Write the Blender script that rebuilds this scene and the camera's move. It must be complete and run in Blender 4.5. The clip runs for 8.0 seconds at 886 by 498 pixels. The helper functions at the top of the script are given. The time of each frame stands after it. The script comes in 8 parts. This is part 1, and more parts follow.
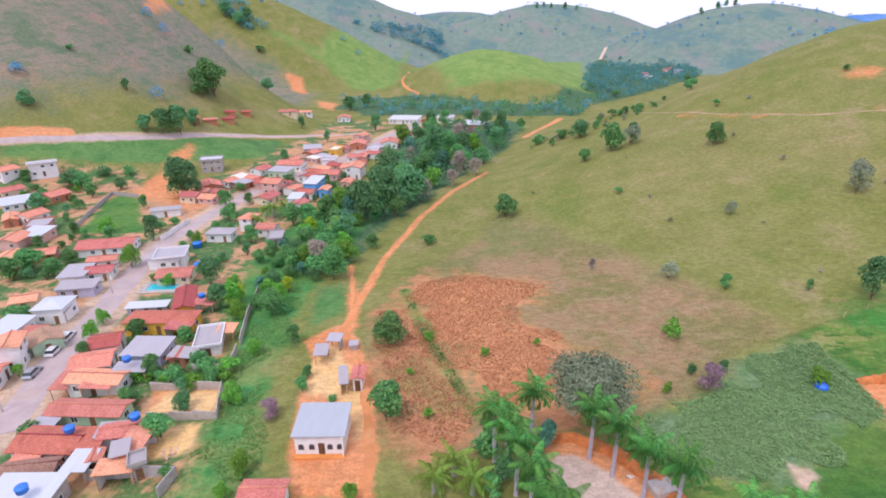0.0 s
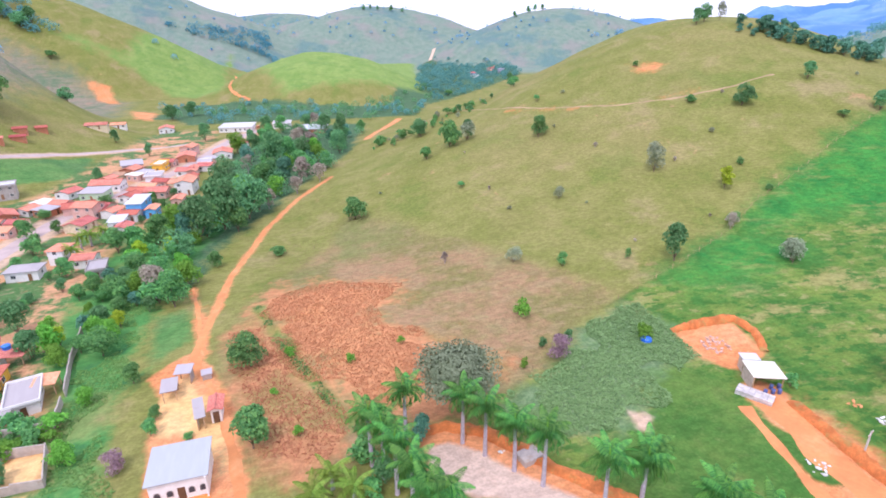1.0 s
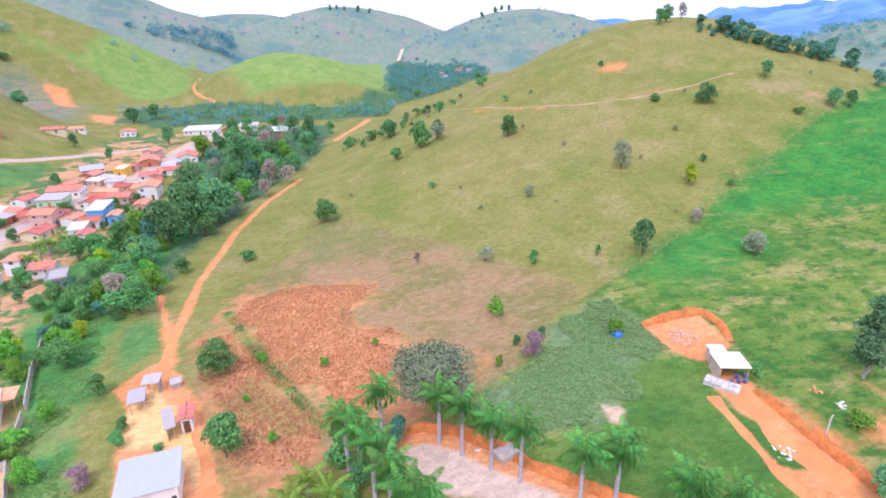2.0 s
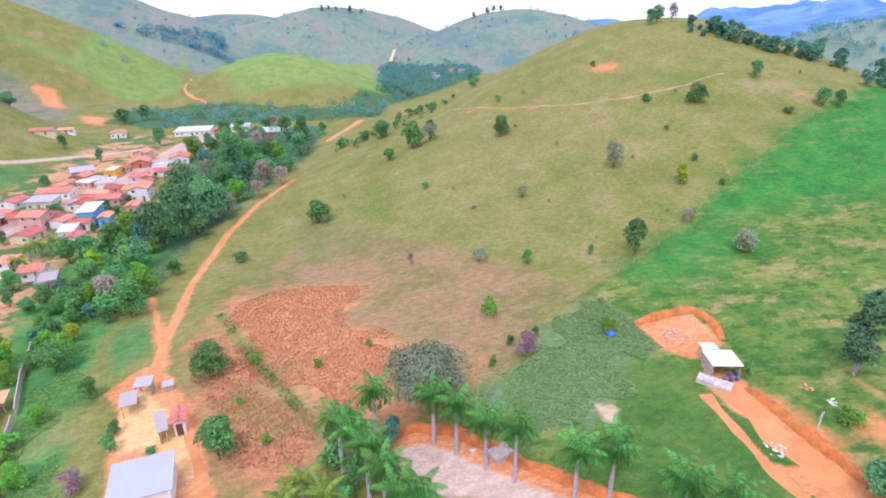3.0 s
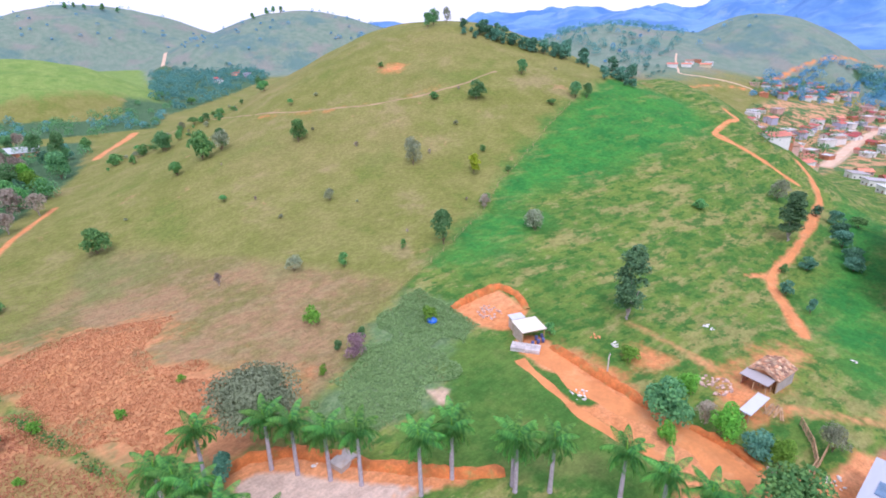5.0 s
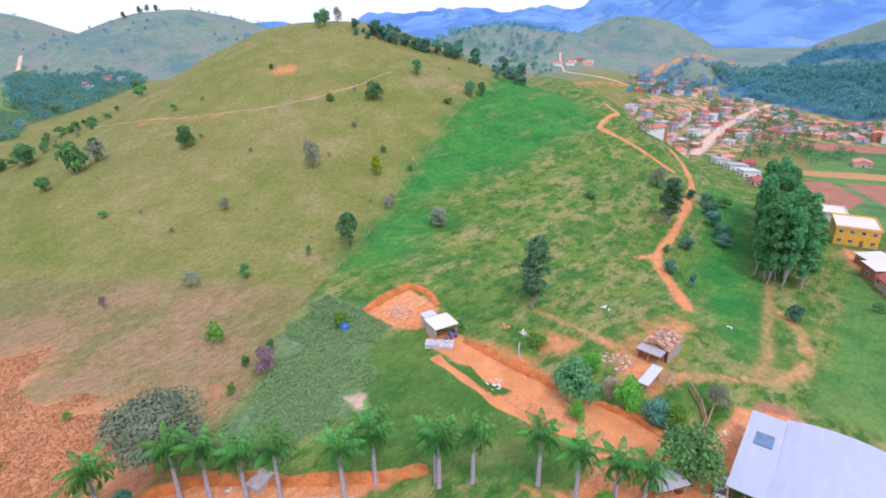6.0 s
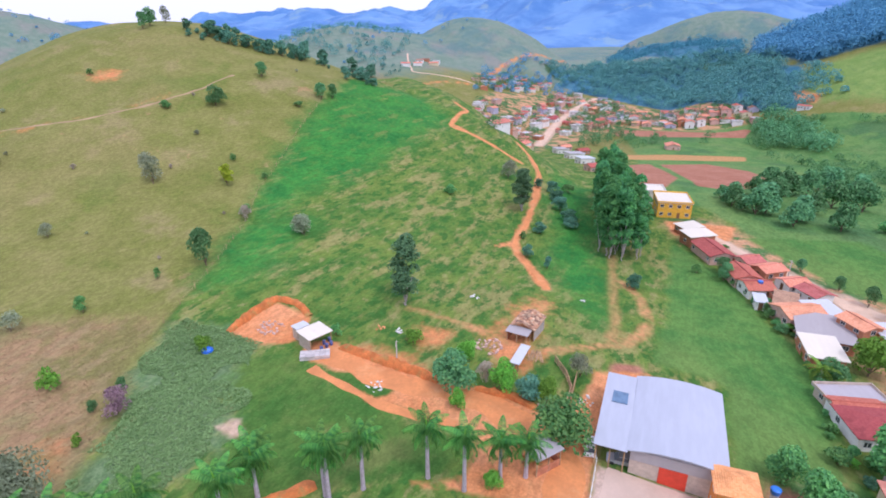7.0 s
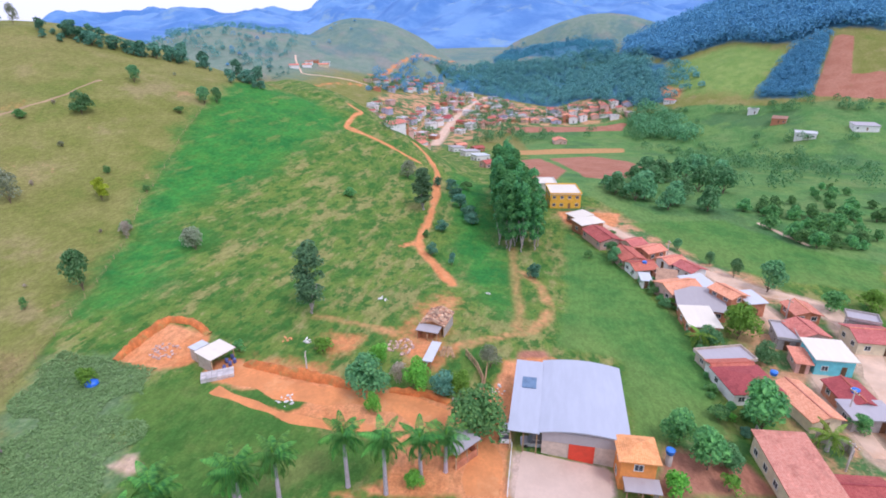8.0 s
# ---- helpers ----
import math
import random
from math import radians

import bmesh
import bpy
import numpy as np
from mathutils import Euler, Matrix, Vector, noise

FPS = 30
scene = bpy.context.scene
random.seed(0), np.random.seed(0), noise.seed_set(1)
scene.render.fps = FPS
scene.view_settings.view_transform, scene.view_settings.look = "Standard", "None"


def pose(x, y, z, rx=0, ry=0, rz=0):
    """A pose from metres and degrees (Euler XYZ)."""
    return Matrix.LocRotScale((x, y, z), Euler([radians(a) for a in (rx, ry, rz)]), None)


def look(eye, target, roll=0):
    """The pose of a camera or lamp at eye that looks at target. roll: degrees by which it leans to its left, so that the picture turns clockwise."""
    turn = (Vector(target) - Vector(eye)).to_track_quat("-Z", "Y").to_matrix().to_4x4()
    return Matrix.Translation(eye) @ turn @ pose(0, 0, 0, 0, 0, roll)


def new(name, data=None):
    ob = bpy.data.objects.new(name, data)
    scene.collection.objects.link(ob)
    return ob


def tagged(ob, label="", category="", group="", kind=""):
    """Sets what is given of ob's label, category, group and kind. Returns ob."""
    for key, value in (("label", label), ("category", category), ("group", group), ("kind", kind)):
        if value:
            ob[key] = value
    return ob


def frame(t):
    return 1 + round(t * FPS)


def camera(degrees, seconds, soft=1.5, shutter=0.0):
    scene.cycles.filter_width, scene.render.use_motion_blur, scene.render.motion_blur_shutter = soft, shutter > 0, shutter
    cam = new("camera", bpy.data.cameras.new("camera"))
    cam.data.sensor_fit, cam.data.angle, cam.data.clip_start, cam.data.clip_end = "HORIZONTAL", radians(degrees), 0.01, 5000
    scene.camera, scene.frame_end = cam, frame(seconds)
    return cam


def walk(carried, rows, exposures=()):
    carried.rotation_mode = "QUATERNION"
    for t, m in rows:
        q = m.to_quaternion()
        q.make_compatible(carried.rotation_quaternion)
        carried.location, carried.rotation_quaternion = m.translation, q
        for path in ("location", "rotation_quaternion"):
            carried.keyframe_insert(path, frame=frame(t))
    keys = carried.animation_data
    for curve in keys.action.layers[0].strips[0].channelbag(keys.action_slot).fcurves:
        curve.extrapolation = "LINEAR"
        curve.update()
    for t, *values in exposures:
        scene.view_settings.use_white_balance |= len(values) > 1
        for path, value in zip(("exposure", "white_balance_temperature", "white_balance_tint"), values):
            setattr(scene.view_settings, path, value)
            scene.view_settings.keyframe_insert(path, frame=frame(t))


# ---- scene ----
cam = camera(79.3, 8.0, soft=1.8)
PATH = [
    (0.0, pose(0, 0, 55, 67.86, 0.33, 0.43)),
    (0.5, pose(0, 0, 55, 67.91, 0.34, -9.27)),
    (1.0, pose(0, 0, 55, 67.94, 0.45, -16.38)),
    (1.5, pose(0, 0, 55, 67.95, 0.50, -18.62)),
    (1.7, pose(0, 0, 55, 67.95, 0.50, -19.09)),
    (2.8, pose(0, 0, 55, 67.98, 0.52, -20.20)),
    (3.0, pose(0, 0, 55, 67.98, 0.52, -20.36)),
    (3.5, pose(0, 0, 55, 67.98, 0.50, -20.68)),
    (4.0, pose(0, 0, 55, 68.03, 0.38, -26.66)),
    (4.3, pose(0, 0, 55, 68.02, 0.41, -33.87)),
    (4.5, pose(0, 0, 55, 68.01, 0.43, -37.28)),
    (4.7, pose(0, 0, 55, 68.00, 0.43, -39.15)),
    (5.8, pose(0, 0, 55, 67.97, 0.42, -49.40)),
    (6.0, pose(0, 0, 55, 67.96, 0.42, -52.14)),
    (6.5, pose(0, 0, 55, 67.92, 0.40, -59.96)),
    (7.0, pose(0, 0, 55, 67.94, 0.42, -67.38)),
    (7.5, pose(0, 0, 55, 67.96, 0.45, -73.75)),
    (8.0, pose(0, 0, 55, 67.94, 0.39, -78.37)),
]
walk(cam, PATH, [(0.0, 0.03, 6350, 14), (0.5, 0.18, 6300, 15), (1.0, 0.40, 6250, 15), (1.5, 0.44, 6200, 16), (3.0, 0.31, 6200, 16), (3.5, 0.25, 6200, 16), (4.5, 0.24, 6200, 16), (6.0, 0.05, 6150, 14), (8.0, 0.0, 6150, 14)])

# ---- light: a bright, thinly overcast day ----
SUN_HIGH, SUN_TURN = radians(58), radians(215)
world = bpy.data.worlds.new("world")
scene.world = world
world.use_nodes = True
wt = world.node_tree
sky = wt.nodes.new("ShaderNodeTexSky")
sky.sky_type, sky.sun_disc = "NISHITA", False
sky.sun_elevation, sky.sun_rotation = SUN_HIGH, SUN_TURN
sky.dust_density, sky.air_density = 3.0, 1.0
cloud = wt.nodes.new("ShaderNodeMix")
cloud.data_type = "RGBA"
cloud.inputs["Factor"].default_value = 0.8
cloud.inputs["B"].default_value = (9.35, 9.45, 12.1, 1)      # thin cloud
wt.links.new(sky.outputs["Color"], cloud.inputs["A"])
wt.links.new(cloud.outputs["Result"], wt.nodes["Background"].inputs["Color"])
wt.nodes["Background"].inputs["Strength"].default_value = 0.126
sun = new("sun", bpy.data.lights.new("sun", "SUN"))
sun.data.energy, sun.data.angle, sun.data.color = 1.45, radians(14), (1.0, 0.925, 0.90)
sun.matrix_world = look((0, 0, 0), (-math.sin(SUN_TURN) * math.cos(SUN_HIGH), -math.cos(SUN_TURN) * math.cos(SUN_HIGH), -math.sin(SUN_HIGH)))


# ground height: a valley floor with hills as soft-edged bumps
# centre x, y, half-widths along and across, turn in degrees, height, sharpness
HILLS = [
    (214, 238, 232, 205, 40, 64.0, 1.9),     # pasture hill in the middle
    (330, 330, 260, 120, 30, 22.0, 1.5),     # its back ridge
    (320, 156, 200, 71, 38, 38.0, 1.6),       # its spur towards the town
    (-335, 360, 255, 205, 0, 150.0, 1.5),    # steep brown hill beyond the village
    (-335, 730, 340, 175, 8, 118.0, 1.4),    # green ridge behind it
    (45, 600, 125, 118, 0, 40.0, 1.2),       # round green knoll
    (-315, 1270, 430, 300, 0, 150.0, 1.3),
    (243, 1385, 400, 260, 0, 112.0, 1.2),
    (587, 1104, 340, 250, 0, 100.0, 1.2),
    (30, 2500, 560, 260, 0, 128.0, 1.2),     # farthest hill up the valley
    (830, 520, 390, 240, 35, 66.0, 1.2),     # wooded rise left of the town
    (1000, 350, 275, 175, 20, 80.0, 1.2),    # pasture hill beyond the town
    (950, -20, 190, 130, 0, 32.0, 1.2),
    (1350, -90, 270, 170, 60, 92.0, 1.1),
    (777, -370, 480, 415, 13, 130.0, 1.3),  # wooded hill across the river plain
]


def wave(x, y, size, seed):
    a, b, c = seed * 1.7, seed * 2.9, seed * 0.6
    return (np.sin(x / size + 1.3 * np.sin(y / size * 0.7 + a) + b) * np.sin(y / size * 1.1 + 1.1 * np.sin(x / size * 0.8 + c) + a)
            + 0.5 * np.sin(x / size * 2.3 + y / size * 1.7 + c) * np.sin(y / size * 2.1 - x / size * 0.9 + b))


def ease(a, b, v):
    u = np.clip((v - a) / (b - a), 0, 1)
    return u * u * (3 - 2 * u)


def height(x, y):
    x, y = np.asarray(x, float), np.asarray(y, float)
    z = -5.0 + 5.0 * (1 - ease(45, 115, np.hypot((x - 40) * 0.9, y - 55)))      # yard on a low terrace
    z = z + 0.006 * np.clip(np.hypot(x, y) - 350, 0, 2000)
    z = z - 27 * ease(190, 470, x) * (1 - ease(110, 260, y)) * (1 - ease(720, 1000, x))      # the river plain lies lower
    rise = np.zeros_like(z)
    for cx, cy, a, b, turn, top, sharp in HILLS:
        c, s = math.cos(math.radians(turn)), math.sin(math.radians(turn))
        u, v = ((x - cx) * c + (y - cy) * s) / a, (-(x - cx) * s + (y - cy) * c) / b
        r = np.sqrt(u * u + v * v)
        r = r * (1 + 0.05 * wave(x, y, 70, cx * 0.01))
        bump = top * (0.5 + 0.5 * np.cos(math.pi * np.clip(r, 0, 1))) ** (sharp * 0.5)
        rise = np.maximum(rise, bump) + 0.25 * np.minimum(rise, bump)
    z = z + rise
    far = np.clip(rise / 20, 0, 1)
    return z + far * (1.2 * wave(x, y, 34, 1.0) + 0.45 * wave(x, y, 11, 2.0)) + 0.12 * wave(x, y, 9, 3.0)


# ---- materials ----
def links(mat):
    mat.use_nodes = True
    nt = mat.node_tree
    return nt, nt.nodes["Principled BSDF"]


def node(nt, kind, **inputs):
    n = nt.nodes.new(kind)
    for key, value in inputs.items():
        if isinstance(value, bpy.types.NodeSocket):
            nt.links.new(value, n.inputs[key])
        else:
            n.inputs[key].default_value = value
    return n


def blend(nt, fac, a, b, how="MIX"):
    n = nt.nodes.new("ShaderNodeMix")
    n.data_type, n.blend_type = "RGBA", how
    for key, value in (("Factor", fac), ("A", a), ("B", b)):
        if isinstance(value, bpy.types.NodeSocket):
            nt.links.new(value, n.inputs[key])
        else:
            n.inputs[key].default_value = value if key == "Factor" else (*value, 1)
    return n.outputs["Result"]


def calc(nt, how, a, b=0.0):
    n = nt.nodes.new("ShaderNodeMath")
    n.operation = how
    for i, value in enumerate((a, b)):
        if isinstance(value, bpy.types.NodeSocket):
            nt.links.new(value, n.inputs[i])
        else:
            n.inputs[i].default_value = value
    return n.outputs[0]


def ramp(nt, value, lo, hi, a=0.0, b=1.0):
    n = nt.nodes.new("ShaderNodeMapRange")
    n.interpolation_type = "SMOOTHSTEP"
    nt.links.new(value, n.inputs["Value"])
    for key, v in (("From Min", lo), ("From Max", hi), ("To Min", a), ("To Max", b)):
        n.inputs[key].default_value = v
    return n.outputs["Result"]


def grain(nt, scale, detail=4.0, rough=0.6, local=False, stretch=None):
    tc = nt.nodes.new("ShaderNodeTexCoord")
    where = tc.outputs["Object"] if local else node(nt, "ShaderNodeNewGeometry").outputs["Position"]
    if stretch:
        m = nt.nodes.new("ShaderNodeMapping")
        m.inputs["Scale"].default_value = stretch
        nt.links.new(where, m.inputs["Vector"])
        where = m.outputs["Vector"]
    n = node(nt, "ShaderNodeTexNoise", Scale=scale, Detail=detail, Roughness=rough, Vector=where)
    return n.outputs["Fac"]


def relief(nt, bsdf, value, strength, distance):
    b = node(nt, "ShaderNodeBump", Strength=strength, Distance=distance, Height=value)
    nt.links.new(b.outputs["Normal"], bsdf.inputs["Normal"])


def shift(c, k):
    return tuple(max(0.0, v * k) for v in c)


def plain(name, colour, rough=0.8, metal=0.0, vary=0.25, size=1.2, fine=9.0, dirt=None, dirt_amount=0.4, random_tone=0.0, bump=0.0):
    """Weathered surface: broad stains, fine grain, and a tone of its own for each object."""
    mat = bpy.data.materials.new(name)
    nt, bsdf = links(mat)
    col = blend(nt, ramp(nt, grain(nt, size), 0.3, 0.7), shift(colour, 1 - vary), shift(colour, 1 + vary))
    col = blend(nt, ramp(nt, grain(nt, fine, 2.0), 0.3, 0.75, 0, 0.5), col, shift(colour, 1 - vary * 1.2))
    if dirt:
        col = blend(nt, ramp(nt, grain(nt, size * 0.6, 6.0, 0.7), 0.5, 0.72, 0, dirt_amount), col, dirt)
    if random_tone:
        info = nt.nodes.new("ShaderNodeObjectInfo")
        hsv = node(nt, "ShaderNodeHueSaturation", Color=col, Value=ramp(nt, info.outputs["Random"], 0, 1, 1 - random_tone, 1 + random_tone))
        col = hsv.outputs["Color"]
    nt.links.new(col, bsdf.inputs["Base Color"])
    bsdf.inputs["Roughness"].default_value, bsdf.inputs["Metallic"].default_value = rough, metal
    if bump:
        relief(nt, bsdf, grain(nt, fine, 3.0), 0.6, bump)
    return mat


def ground_material():
    """Pasture, crops, bare earth: each zone's edge is broken up by noise."""
    mat = bpy.data.materials.new("ground")
    nt, bsdf = links(mat)
    broad, mid, fine, tuft = grain(nt, 0.018, 4.0), grain(nt, 0.09, 5.0, 0.65), grain(nt, 0.55, 5.0, 0.7), grain(nt, 2.2, 3.0, 0.7)
    terrace = grain(nt, 0.16, 4.0, 0.65, stretch=(0.35, 1.0, 3.0))
    rag = calc(nt, "ADD", calc(nt, "MULTIPLY", calc(nt, "SUBTRACT", mid, 0.5), 9.0), calc(nt, "MULTIPLY", calc(nt, "SUBTRACT", fine, 0.5), 4.0))

    def zone(name, soft=1.0, ragged=1.0):
        at = nt.nodes.new("ShaderNodeAttribute")
        at.attribute_name = name
        d = calc(nt, "ADD", at.outputs["Fac"], calc(nt, "MULTIPLY", rag, ragged))
        return ramp(nt, d, -soft, soft, 1.0, 0.0)

    def two(a, b, fac, lo=0.35, hi=0.65):
        return blend(nt, ramp(nt, fac, lo, hi), a, b)

    patch = grain(nt, 0.045, 5.0, 0.65)
    grass = two((0.182, 0.198, 0.052), (0.236, 0.234, 0.076), mid)
    grass = blend(nt, ramp(nt, patch, 0.55, 0.70, 0, 0.45), grass, (0.34, 0.255, 0.15))
    grass = blend(nt, ramp(nt, grain(nt, 0.07, 6.0, 0.7), 0.63, 0.70, 0, 0.6), grass, (0.46, 0.27, 0.15))
    grass = blend(nt, ramp(nt, patch, 0.45, 0.34, 0, 0.6), grass, (0.15, 0.20, 0.045))
    grass = blend(nt, ramp(nt, broad, 0.48, 0.66, 0, 0.35), grass, (0.30, 0.245, 0.110))
    grass = blend(nt, ramp(nt, terrace, 0.5, 0.7, 0, 0.4), grass, (0.18, 0.21, 0.048))
    grass = blend(nt, ramp(nt, fine, 0.55, 0.75, 0, 0.25), grass, (0.29, 0.27, 0.115))
    green = two((0.075, 0.175, 0.034), (0.16, 0.230, 0.050), mid)
    green = blend(nt, ramp(nt, terrace, 0.48, 0.62, 0, 0.75), green, (0.30, 0.27, 0.104))
    green = blend(nt, ramp(nt, fine, 0.58, 0.75, 0, 0.5), green, (0.055, 0.14, 0.036))
    clump = grain(nt, 0.3, 4.0, 0.7, stretch=(0.6, 1.0, 2.5))
    green = blend(nt, ramp(nt, clump, 0.5, 0.60, 0, 0.85), green, (0.042, 0.140, 0.028))
    green = blend(nt, ramp(nt, clump, 0.42, 0.34, 0, 0.55), green, (0.31, 0.29, 0.12))
    lush = two((0.030, 0.175, 0.038), (0.056, 0.245, 0.046), mid)
    lush = blend(nt, ramp(nt, terrace, 0.56, 0.68, 0, 0.6), lush, (0.21, 0.25, 0.072))
    lush = blend(nt, ramp(nt, fine, 0.52, 0.70, 0, 0.7), lush, (0.02, 0.105, 0.024))
    lush = blend(nt, ramp(nt, clump, 0.50, 0.62, 0, 0.6), lush, (0.09, 0.22, 0.045))
    lawn = two((0.055, 0.150, 0.030), (0.105, 0.195, 0.042), mid)
    lawn = blend(nt, ramp(nt, patch, 0.54, 0.66, 0, 0.5), lawn, (0.20, 0.21, 0.075))
    lawn = blend(nt, ramp(nt, fine, 0.5, 0.75, 0, 0.5), lawn, (0.135, 0.185, 0.058))
    tan = blend(nt, ramp(nt, patch, 0.42, 0.58), (0.205, 0.188, 0.068), (0.335, 0.215, 0.118))
    tan = blend(nt, ramp(nt, clump, 0.48, 0.62, 0, 0.6), tan, (0.31, 0.235, 0.125))
    tan = blend(nt, ramp(nt, fine, 0.5, 0.7, 0, 0.5), tan, (0.24, 0.22, 0.095))
    tan = blend(nt, ramp(nt, broad, 0.46, 0.58, 0, 0.5), tan, (0.175, 0.22, 0.072))
    stubble = two((0.51, 0.240, 0.115), (0.59, 0.295, 0.135), mid)
    stubble = blend(nt, ramp(nt, patch, 0.5, 0.62, 0, 0.7), stubble, (0.60, 0.29, 0.12))
    stubble = blend(nt, ramp(nt, fine, 0.45, 0.7, 0, 0.6), stubble, (0.39, 0.185, 0.088))
    fallow = blend(nt, ramp(nt, mid, 0.38, 0.6), (0.47, 0.225, 0.11), (0.29, 0.21, 0.08))
    fallow = blend(nt, ramp(nt, fine, 0.5, 0.7, 0, 0.6), fallow, (0.46, 0.26, 0.14))
    stubble = blend(nt, ramp(nt, tuft, 0.55, 0.75, 0, 0.6), stubble, (0.53, 0.35, 0.19))
    dirt = two((0.62, 0.245, 0.10), (0.68, 0.31, 0.15), mid)
    dirt = blend(nt, ramp(nt, fine, 0.45, 0.75, 0, 0.5), dirt, (0.70, 0.36, 0.16))
    dirt = blend(nt, ramp(nt, tuft, 0.6, 0.8, 0, 0.4), dirt, (0.42, 0.16, 0.06))
    sand = two((0.74, 0.47, 0.20), (0.78, 0.52, 0.25), mid)
    sand = blend(nt, ramp(nt, fine, 0.5, 0.75, 0, 0.5), sand, (0.70, 0.38, 0.15))
    pale = two((0.50, 0.38, 0.28), (0.58, 0.42, 0.30), mid)
    pale = blend(nt, ramp(nt, fine, 0.4, 0.75, 0, 0.4), pale, (0.55, 0.34, 0.18))
    soil = two((0.36, 0.155, 0.10), (0.42, 0.20, 0.135), mid)
    brush = two((0.05, 0.12, 0.06), (0.10, 0.18, 0.09), fine)
    heath = two((0.215, 0.22, 0.15), (0.28, 0.23, 0.175), mid)
    heath = blend(nt, ramp(nt, terrace, 0.48, 0.62, 0, 0.7), heath, (0.14, 0.20, 0.11))
    heath = blend(nt, ramp(nt, broad, 0.5, 0.62, 0, 0.7), heath, (0.125, 0.19, 0.115))
    heath = blend(nt, ramp(nt, patch, 0.56, 0.66, 0, 0.6), heath, (0.36, 0.23, 0.165))
    heath = blend(nt, ramp(nt, patch, 0.44, 0.36, 0, 0.6), heath, (0.115, 0.18, 0.10))
    # far hills: distance haze is put into the grass colour
    haze_grass = two((0.160, 0.240, 0.185), (0.220, 0.280, 0.225), mid)
    haze_grass = blend(nt, ramp(nt, broad, 0.5, 0.66, 0, 0.6), haze_grass, (0.27, 0.245, 0.235))
    haze_grass = blend(nt, ramp(nt, grain(nt, 0.007, 5.0, 0.65), 0.5, 0.62, 0, 0.7), haze_grass, (0.10, 0.20, 0.20))
    cement = two((0.58, 0.44, 0.36), (0.62, 0.47, 0.38), mid)
    cement = blend(nt, ramp(nt, fine, 0.45, 0.75, 0, 0.5), cement, (0.52, 0.37, 0.29))
    field = two((0.085, 0.21, 0.06), (0.14, 0.26, 0.08), mid)
    field = blend(nt, ramp(nt, broad, 0.5, 0.7, 0, 0.5), field, (0.21, 0.25, 0.10))
    field = blend(nt, ramp(nt, grain(nt, 0.03, 3.0), 0.55, 0.6, 0, 0.55), field, (0.17, 0.28, 0.08))
    field = blend(nt, ramp(nt, broad, 0.48, 0.36, 0, 0.6), field, (0.06, 0.14, 0.065))
    field = blend(nt, ramp(nt, fine, 0.5, 0.75, 0, 0.4), field, (0.055, 0.15, 0.05))
    town = blend(nt, ramp(nt, mid, 0.46, 0.55), (0.085, 0.18, 0.06), (0.56, 0.31, 0.17))
    town = blend(nt, ramp(nt, fine, 0.5, 0.7, 0, 0.6), town, (0.40, 0.29, 0.19))
    field = blend(nt, ramp(nt, clump, 0.52, 0.66, 0, 0.5), field, (0.07, 0.17, 0.05))
    meadow = two((0.068, 0.190, 0.046), (0.115, 0.240, 0.058), mid)
    meadow = blend(nt, ramp(nt, broad, 0.5, 0.64, 0, 0.5), meadow, (0.17, 0.255, 0.07))
    meadow = blend(nt, ramp(nt, fine, 0.55, 0.75, 0, 0.35), meadow, (0.05, 0.15, 0.036))
    spring = two((0.17, 0.28, 0.07), (0.24, 0.33, 0.095), mid)
    spring = blend(nt, ramp(nt, terrace, 0.5, 0.64, 0, 0.5), spring, (0.13, 0.24, 0.07))
    creek = two((0.065, 0.22, 0.06), (0.11, 0.29, 0.08), mid)
    creek = blend(nt, ramp(nt, fine, 0.5, 0.72, 0, 0.4), creek, (0.15, 0.27, 0.08))
    creek = blend(nt, ramp(nt, patch, 0.5, 0.62, 0, 0.7), creek, (0.21, 0.25, 0.085))
    creek = blend(nt, ramp(nt, mid, 0.42, 0.34, 0, 0.6), creek, (0.035, 0.13, 0.06))
    # ground under far woods, its base colour shifted blue as painted haze
    haze_forest = two((0.05, 0.165, 0.24), (0.09, 0.23, 0.31), mid)
    rut = two((0.58, 0.29, 0.13), (0.40, 0.27, 0.11), fine)
    weeds = two((0.115, 0.200, 0.085), (0.175, 0.255, 0.125), fine)
    weeds = blend(nt, ramp(nt, clump, 0.52, 0.62, 0, 0.6), weeds, (0.11, 0.21, 0.06))
    col = grass
    for name, layer, soft, ragged in (("haze_grass", haze_grass, 40.0, 8.0), ("heath", heath, 14.0, 4.0), ("green", green, 1.2, 0.5), ("field", field, 2.0, 0.8), ("brush", brush, 3.0, 1.6), ("haze_forest", haze_forest, 4.0, 1.5), ("rut", rut, 1.0, 0.4), ("town", town, 4.0, 1.5), ("lush", lush, 6.0, 1.8), ("meadow", meadow, 1.5, 0.6), ("spring", spring, 8.0, 3.0), ("creek", creek, 2.5, 1.6), ("tan", tan, 3.5, 1.6),
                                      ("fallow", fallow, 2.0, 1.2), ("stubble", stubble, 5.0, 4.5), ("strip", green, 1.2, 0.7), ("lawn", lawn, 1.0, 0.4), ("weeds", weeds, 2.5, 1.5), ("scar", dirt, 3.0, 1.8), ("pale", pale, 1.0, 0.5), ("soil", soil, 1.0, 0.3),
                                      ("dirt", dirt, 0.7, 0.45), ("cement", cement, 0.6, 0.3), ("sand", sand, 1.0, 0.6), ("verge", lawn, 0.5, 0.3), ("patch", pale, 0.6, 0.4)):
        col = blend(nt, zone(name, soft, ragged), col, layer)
    streak = grain(nt, 0.9, 3.0, 0.6, stretch=(0.55, 1.0, 3.0))
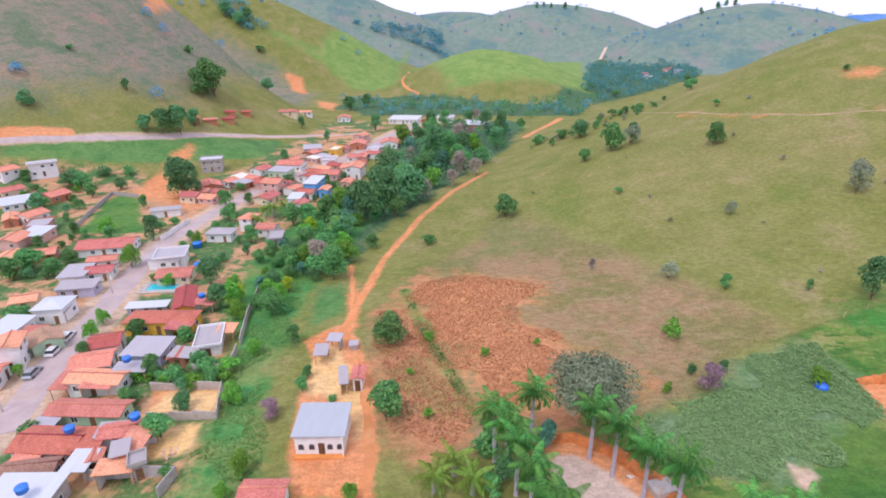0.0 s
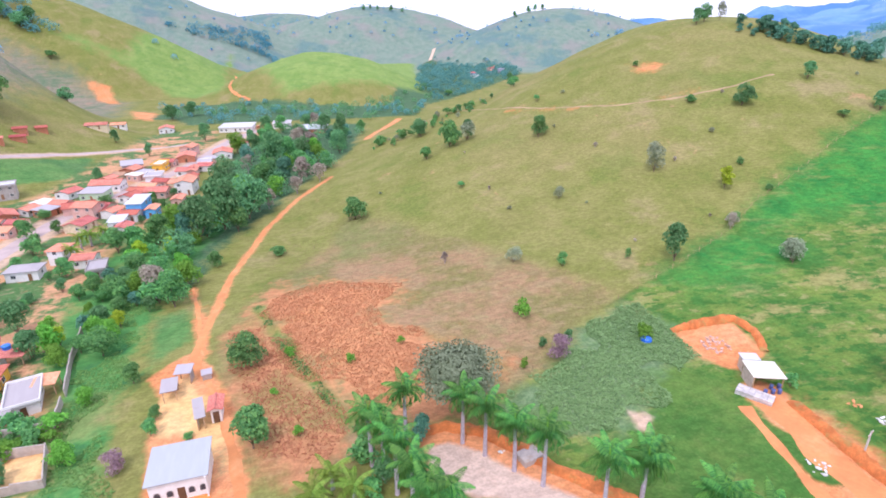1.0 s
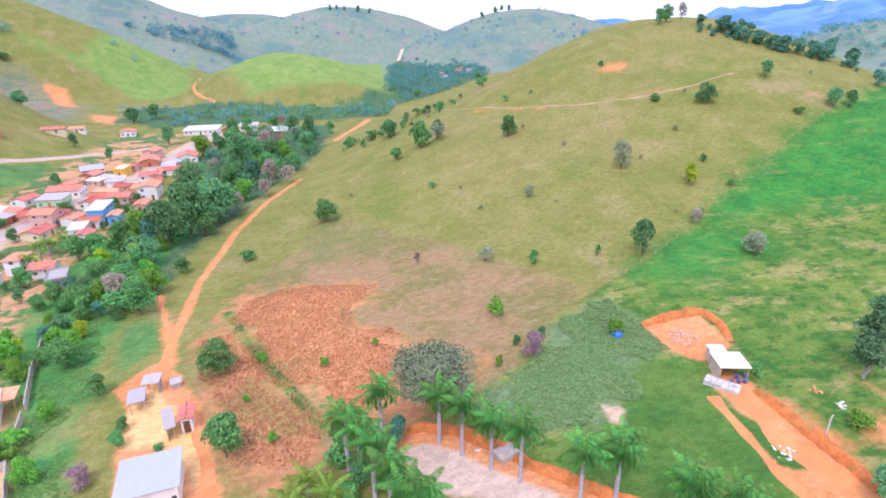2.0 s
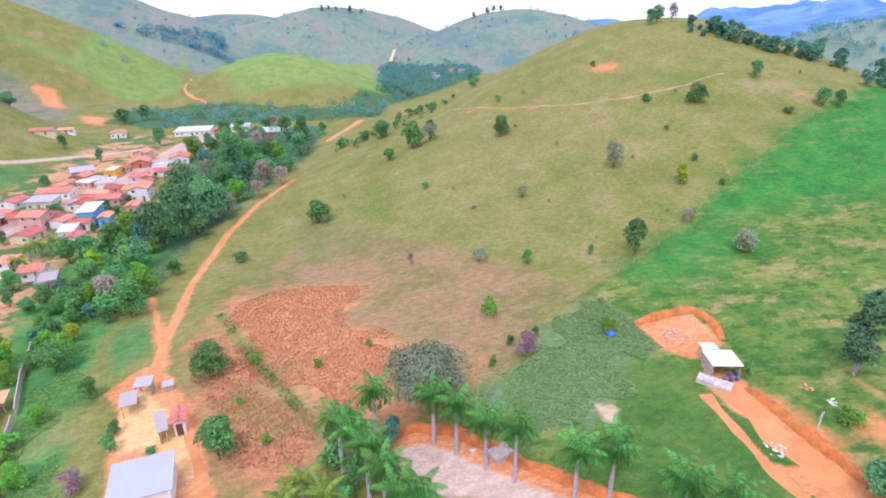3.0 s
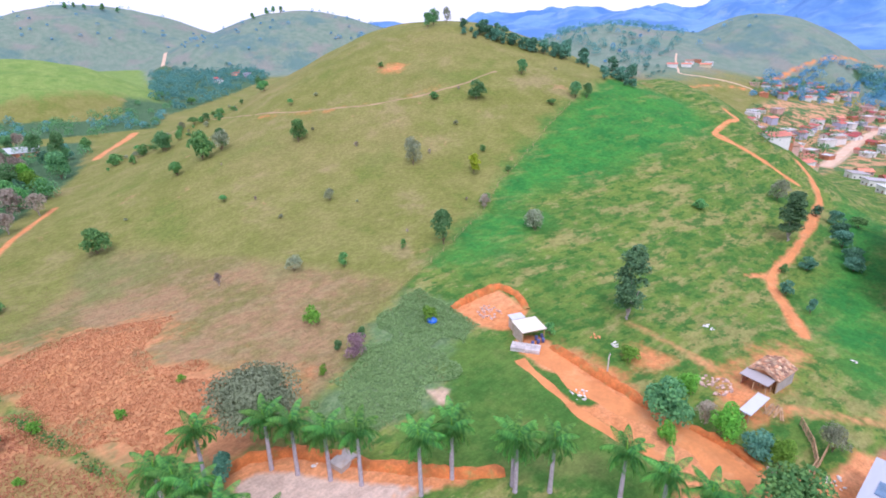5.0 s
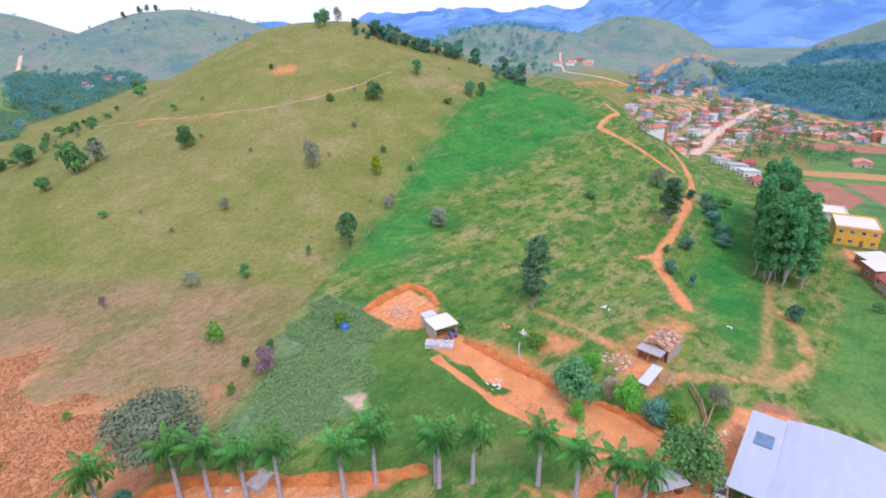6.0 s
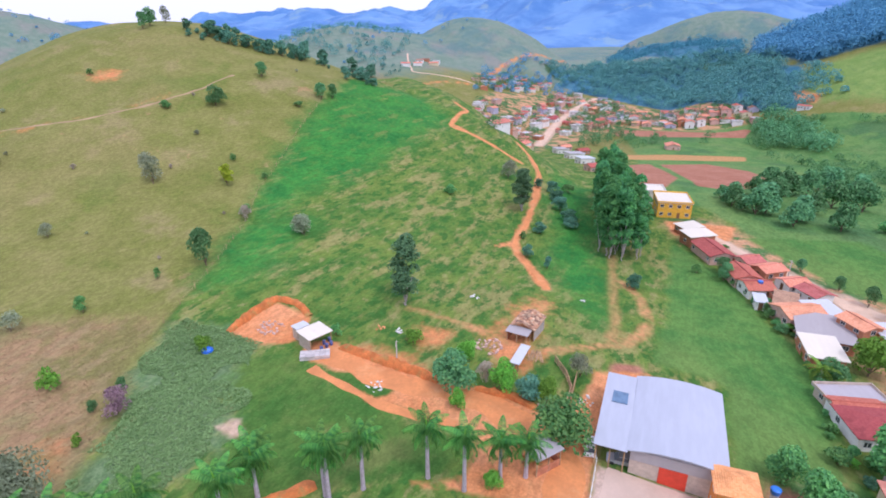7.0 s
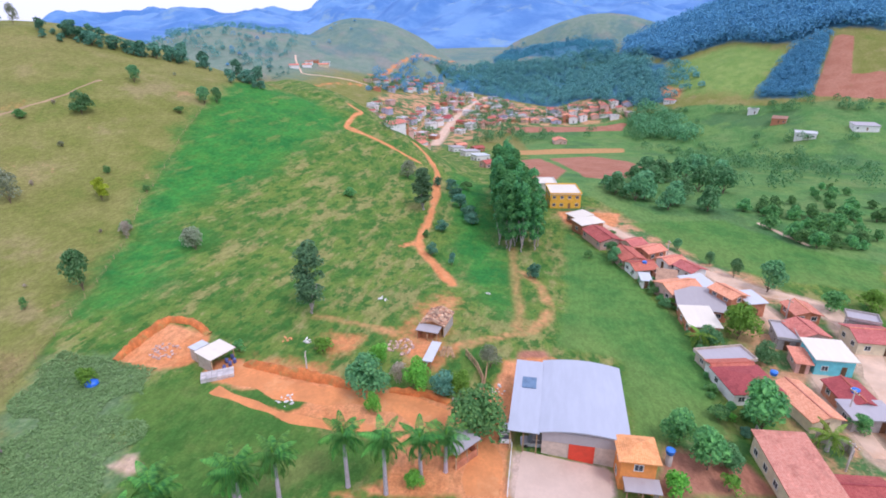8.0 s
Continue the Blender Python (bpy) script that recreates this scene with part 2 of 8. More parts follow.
    tone = calc(nt, "MULTIPLY", ramp(nt, tuft, 0.33, 0.67, 0.86, 1.10), ramp(nt, streak, 0.36, 0.64, 0.88, 1.10))
    col = node(nt, "ShaderNodeHueSaturation", Color=col, Value=tone).outputs["Color"]
    nt.links.new(col, bsdf.inputs["Base Color"])
    bsdf.inputs["Roughness"].default_value = 0.95
    bsdf.inputs["Specular IOR Level"].default_value = 0.1
    relief(nt, bsdf, calc(nt, "ADD", fine, calc(nt, "MULTIPLY", tuft, 0.5)), 0.35, 0.25)
    return mat


# ---- ground: one sheet to the horizon, with its zones as distances to their outlines ----
def outline(points):
    """Distance field of a closed outline: negative inside."""
    p = np.array(points, float)

    def field(x, y):
        best, inside = np.full(x.shape, 1e9), np.zeros(x.shape, bool)
        for (ax, ay), (bx, by) in zip(p, np.roll(p, -1, 0)):
            ex, ey = bx - ax, by - ay
            s = np.clip(((x - ax) * ex + (y - ay) * ey) / (ex * ex + ey * ey + 1e-9), 0, 1)
            best = np.minimum(best, np.hypot(x - ax - s * ex, y - ay - s * ey))
            cross = (ay > y) != (by > y)
            inside ^= cross & (x < ex * (y - ay) / (ey if abs(ey) > 1e-9 else 1e-9) + ax)
        return np.where(inside, -best, best)
    return field


def line(points, half):
    """Distance field of a band along a line."""
    p = np.array(points, float)

    def field(x, y):
        best = np.full(x.shape, 1e9)
        for (ax, ay), (bx, by) in zip(p[:-1], p[1:]):
            ex, ey = bx - ax, by - ay
            s = np.clip(((x - ax) * ex + (y - ay) * ey) / (ex * ex + ey * ey + 1e-9), 0, 1)
            best = np.minimum(best, np.hypot(x - ax - s * ex, y - ay - s * ey))
        return best - half
    return field


FENCE = [(224.3, 140.5), (184.3, 130.0), (150.8, 119.8), (122.3, 111.1), (106.5, 102.6), (87.7, 95.1), (76.2, 91.0), (64.4, 87.5)]
SCRUB_EDGE = [(64.9, 89.7), (57.9, 101.9), (52.2, 112.3), (39.3, 136.8), (28.6, 161.3), (19.3, 173.1)]
TRACK = [(-11.1, 51.4), (-11.1, 59.1), (-12.9, 69.2), (-16.6, 82.4), (-20.6, 93.2), (-20.7, 102.5), (-19.6, 116.8), (-17.9, 137.7),
         (-14.5, 154.9), (-8.5, 179.6), (1.7, 204.9), (16.9, 231.3)]
TRACK_FAR = [(44.6, 308.0), (66.7, 359.8), (82.3, 397.3)]
HILL_TRACK = [(90.9, 297.4), (95.4, 240.1), (106.5, 204.0), (119.6, 181.3), (136.5, 168.1), (155.2, 161.5), (171.9, 161.0)]
TOWN_TRACK = [(567.8, 225.2), (264.5, 103.4), (255.4, 93.7), (229.2, 92.0), (224.9, 80.6), (220.5, 66.6), (217.4, 54.6)]
SPUR_TRACK = [(245.5, 64.8), (234.9, 56.3), (213.6, 46.5), (183.8, 41.2), (161.1, 38.1), (144.1, 37.3), (135.8, 34.7), (129.1, 29.9), (120.8, 24.4), (115.0, 21.5)]
SIDE_FORK = [(-26.7, 134.0), (-23.5, 118.4), (-21.9, 107.7), (-19.1, 95.5)]
FARM_ROAD = [(70.3, 54.1), (66.8, 41.5), (67.5, 29.8), (66.7, 20.0), (63.1, 11.1), (59.2, 7.2), (51.5, 5.4)]
STREET = [(-72.0, 67.8), (-75.3, 79.8), (-78.6, 94.1), (-81.3, 112.5), (-85.6, 135.9), (-87.2, 152.0), (-86.1, 169.0), (-82.7, 190.0), (-78.7, 209.6),
          (-71.1, 227.5), (-62.2, 248.4), (-50.6, 275.0), (-42.6, 304.5), (-33.3, 345.0), (-16.8, 383.5)]
MAIN_ROAD = [(-191.0, 227.2), (-165.5, 243.6), (-137.3, 264.2), (-109.1, 302.7), (-81.1, 331.9), (-55.1, 344.8)]
LANE = [(183.0, -13.3), (160.8, -27.4), (149.3, -36.7), (136.1, -45.2), (121.4, -49.9), (107.3, -51.9), (93.7, -51.7), (81.3, -51.6), (74.6, -52.1)]
SIDE_LANE = [(142.2, -43.9), (133.9, -49.9), (130.1, -56.4), (126.7, -62.5), (119.2, -65.2), (107.6, -64.4), (94.1, -61.5), (84.0, -60.0)]
TOWN_STREET = [(421.3, 94.8), (555.6, 105.3), (665.4, 105.0), (758.4, 96.2)]

ZONES = {
    "green": [outline(FENCE + [(48.1, 80.7), (35.1, 73.0), (21.6, 56.2), (20, 20), (60, -120), (230, -130), (330, -20), (420, 60), (420, 130), (330, 190), (287.4, 151.4)])],
    "lush": [outline([(224.3, 140.5), (184.3, 130.0), (150.8, 119.8), (122.3, 111.1), (105.7, 99.7), (132.1, 99.5), (156.3, 93.4), (177.2, 91.7), (202.3, 92.5), (235.0, 94.5), (257.0, 122.4)]),
             outline([(106.5, 102.6), (87.7, 95.1), (76.2, 91.0), (80.5, 84.0), (100.1, 82.8), (117.7, 88.6)]),
             outline([(129.4, 24.6), (106.6, 12.5), (102.3, 7.0), (148.4, 12.7), (219.2, 26.9), (232.3, 44.1)])],
    "creek": [outline([(-49.9, 105.2), (-55.5, 135.8), (-51.6, 168.3), (-36.1, 217.5), (-21.9, 217.3), (-23.3, 186.7), (-29.0, 157.5), (-31.7, 135.0), (-33.6, 109.0), (-34.6, 92.9), (-34.6, 84.4), (-34.7, 74.0)]), outline([(-35.5, 52.0), (-36.2, 63.0), (-39.0, 75.8), (-39.6, 84.8), (-43.6, 108.7), (-44.8, 126.3), (-40.0, 140.0), (-35.1, 130.9), (-33.8, 107.2), (-32.6, 88.3), (-30.6, 73.5), (-27.8, 59.8), (-26.3, 51.3)])],
    "rut": [outline([(396.0, 35.4), (422.6, -0.2), (440.4, -54.7), (415.9, -52.0), (389.6, -4.4), (366.5, 29.9)]), line([(149.1, 10.1), (130.6, 8.0), (115.8, 6.3), (104.2, 4.7), (97.4, 4.8)], 0.9), line([(130.6, 5.9), (123.1, 1.0), (110.1, -1.9), (102.0, -0.3), (95.7, 2.4), (90.8, 9.3), (86.6, 15.3)], 1.1),
            line([(91.3, 46.3), (89.8, 35.8), (87.9, 28.1)], 0.8)],
    "field": [outline([(120, -200), (160, -75), (160, -40), (200, -20), (260, 10), (420, 20), (564.5, 47.5), (562.0, -69.2), (513.3, -151.0), (457.7, -235.9), (420, -420), (250, -400)]),
              outline([(-122.7, 163.5), (-132.5, 202.7), (-109.8, 181.2), (-100.3, 163.5)]),
              outline([(-189.4, 224.5), (-94.7, 306.8), (-90.6, 271.3), (-129.4, 244.4), (-186.7, 219.4)]),
              outline([(-32.6, 118.8), (-26.1, 121.7), (-22.9, 104.2), (-28.6, 94.3)])],
    "meadow": [outline([(-120.9, 160.8), (-133.5, 206.4), (-121.2, 202.5), (-100.3, 163.5)]), outline([(167.2, -5.5), (148.0, -18.1), (125.8, -25.8), (105.5, -33.0), (74.2, -30.0), (66.6, -14.6), (91.1, -16.0), (91.7, -3.8), (119.9, -5.2)]),
               outline([(179.4, -26.1), (188.0, -58.3), (164.9, -74.2), (155.8, -91.2), (136.6, -82.0), (138.6, -59.2), (148.7, -44.0)])],
    "spring": [outline([(568.5, -105.2), (658.2, -117.1), (642.8, -172.9), (569.7, -204.8), (519.5, -167.3)]),
               outline([(-51.3, 709.5), (9.2, 1120.2), (255.5, 1075.7), (134.2, 531.5), (4.2, 512.5)]),
               outline([(-244.1, 678.0), (-151.8, 659.5), (-75.3, 1057.8), (-53.3, 571.3), (-136.3, 640.6)])],
    "tan": [outline([(-12.9, 113.6)] + SCRUB_EDGE[::-1] + [(53.6, 82.3), (42.6, 74.6), (34.1, 67.3), (16.2, 64.0), (0.6, 57.4), (-10.9, 63.3), (-13.0, 74.9), (-17.8, 97.5)]),
            ],
    "heath": [outline([(-700, 100), (-215, 225), (-150, 300), (-126.5, 487.4), (-136.6, 576.1), (-194.7, 623.6), (-260.1, 642.4), (-230, 470), (-400, 620), (-700, 600)])],
    # area whose grass colour carries the painted haze
    "haze_grass": [outline([(-3000, 860), (-100, 830), (420, 760), (520, 400), (585, 300), (700, 250), (800, 200), (900, -600), (700, -2300), (4500, -2300), (4500, 3800), (-3000, 3800)])],
    "cement": [outline([(60.4, 2.9), (61.2, -12.0), (55.4, -11.0), (51.9, 2.7)]), outline([(14.2, 59.0), (17.8, 58.4), (21.6, 55.1), (25.8, 49.4), (31.0, 43.4), (34.0, 40.2), (13.5, 50.6)])],
    "stubble": [outline([(-10.3, 113.6), (-3.6, 120.0), (8.2, 122.1), (21.7, 113.2), (14.0, 100.5), (18.5, 90.5), (26.7, 79.4), (27.4, 70.7), (16.2, 65.4), (4.8, 69.1), (0.6, 79.1), (-4.4, 90.3), (-8.4, 104.0)])],
    "fallow": [outline([(-16.7, 101.1), (-12.0, 112.0), (-6.0, 108.0), (4.6, 67.8), (2.0, 60.7), (-3.4, 56.0), (-9.6, 58.4), (-12.2, 71.2)]), outline([(20.7, 92.4), (36.0, 75.0), (27.0, 66.0), (12.2, 63.9), (7.0, 62.0), (12.2, 66.9)])],
    "strip": [line([(-10.3, 113.6), (-6.3, 98.0), (-3.1, 87.5), (0.5, 77.4), (3.8, 68.5), (7.0, 62.3)], 1.1)],
    "lawn": [outline([(62.0, 65.9), (67.5, 59.1), (63.6, 51.7), (60.3, 42.0), (57.8, 32.8), (58.2, 23.6), (53.7, 20.6), (38.7, 38.6), (33.8, 53.7), (43.8, 52.7), (50.3, 55.6), (54.2, 63.9)])],
    "weeds": [outline([(67.7, 78.0), (64.0, 85.1), (52.5, 80.5), (42.6, 70.4), (33.3, 67.8), (26.8, 62.6), (31.4, 54.7), (43.5, 53.0), (54.1, 60.8), (67.2, 67.0), (67.6, 72.4)])],
    "pale": [line(STREET[:8], 6), line(STREET[7:], 7), line(MAIN_ROAD, 2.4), line(LANE, 2.6), line(SIDE_LANE, 3.2), line(TOWN_STREET, 5),
             outline([(14.4, 59.6), (20.9, 57.4), (26.1, 49.9), (31.1, 43.6), (35.6, 39.9), (13.5, 50.8)]),
             outline([(114.1, -62.1), (110.8, -69.7), (88.8, -62.1), (98.9, -58.4)])],
    "town": [outline([(-61.4, 54.6), (-34.8, 52.5), (-43.1, 85.3), (-53.2, 124.9), (-53.9, 163.1), (-42.5, 226.9), (-41.6, 391.8), (-78.5, 392.3), (-95.3, 259.1), (-110.6, 218.9), (-140.5, 235.5), (-186.1, 218.3)]), outline([(-68.8, 54.7), (-34.8, 51.9), (-37.8, 71.1), (-45.0, 94.4), (-55.4, 124.9), (-61.7, 148.8), (-56.9, 205.5), (-35.2, 326.9), (-54.5, 298.2), (-78.7, 232.3), (-88.1, 178.0), (-94.4, 155.7), (-116.0, 156.0), (-150.2, 202.3), (-172.7, 209.9), (-192.1, 198.5)]),
             line(LANE, 11), outline([(566.7, 197.5), (238.1, 71.6), (403.8, 85.5), (530.2, 44.4), (557.8, -68.9), (585.6, -65.5), (748.1, 79.4), (783.3, 148.5), (636.0, 203.3)]),
             outline([(60.7, -27.1), (81.5, -30.2), (71.5, -21.9), (57.9, -17.9)])],
    "scar": [outline([(76.8, 24.8), (97.4, 25.6), (109.1, 21.4), (106.1, 17.8), (90.9, 17.5), (79.7, 18.8)]), outline([(73.4, 51.5), (73.5, 42.7), (71.9, 33.5), (69.9, 36.8), (70.7, 46.7)]), outline([(-129.0, 206.5), (-130.3, 246.5), (-127.8, 263.4), (-124.2, 262.9), (-122.8, 239.2), (-98.8, 205.5), (-82.8, 195.9), (-95.2, 184.9)]), outline([(-180.9, 615.8), (-158.6, 610.0), (-139.7, 559.9), (-163.8, 589.9)]),
             outline([(-122.8, 515.3), (-96.1, 486.1), (-93.5, 447.5), (-109.8, 468.7)]), outline([(-186.4, 359.2), (-315.3, 664.4), (-183.9, 386.2), (-182.8, 361.2)]), line([(-192.1, 229.5), (-171.8, 242.3)], 1.5),
             line([(96.3, 226.2), (103.1, 207.3), (111.2, 193.0)], -1.0), line([(114.4, 189.5), (122.1, 180.6)], -1.0), line([(134.6, 171.3), (144.6, 165.9)], -1.0), line([(140.4, 207.0), (149.3, 193.8)], -1.0), outline([(141.8, 204.5), (149.3, 193.8), (145.3, 192.7), (140.9, 201.1)]), line([(570.0, 274.0), (598.0, 260.0), (638.0, 227.0)], 1.5), line([(708.6, 246.0), (808.5, 235.7), (944.3, 185.8), (1000.0, 180.0)], 2.5),
             outline([(83.8, 40.6), (83.6, 35.3), (80.9, 36.0), (81.7, 40.3)]), outline([(605.1, -104.8), (570.5, -120.0), (557.8, -113.4), (581.4, -102.9)])],
    "patch": [outline([(46.3, 57.3), (49.3, 55.5), (46.9, 51.7), (45.7, 52.7)])],
    "sand": [outline([(-24.8, 82.7), (-22.8, 88.8), (-20.3, 88.3), (-18.0, 79.9), (-13.6, 70.4), (-12.1, 60.9), (-14.4, 60.9), (-15.9, 70.4), (-24.3, 72.9)]), outline([(-49.5, 76.5), (-39.0, 75.8), (-36.9, 68.9), (-49.1, 70.4)]), outline([(-47.2, 66.8), (-39.2, 66.6), (-37.3, 60.7), (-44.5, 59.8)])],
    "verge": [outline([(66.5, 44.3), (66.0, 37.0), (64.0, 35.6), (61.8, 37.9), (63.1, 45.5), (65.1, 50.8)])],
    "soil": [outline([(66.8, -18.8), (69.3, -28.7), (67.2, -31.2), (62.9, -33.5), (57.5, -16.3)]), outline([(88.0, 3.6), (89.6, -1.5), (86.1, -2.3), (83.2, 3.8)]), outline([(327.9, 19.1), (348.2, 8.3), (275.6, -7.5), (243.6, -2.4), (238.4, 7.6)]), outline([(350.3, 2.2), (379.8, -25.5), (351.7, -47.1), (290.7, -51.6), (248.5, -28.9), (255.2, -15.5)]),
             outline([(528.2, 55.2), (548.4, -68.2), (524.5, -60.8), (496.9, 41.4)]), outline([(491.1, -199.4), (573.1, -238.8), (563.2, -249.3), (476.8, -220.4)]), outline([(471.5, -219.6), (506.1, -231.3), (505.7, -253.9), (464.6, -238.6)])],
    "brush": [outline([(231.0, 930.1), (302.6, 951.5), (397.1, 907.4), (339.2, 753.2), (218.9, 585.7), (153.4, 503.3), (126.1, 476.6), (129.3, 534.5)]),
              outline([(-103.5, 525.7), (-50.1, 532.5), (29.1, 489.7), (97.2, 478.1), (126.1, 476.6), (97.4, 413.0), (46.5, 416.2), (-66.0, 418.7)]),
              outline([(856.2, 198.1), (990.3, 126.8), (870.4, 25.2), (861.7, -55.6), (789.9, -94.4), (621.7, -100.8), (559.1, -93.5), (606.9, -38.1), (763.6, 27.4), (807.6, 86.1), (834.4, 132.1)]),
              outline([(-39.4, 148.3), (-32.6, 193.8), (-29.4, 300.7), (3.2, 390.9), (55.7, 388.5), (32.8, 287.7), (-7.1, 199.9), (-25.4, 157.3), (-28.3, 125.8)]),
              line([(-92.5, 467.3), (27.6, 462.4), (98.6, 460.9), (169.0, 646.8), (273.7, 1023.7)], 14)],
    # far woodland floor that takes the haze-blue ground colour
    "haze_forest": [outline([(518.1, -164.9), (574.1, -207.7), (582.7, -239.4), (492.6, -198.3)]),
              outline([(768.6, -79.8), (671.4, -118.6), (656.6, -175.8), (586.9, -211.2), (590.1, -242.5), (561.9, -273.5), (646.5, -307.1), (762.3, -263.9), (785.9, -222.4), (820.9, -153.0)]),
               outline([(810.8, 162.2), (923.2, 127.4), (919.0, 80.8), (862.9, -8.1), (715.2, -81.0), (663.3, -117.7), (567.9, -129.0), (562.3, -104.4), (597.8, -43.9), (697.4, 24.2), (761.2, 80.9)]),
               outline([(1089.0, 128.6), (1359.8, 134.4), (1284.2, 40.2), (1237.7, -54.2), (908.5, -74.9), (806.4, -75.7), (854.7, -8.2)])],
    "dirt": [line(TRACK, 1.25), line(SIDE_FORK, 0.9), line(TRACK_FAR, 2.5), line(TOWN_TRACK[1:], 1.0), line(SPUR_TRACK, 1.2), line([(143.0, 37.0), (136.3, 40.3)], 0.9), line(FARM_ROAD, 3.4),
             outline([(67.7, 74.0), (81.2, 73.3), (79.9, 64.0), (71.5, 60.7), (66.8, 66.1)]),
             outline([(66.4, 51.6), (72.6, 51.1), (70.4, 30.9), (69.1, 12.2), (74.0, 7.3), (83.6, 5.3), (88.3, -3.3), (81.8, -0.9), (65.0, 3.3), (52.3, 2.5), (47.5, 24.5), (51.5, 18.2), (59.3, 20.5), (61.2, 27.4), (60.8, 38.4)]),
             outline([(13.6, 61.2), (17.5, 62.6), (24.6, 57.8), (30.3, 49.5), (37.3, 40.9), (43.1, 35.8), (13.5, 50.8)]),
             outline([(-27.7, 90.8), (-22.9, 98.0), (-17.0, 90.6), (-13.0, 73.6), (-10.7, 59.2), (-10.0, 51.3), (-20.2, 51.5), (-21.8, 56.4), (-25.2, 72.9), (-24.7, 83.1)]),
             outline([(-52.0, 77.3), (-39.0, 75.8), (-37.2, 68.4), (-48.5, 69.8)]),
             outline([(187.6, -2.7), (190.1, -25.3), (174.2, -22.0), (173.8, -5.6)]), line([(-192.4, 230.0), (-172.1, 242.8)], 3),
             outline([(83.6, 5.9), (87.1, -1.2), (82.5, 2.7), (70.2, 4.2), (69.6, 6.8), (74.0, 7.8)])],
}


def spaced(lo, hi, fine_lo, fine_hi, step, growth):
    mid = list(np.arange(fine_lo, fine_hi + step, step))
    up, d = [mid[-1]], step
    while up[-1] < hi:
        d *= growth
        up.append(up[-1] + d)
    down, d = [mid[0]], step
    while down[-1] > lo:
        d *= growth
        down.append(down[-1] - d)
    return np.array(down[:0:-1] + mid + up[1:])


def build_ground():
    xs, ys = spaced(-2600, 4300, -150, 300, 1.5, 1.03), spaced(-2200, 3700, -100, 330, 1.5, 1.03)
    gx, gy = np.meshgrid(xs, ys)
    gz = height(gx, gy)
    n, m = len(xs), len(ys)
    at = np.arange(n * m).reshape(m, n)
    faces = np.stack([at[:-1, :-1], at[:-1, 1:], at[1:, 1:], at[1:, :-1]], -1).reshape(-1, 4)
    me = bpy.data.meshes.new("ground")
    me.from_pydata(np.stack([gx, gy, gz], -1).reshape(-1, 3), [], faces.tolist())
    me.polygons.foreach_set("use_smooth", np.ones(len(faces), bool))
    for name, shapes in ZONES.items():
        d = np.full(gx.shape, 1e3)
        for shape in shapes:
            d = np.minimum(d, shape(gx, gy))
        me.attributes.new(name, "FLOAT", "POINT").data.foreach_set("value", np.clip(d, -60, 60).ravel().astype(np.float32))
    me.materials.append(ground_material())
    return tagged(new("ground", me), "rolling green pasture hills with red earth and fields", "ground", kind="structure")


ground = build_ground()


# ---- materials of things ----
def leaf_material(name, dark, light, dry=None, through_light=0.35):
    mat = bpy.data.materials.new(name)
    nt, bsdf = links(mat)
    geo, info = nt.nodes.new("ShaderNodeNewGeometry"), nt.nodes.new("ShaderNodeObjectInfo")
    col = blend(nt, geo.outputs["Random Per Island"], dark, light)
    col = blend(nt, ramp(nt, grain(nt, 0.5, 3.0), 0.4, 0.7, 0, 0.5), col, shift(dark, 0.8))
    if dry:
        col = blend(nt, ramp(nt, geo.outputs["Random Per Island"], 0.86, 0.9, 0, 0.7), col, dry)
    hsv = node(nt, "ShaderNodeHueSaturation", Color=col, Hue=ramp(nt, info.outputs["Random"], 0, 1, 0.472, 0.506), Value=ramp(nt, info.outputs["Random"], 0, 1, 0.8, 1.25))
    nt.links.new(hsv.outputs["Color"], bsdf.inputs["Base Color"])
    bsdf.inputs["Roughness"].default_value = 0.7
    bsdf.inputs["Specular IOR Level"].default_value = 0.2
    thin = node(nt, "ShaderNodeBsdfTranslucent", Color=hsv.outputs["Color"])
    both = node(nt, "ShaderNodeMixShader", Fac=through_light)
    nt.links.new(bsdf.outputs["BSDF"], both.inputs[1])
    nt.links.new(thin.outputs["BSDF"], both.inputs[2])
    nt.links.new(both.outputs["Shader"], nt.nodes["Material Output"].inputs["Surface"])
    return mat


def roof_tiles(name, a, b):
    """Clay tiles: courses across the slope, mottled by age."""
    mat = bpy.data.materials.new(name)
    nt, bsdf = links(mat)
    rows = grain(nt, 1.0, 3.0, 0.6, True, (3.0, 3.0, 9.0))
    col = blend(nt, ramp(nt, rows, 0.35, 0.65), a, b)
    col = blend(nt, ramp(nt, grain(nt, 0.35, 5.0, 0.7), 0.46, 0.7, 0, 0.75), col, shift(a, 0.7))
    col = blend(nt, ramp(nt, grain(nt, 0.8, 4.0, 0.7), 0.56, 0.7, 0, 0.5), col, shift(b, 1.3))
    col = blend(nt, ramp(nt, grain(nt, 4.0, 2.0), 0.55, 0.75, 0, 0.45), col, shift(b, 1.25))
    info = nt.nodes.new("ShaderNodeObjectInfo")
    hsv = node(nt, "ShaderNodeHueSaturation", Color=col, Value=ramp(nt, info.outputs["Random"], 0, 1, 0.8, 1.2), Hue=ramp(nt, info.outputs["Random"], 0, 1, 0.49, 0.515))
    nt.links.new(hsv.outputs["Color"], bsdf.inputs["Base Color"])
    bsdf.inputs["Roughness"].default_value = 0.85
    wave = node(nt, "ShaderNodeTexWave", Scale=1.3, Distortion=0.6, Vector=nt.nodes.new("ShaderNodeTexCoord").outputs["Object"])
    relief(nt, bsdf, wave.outputs["Fac"], 0.5, 0.12)
    return mat


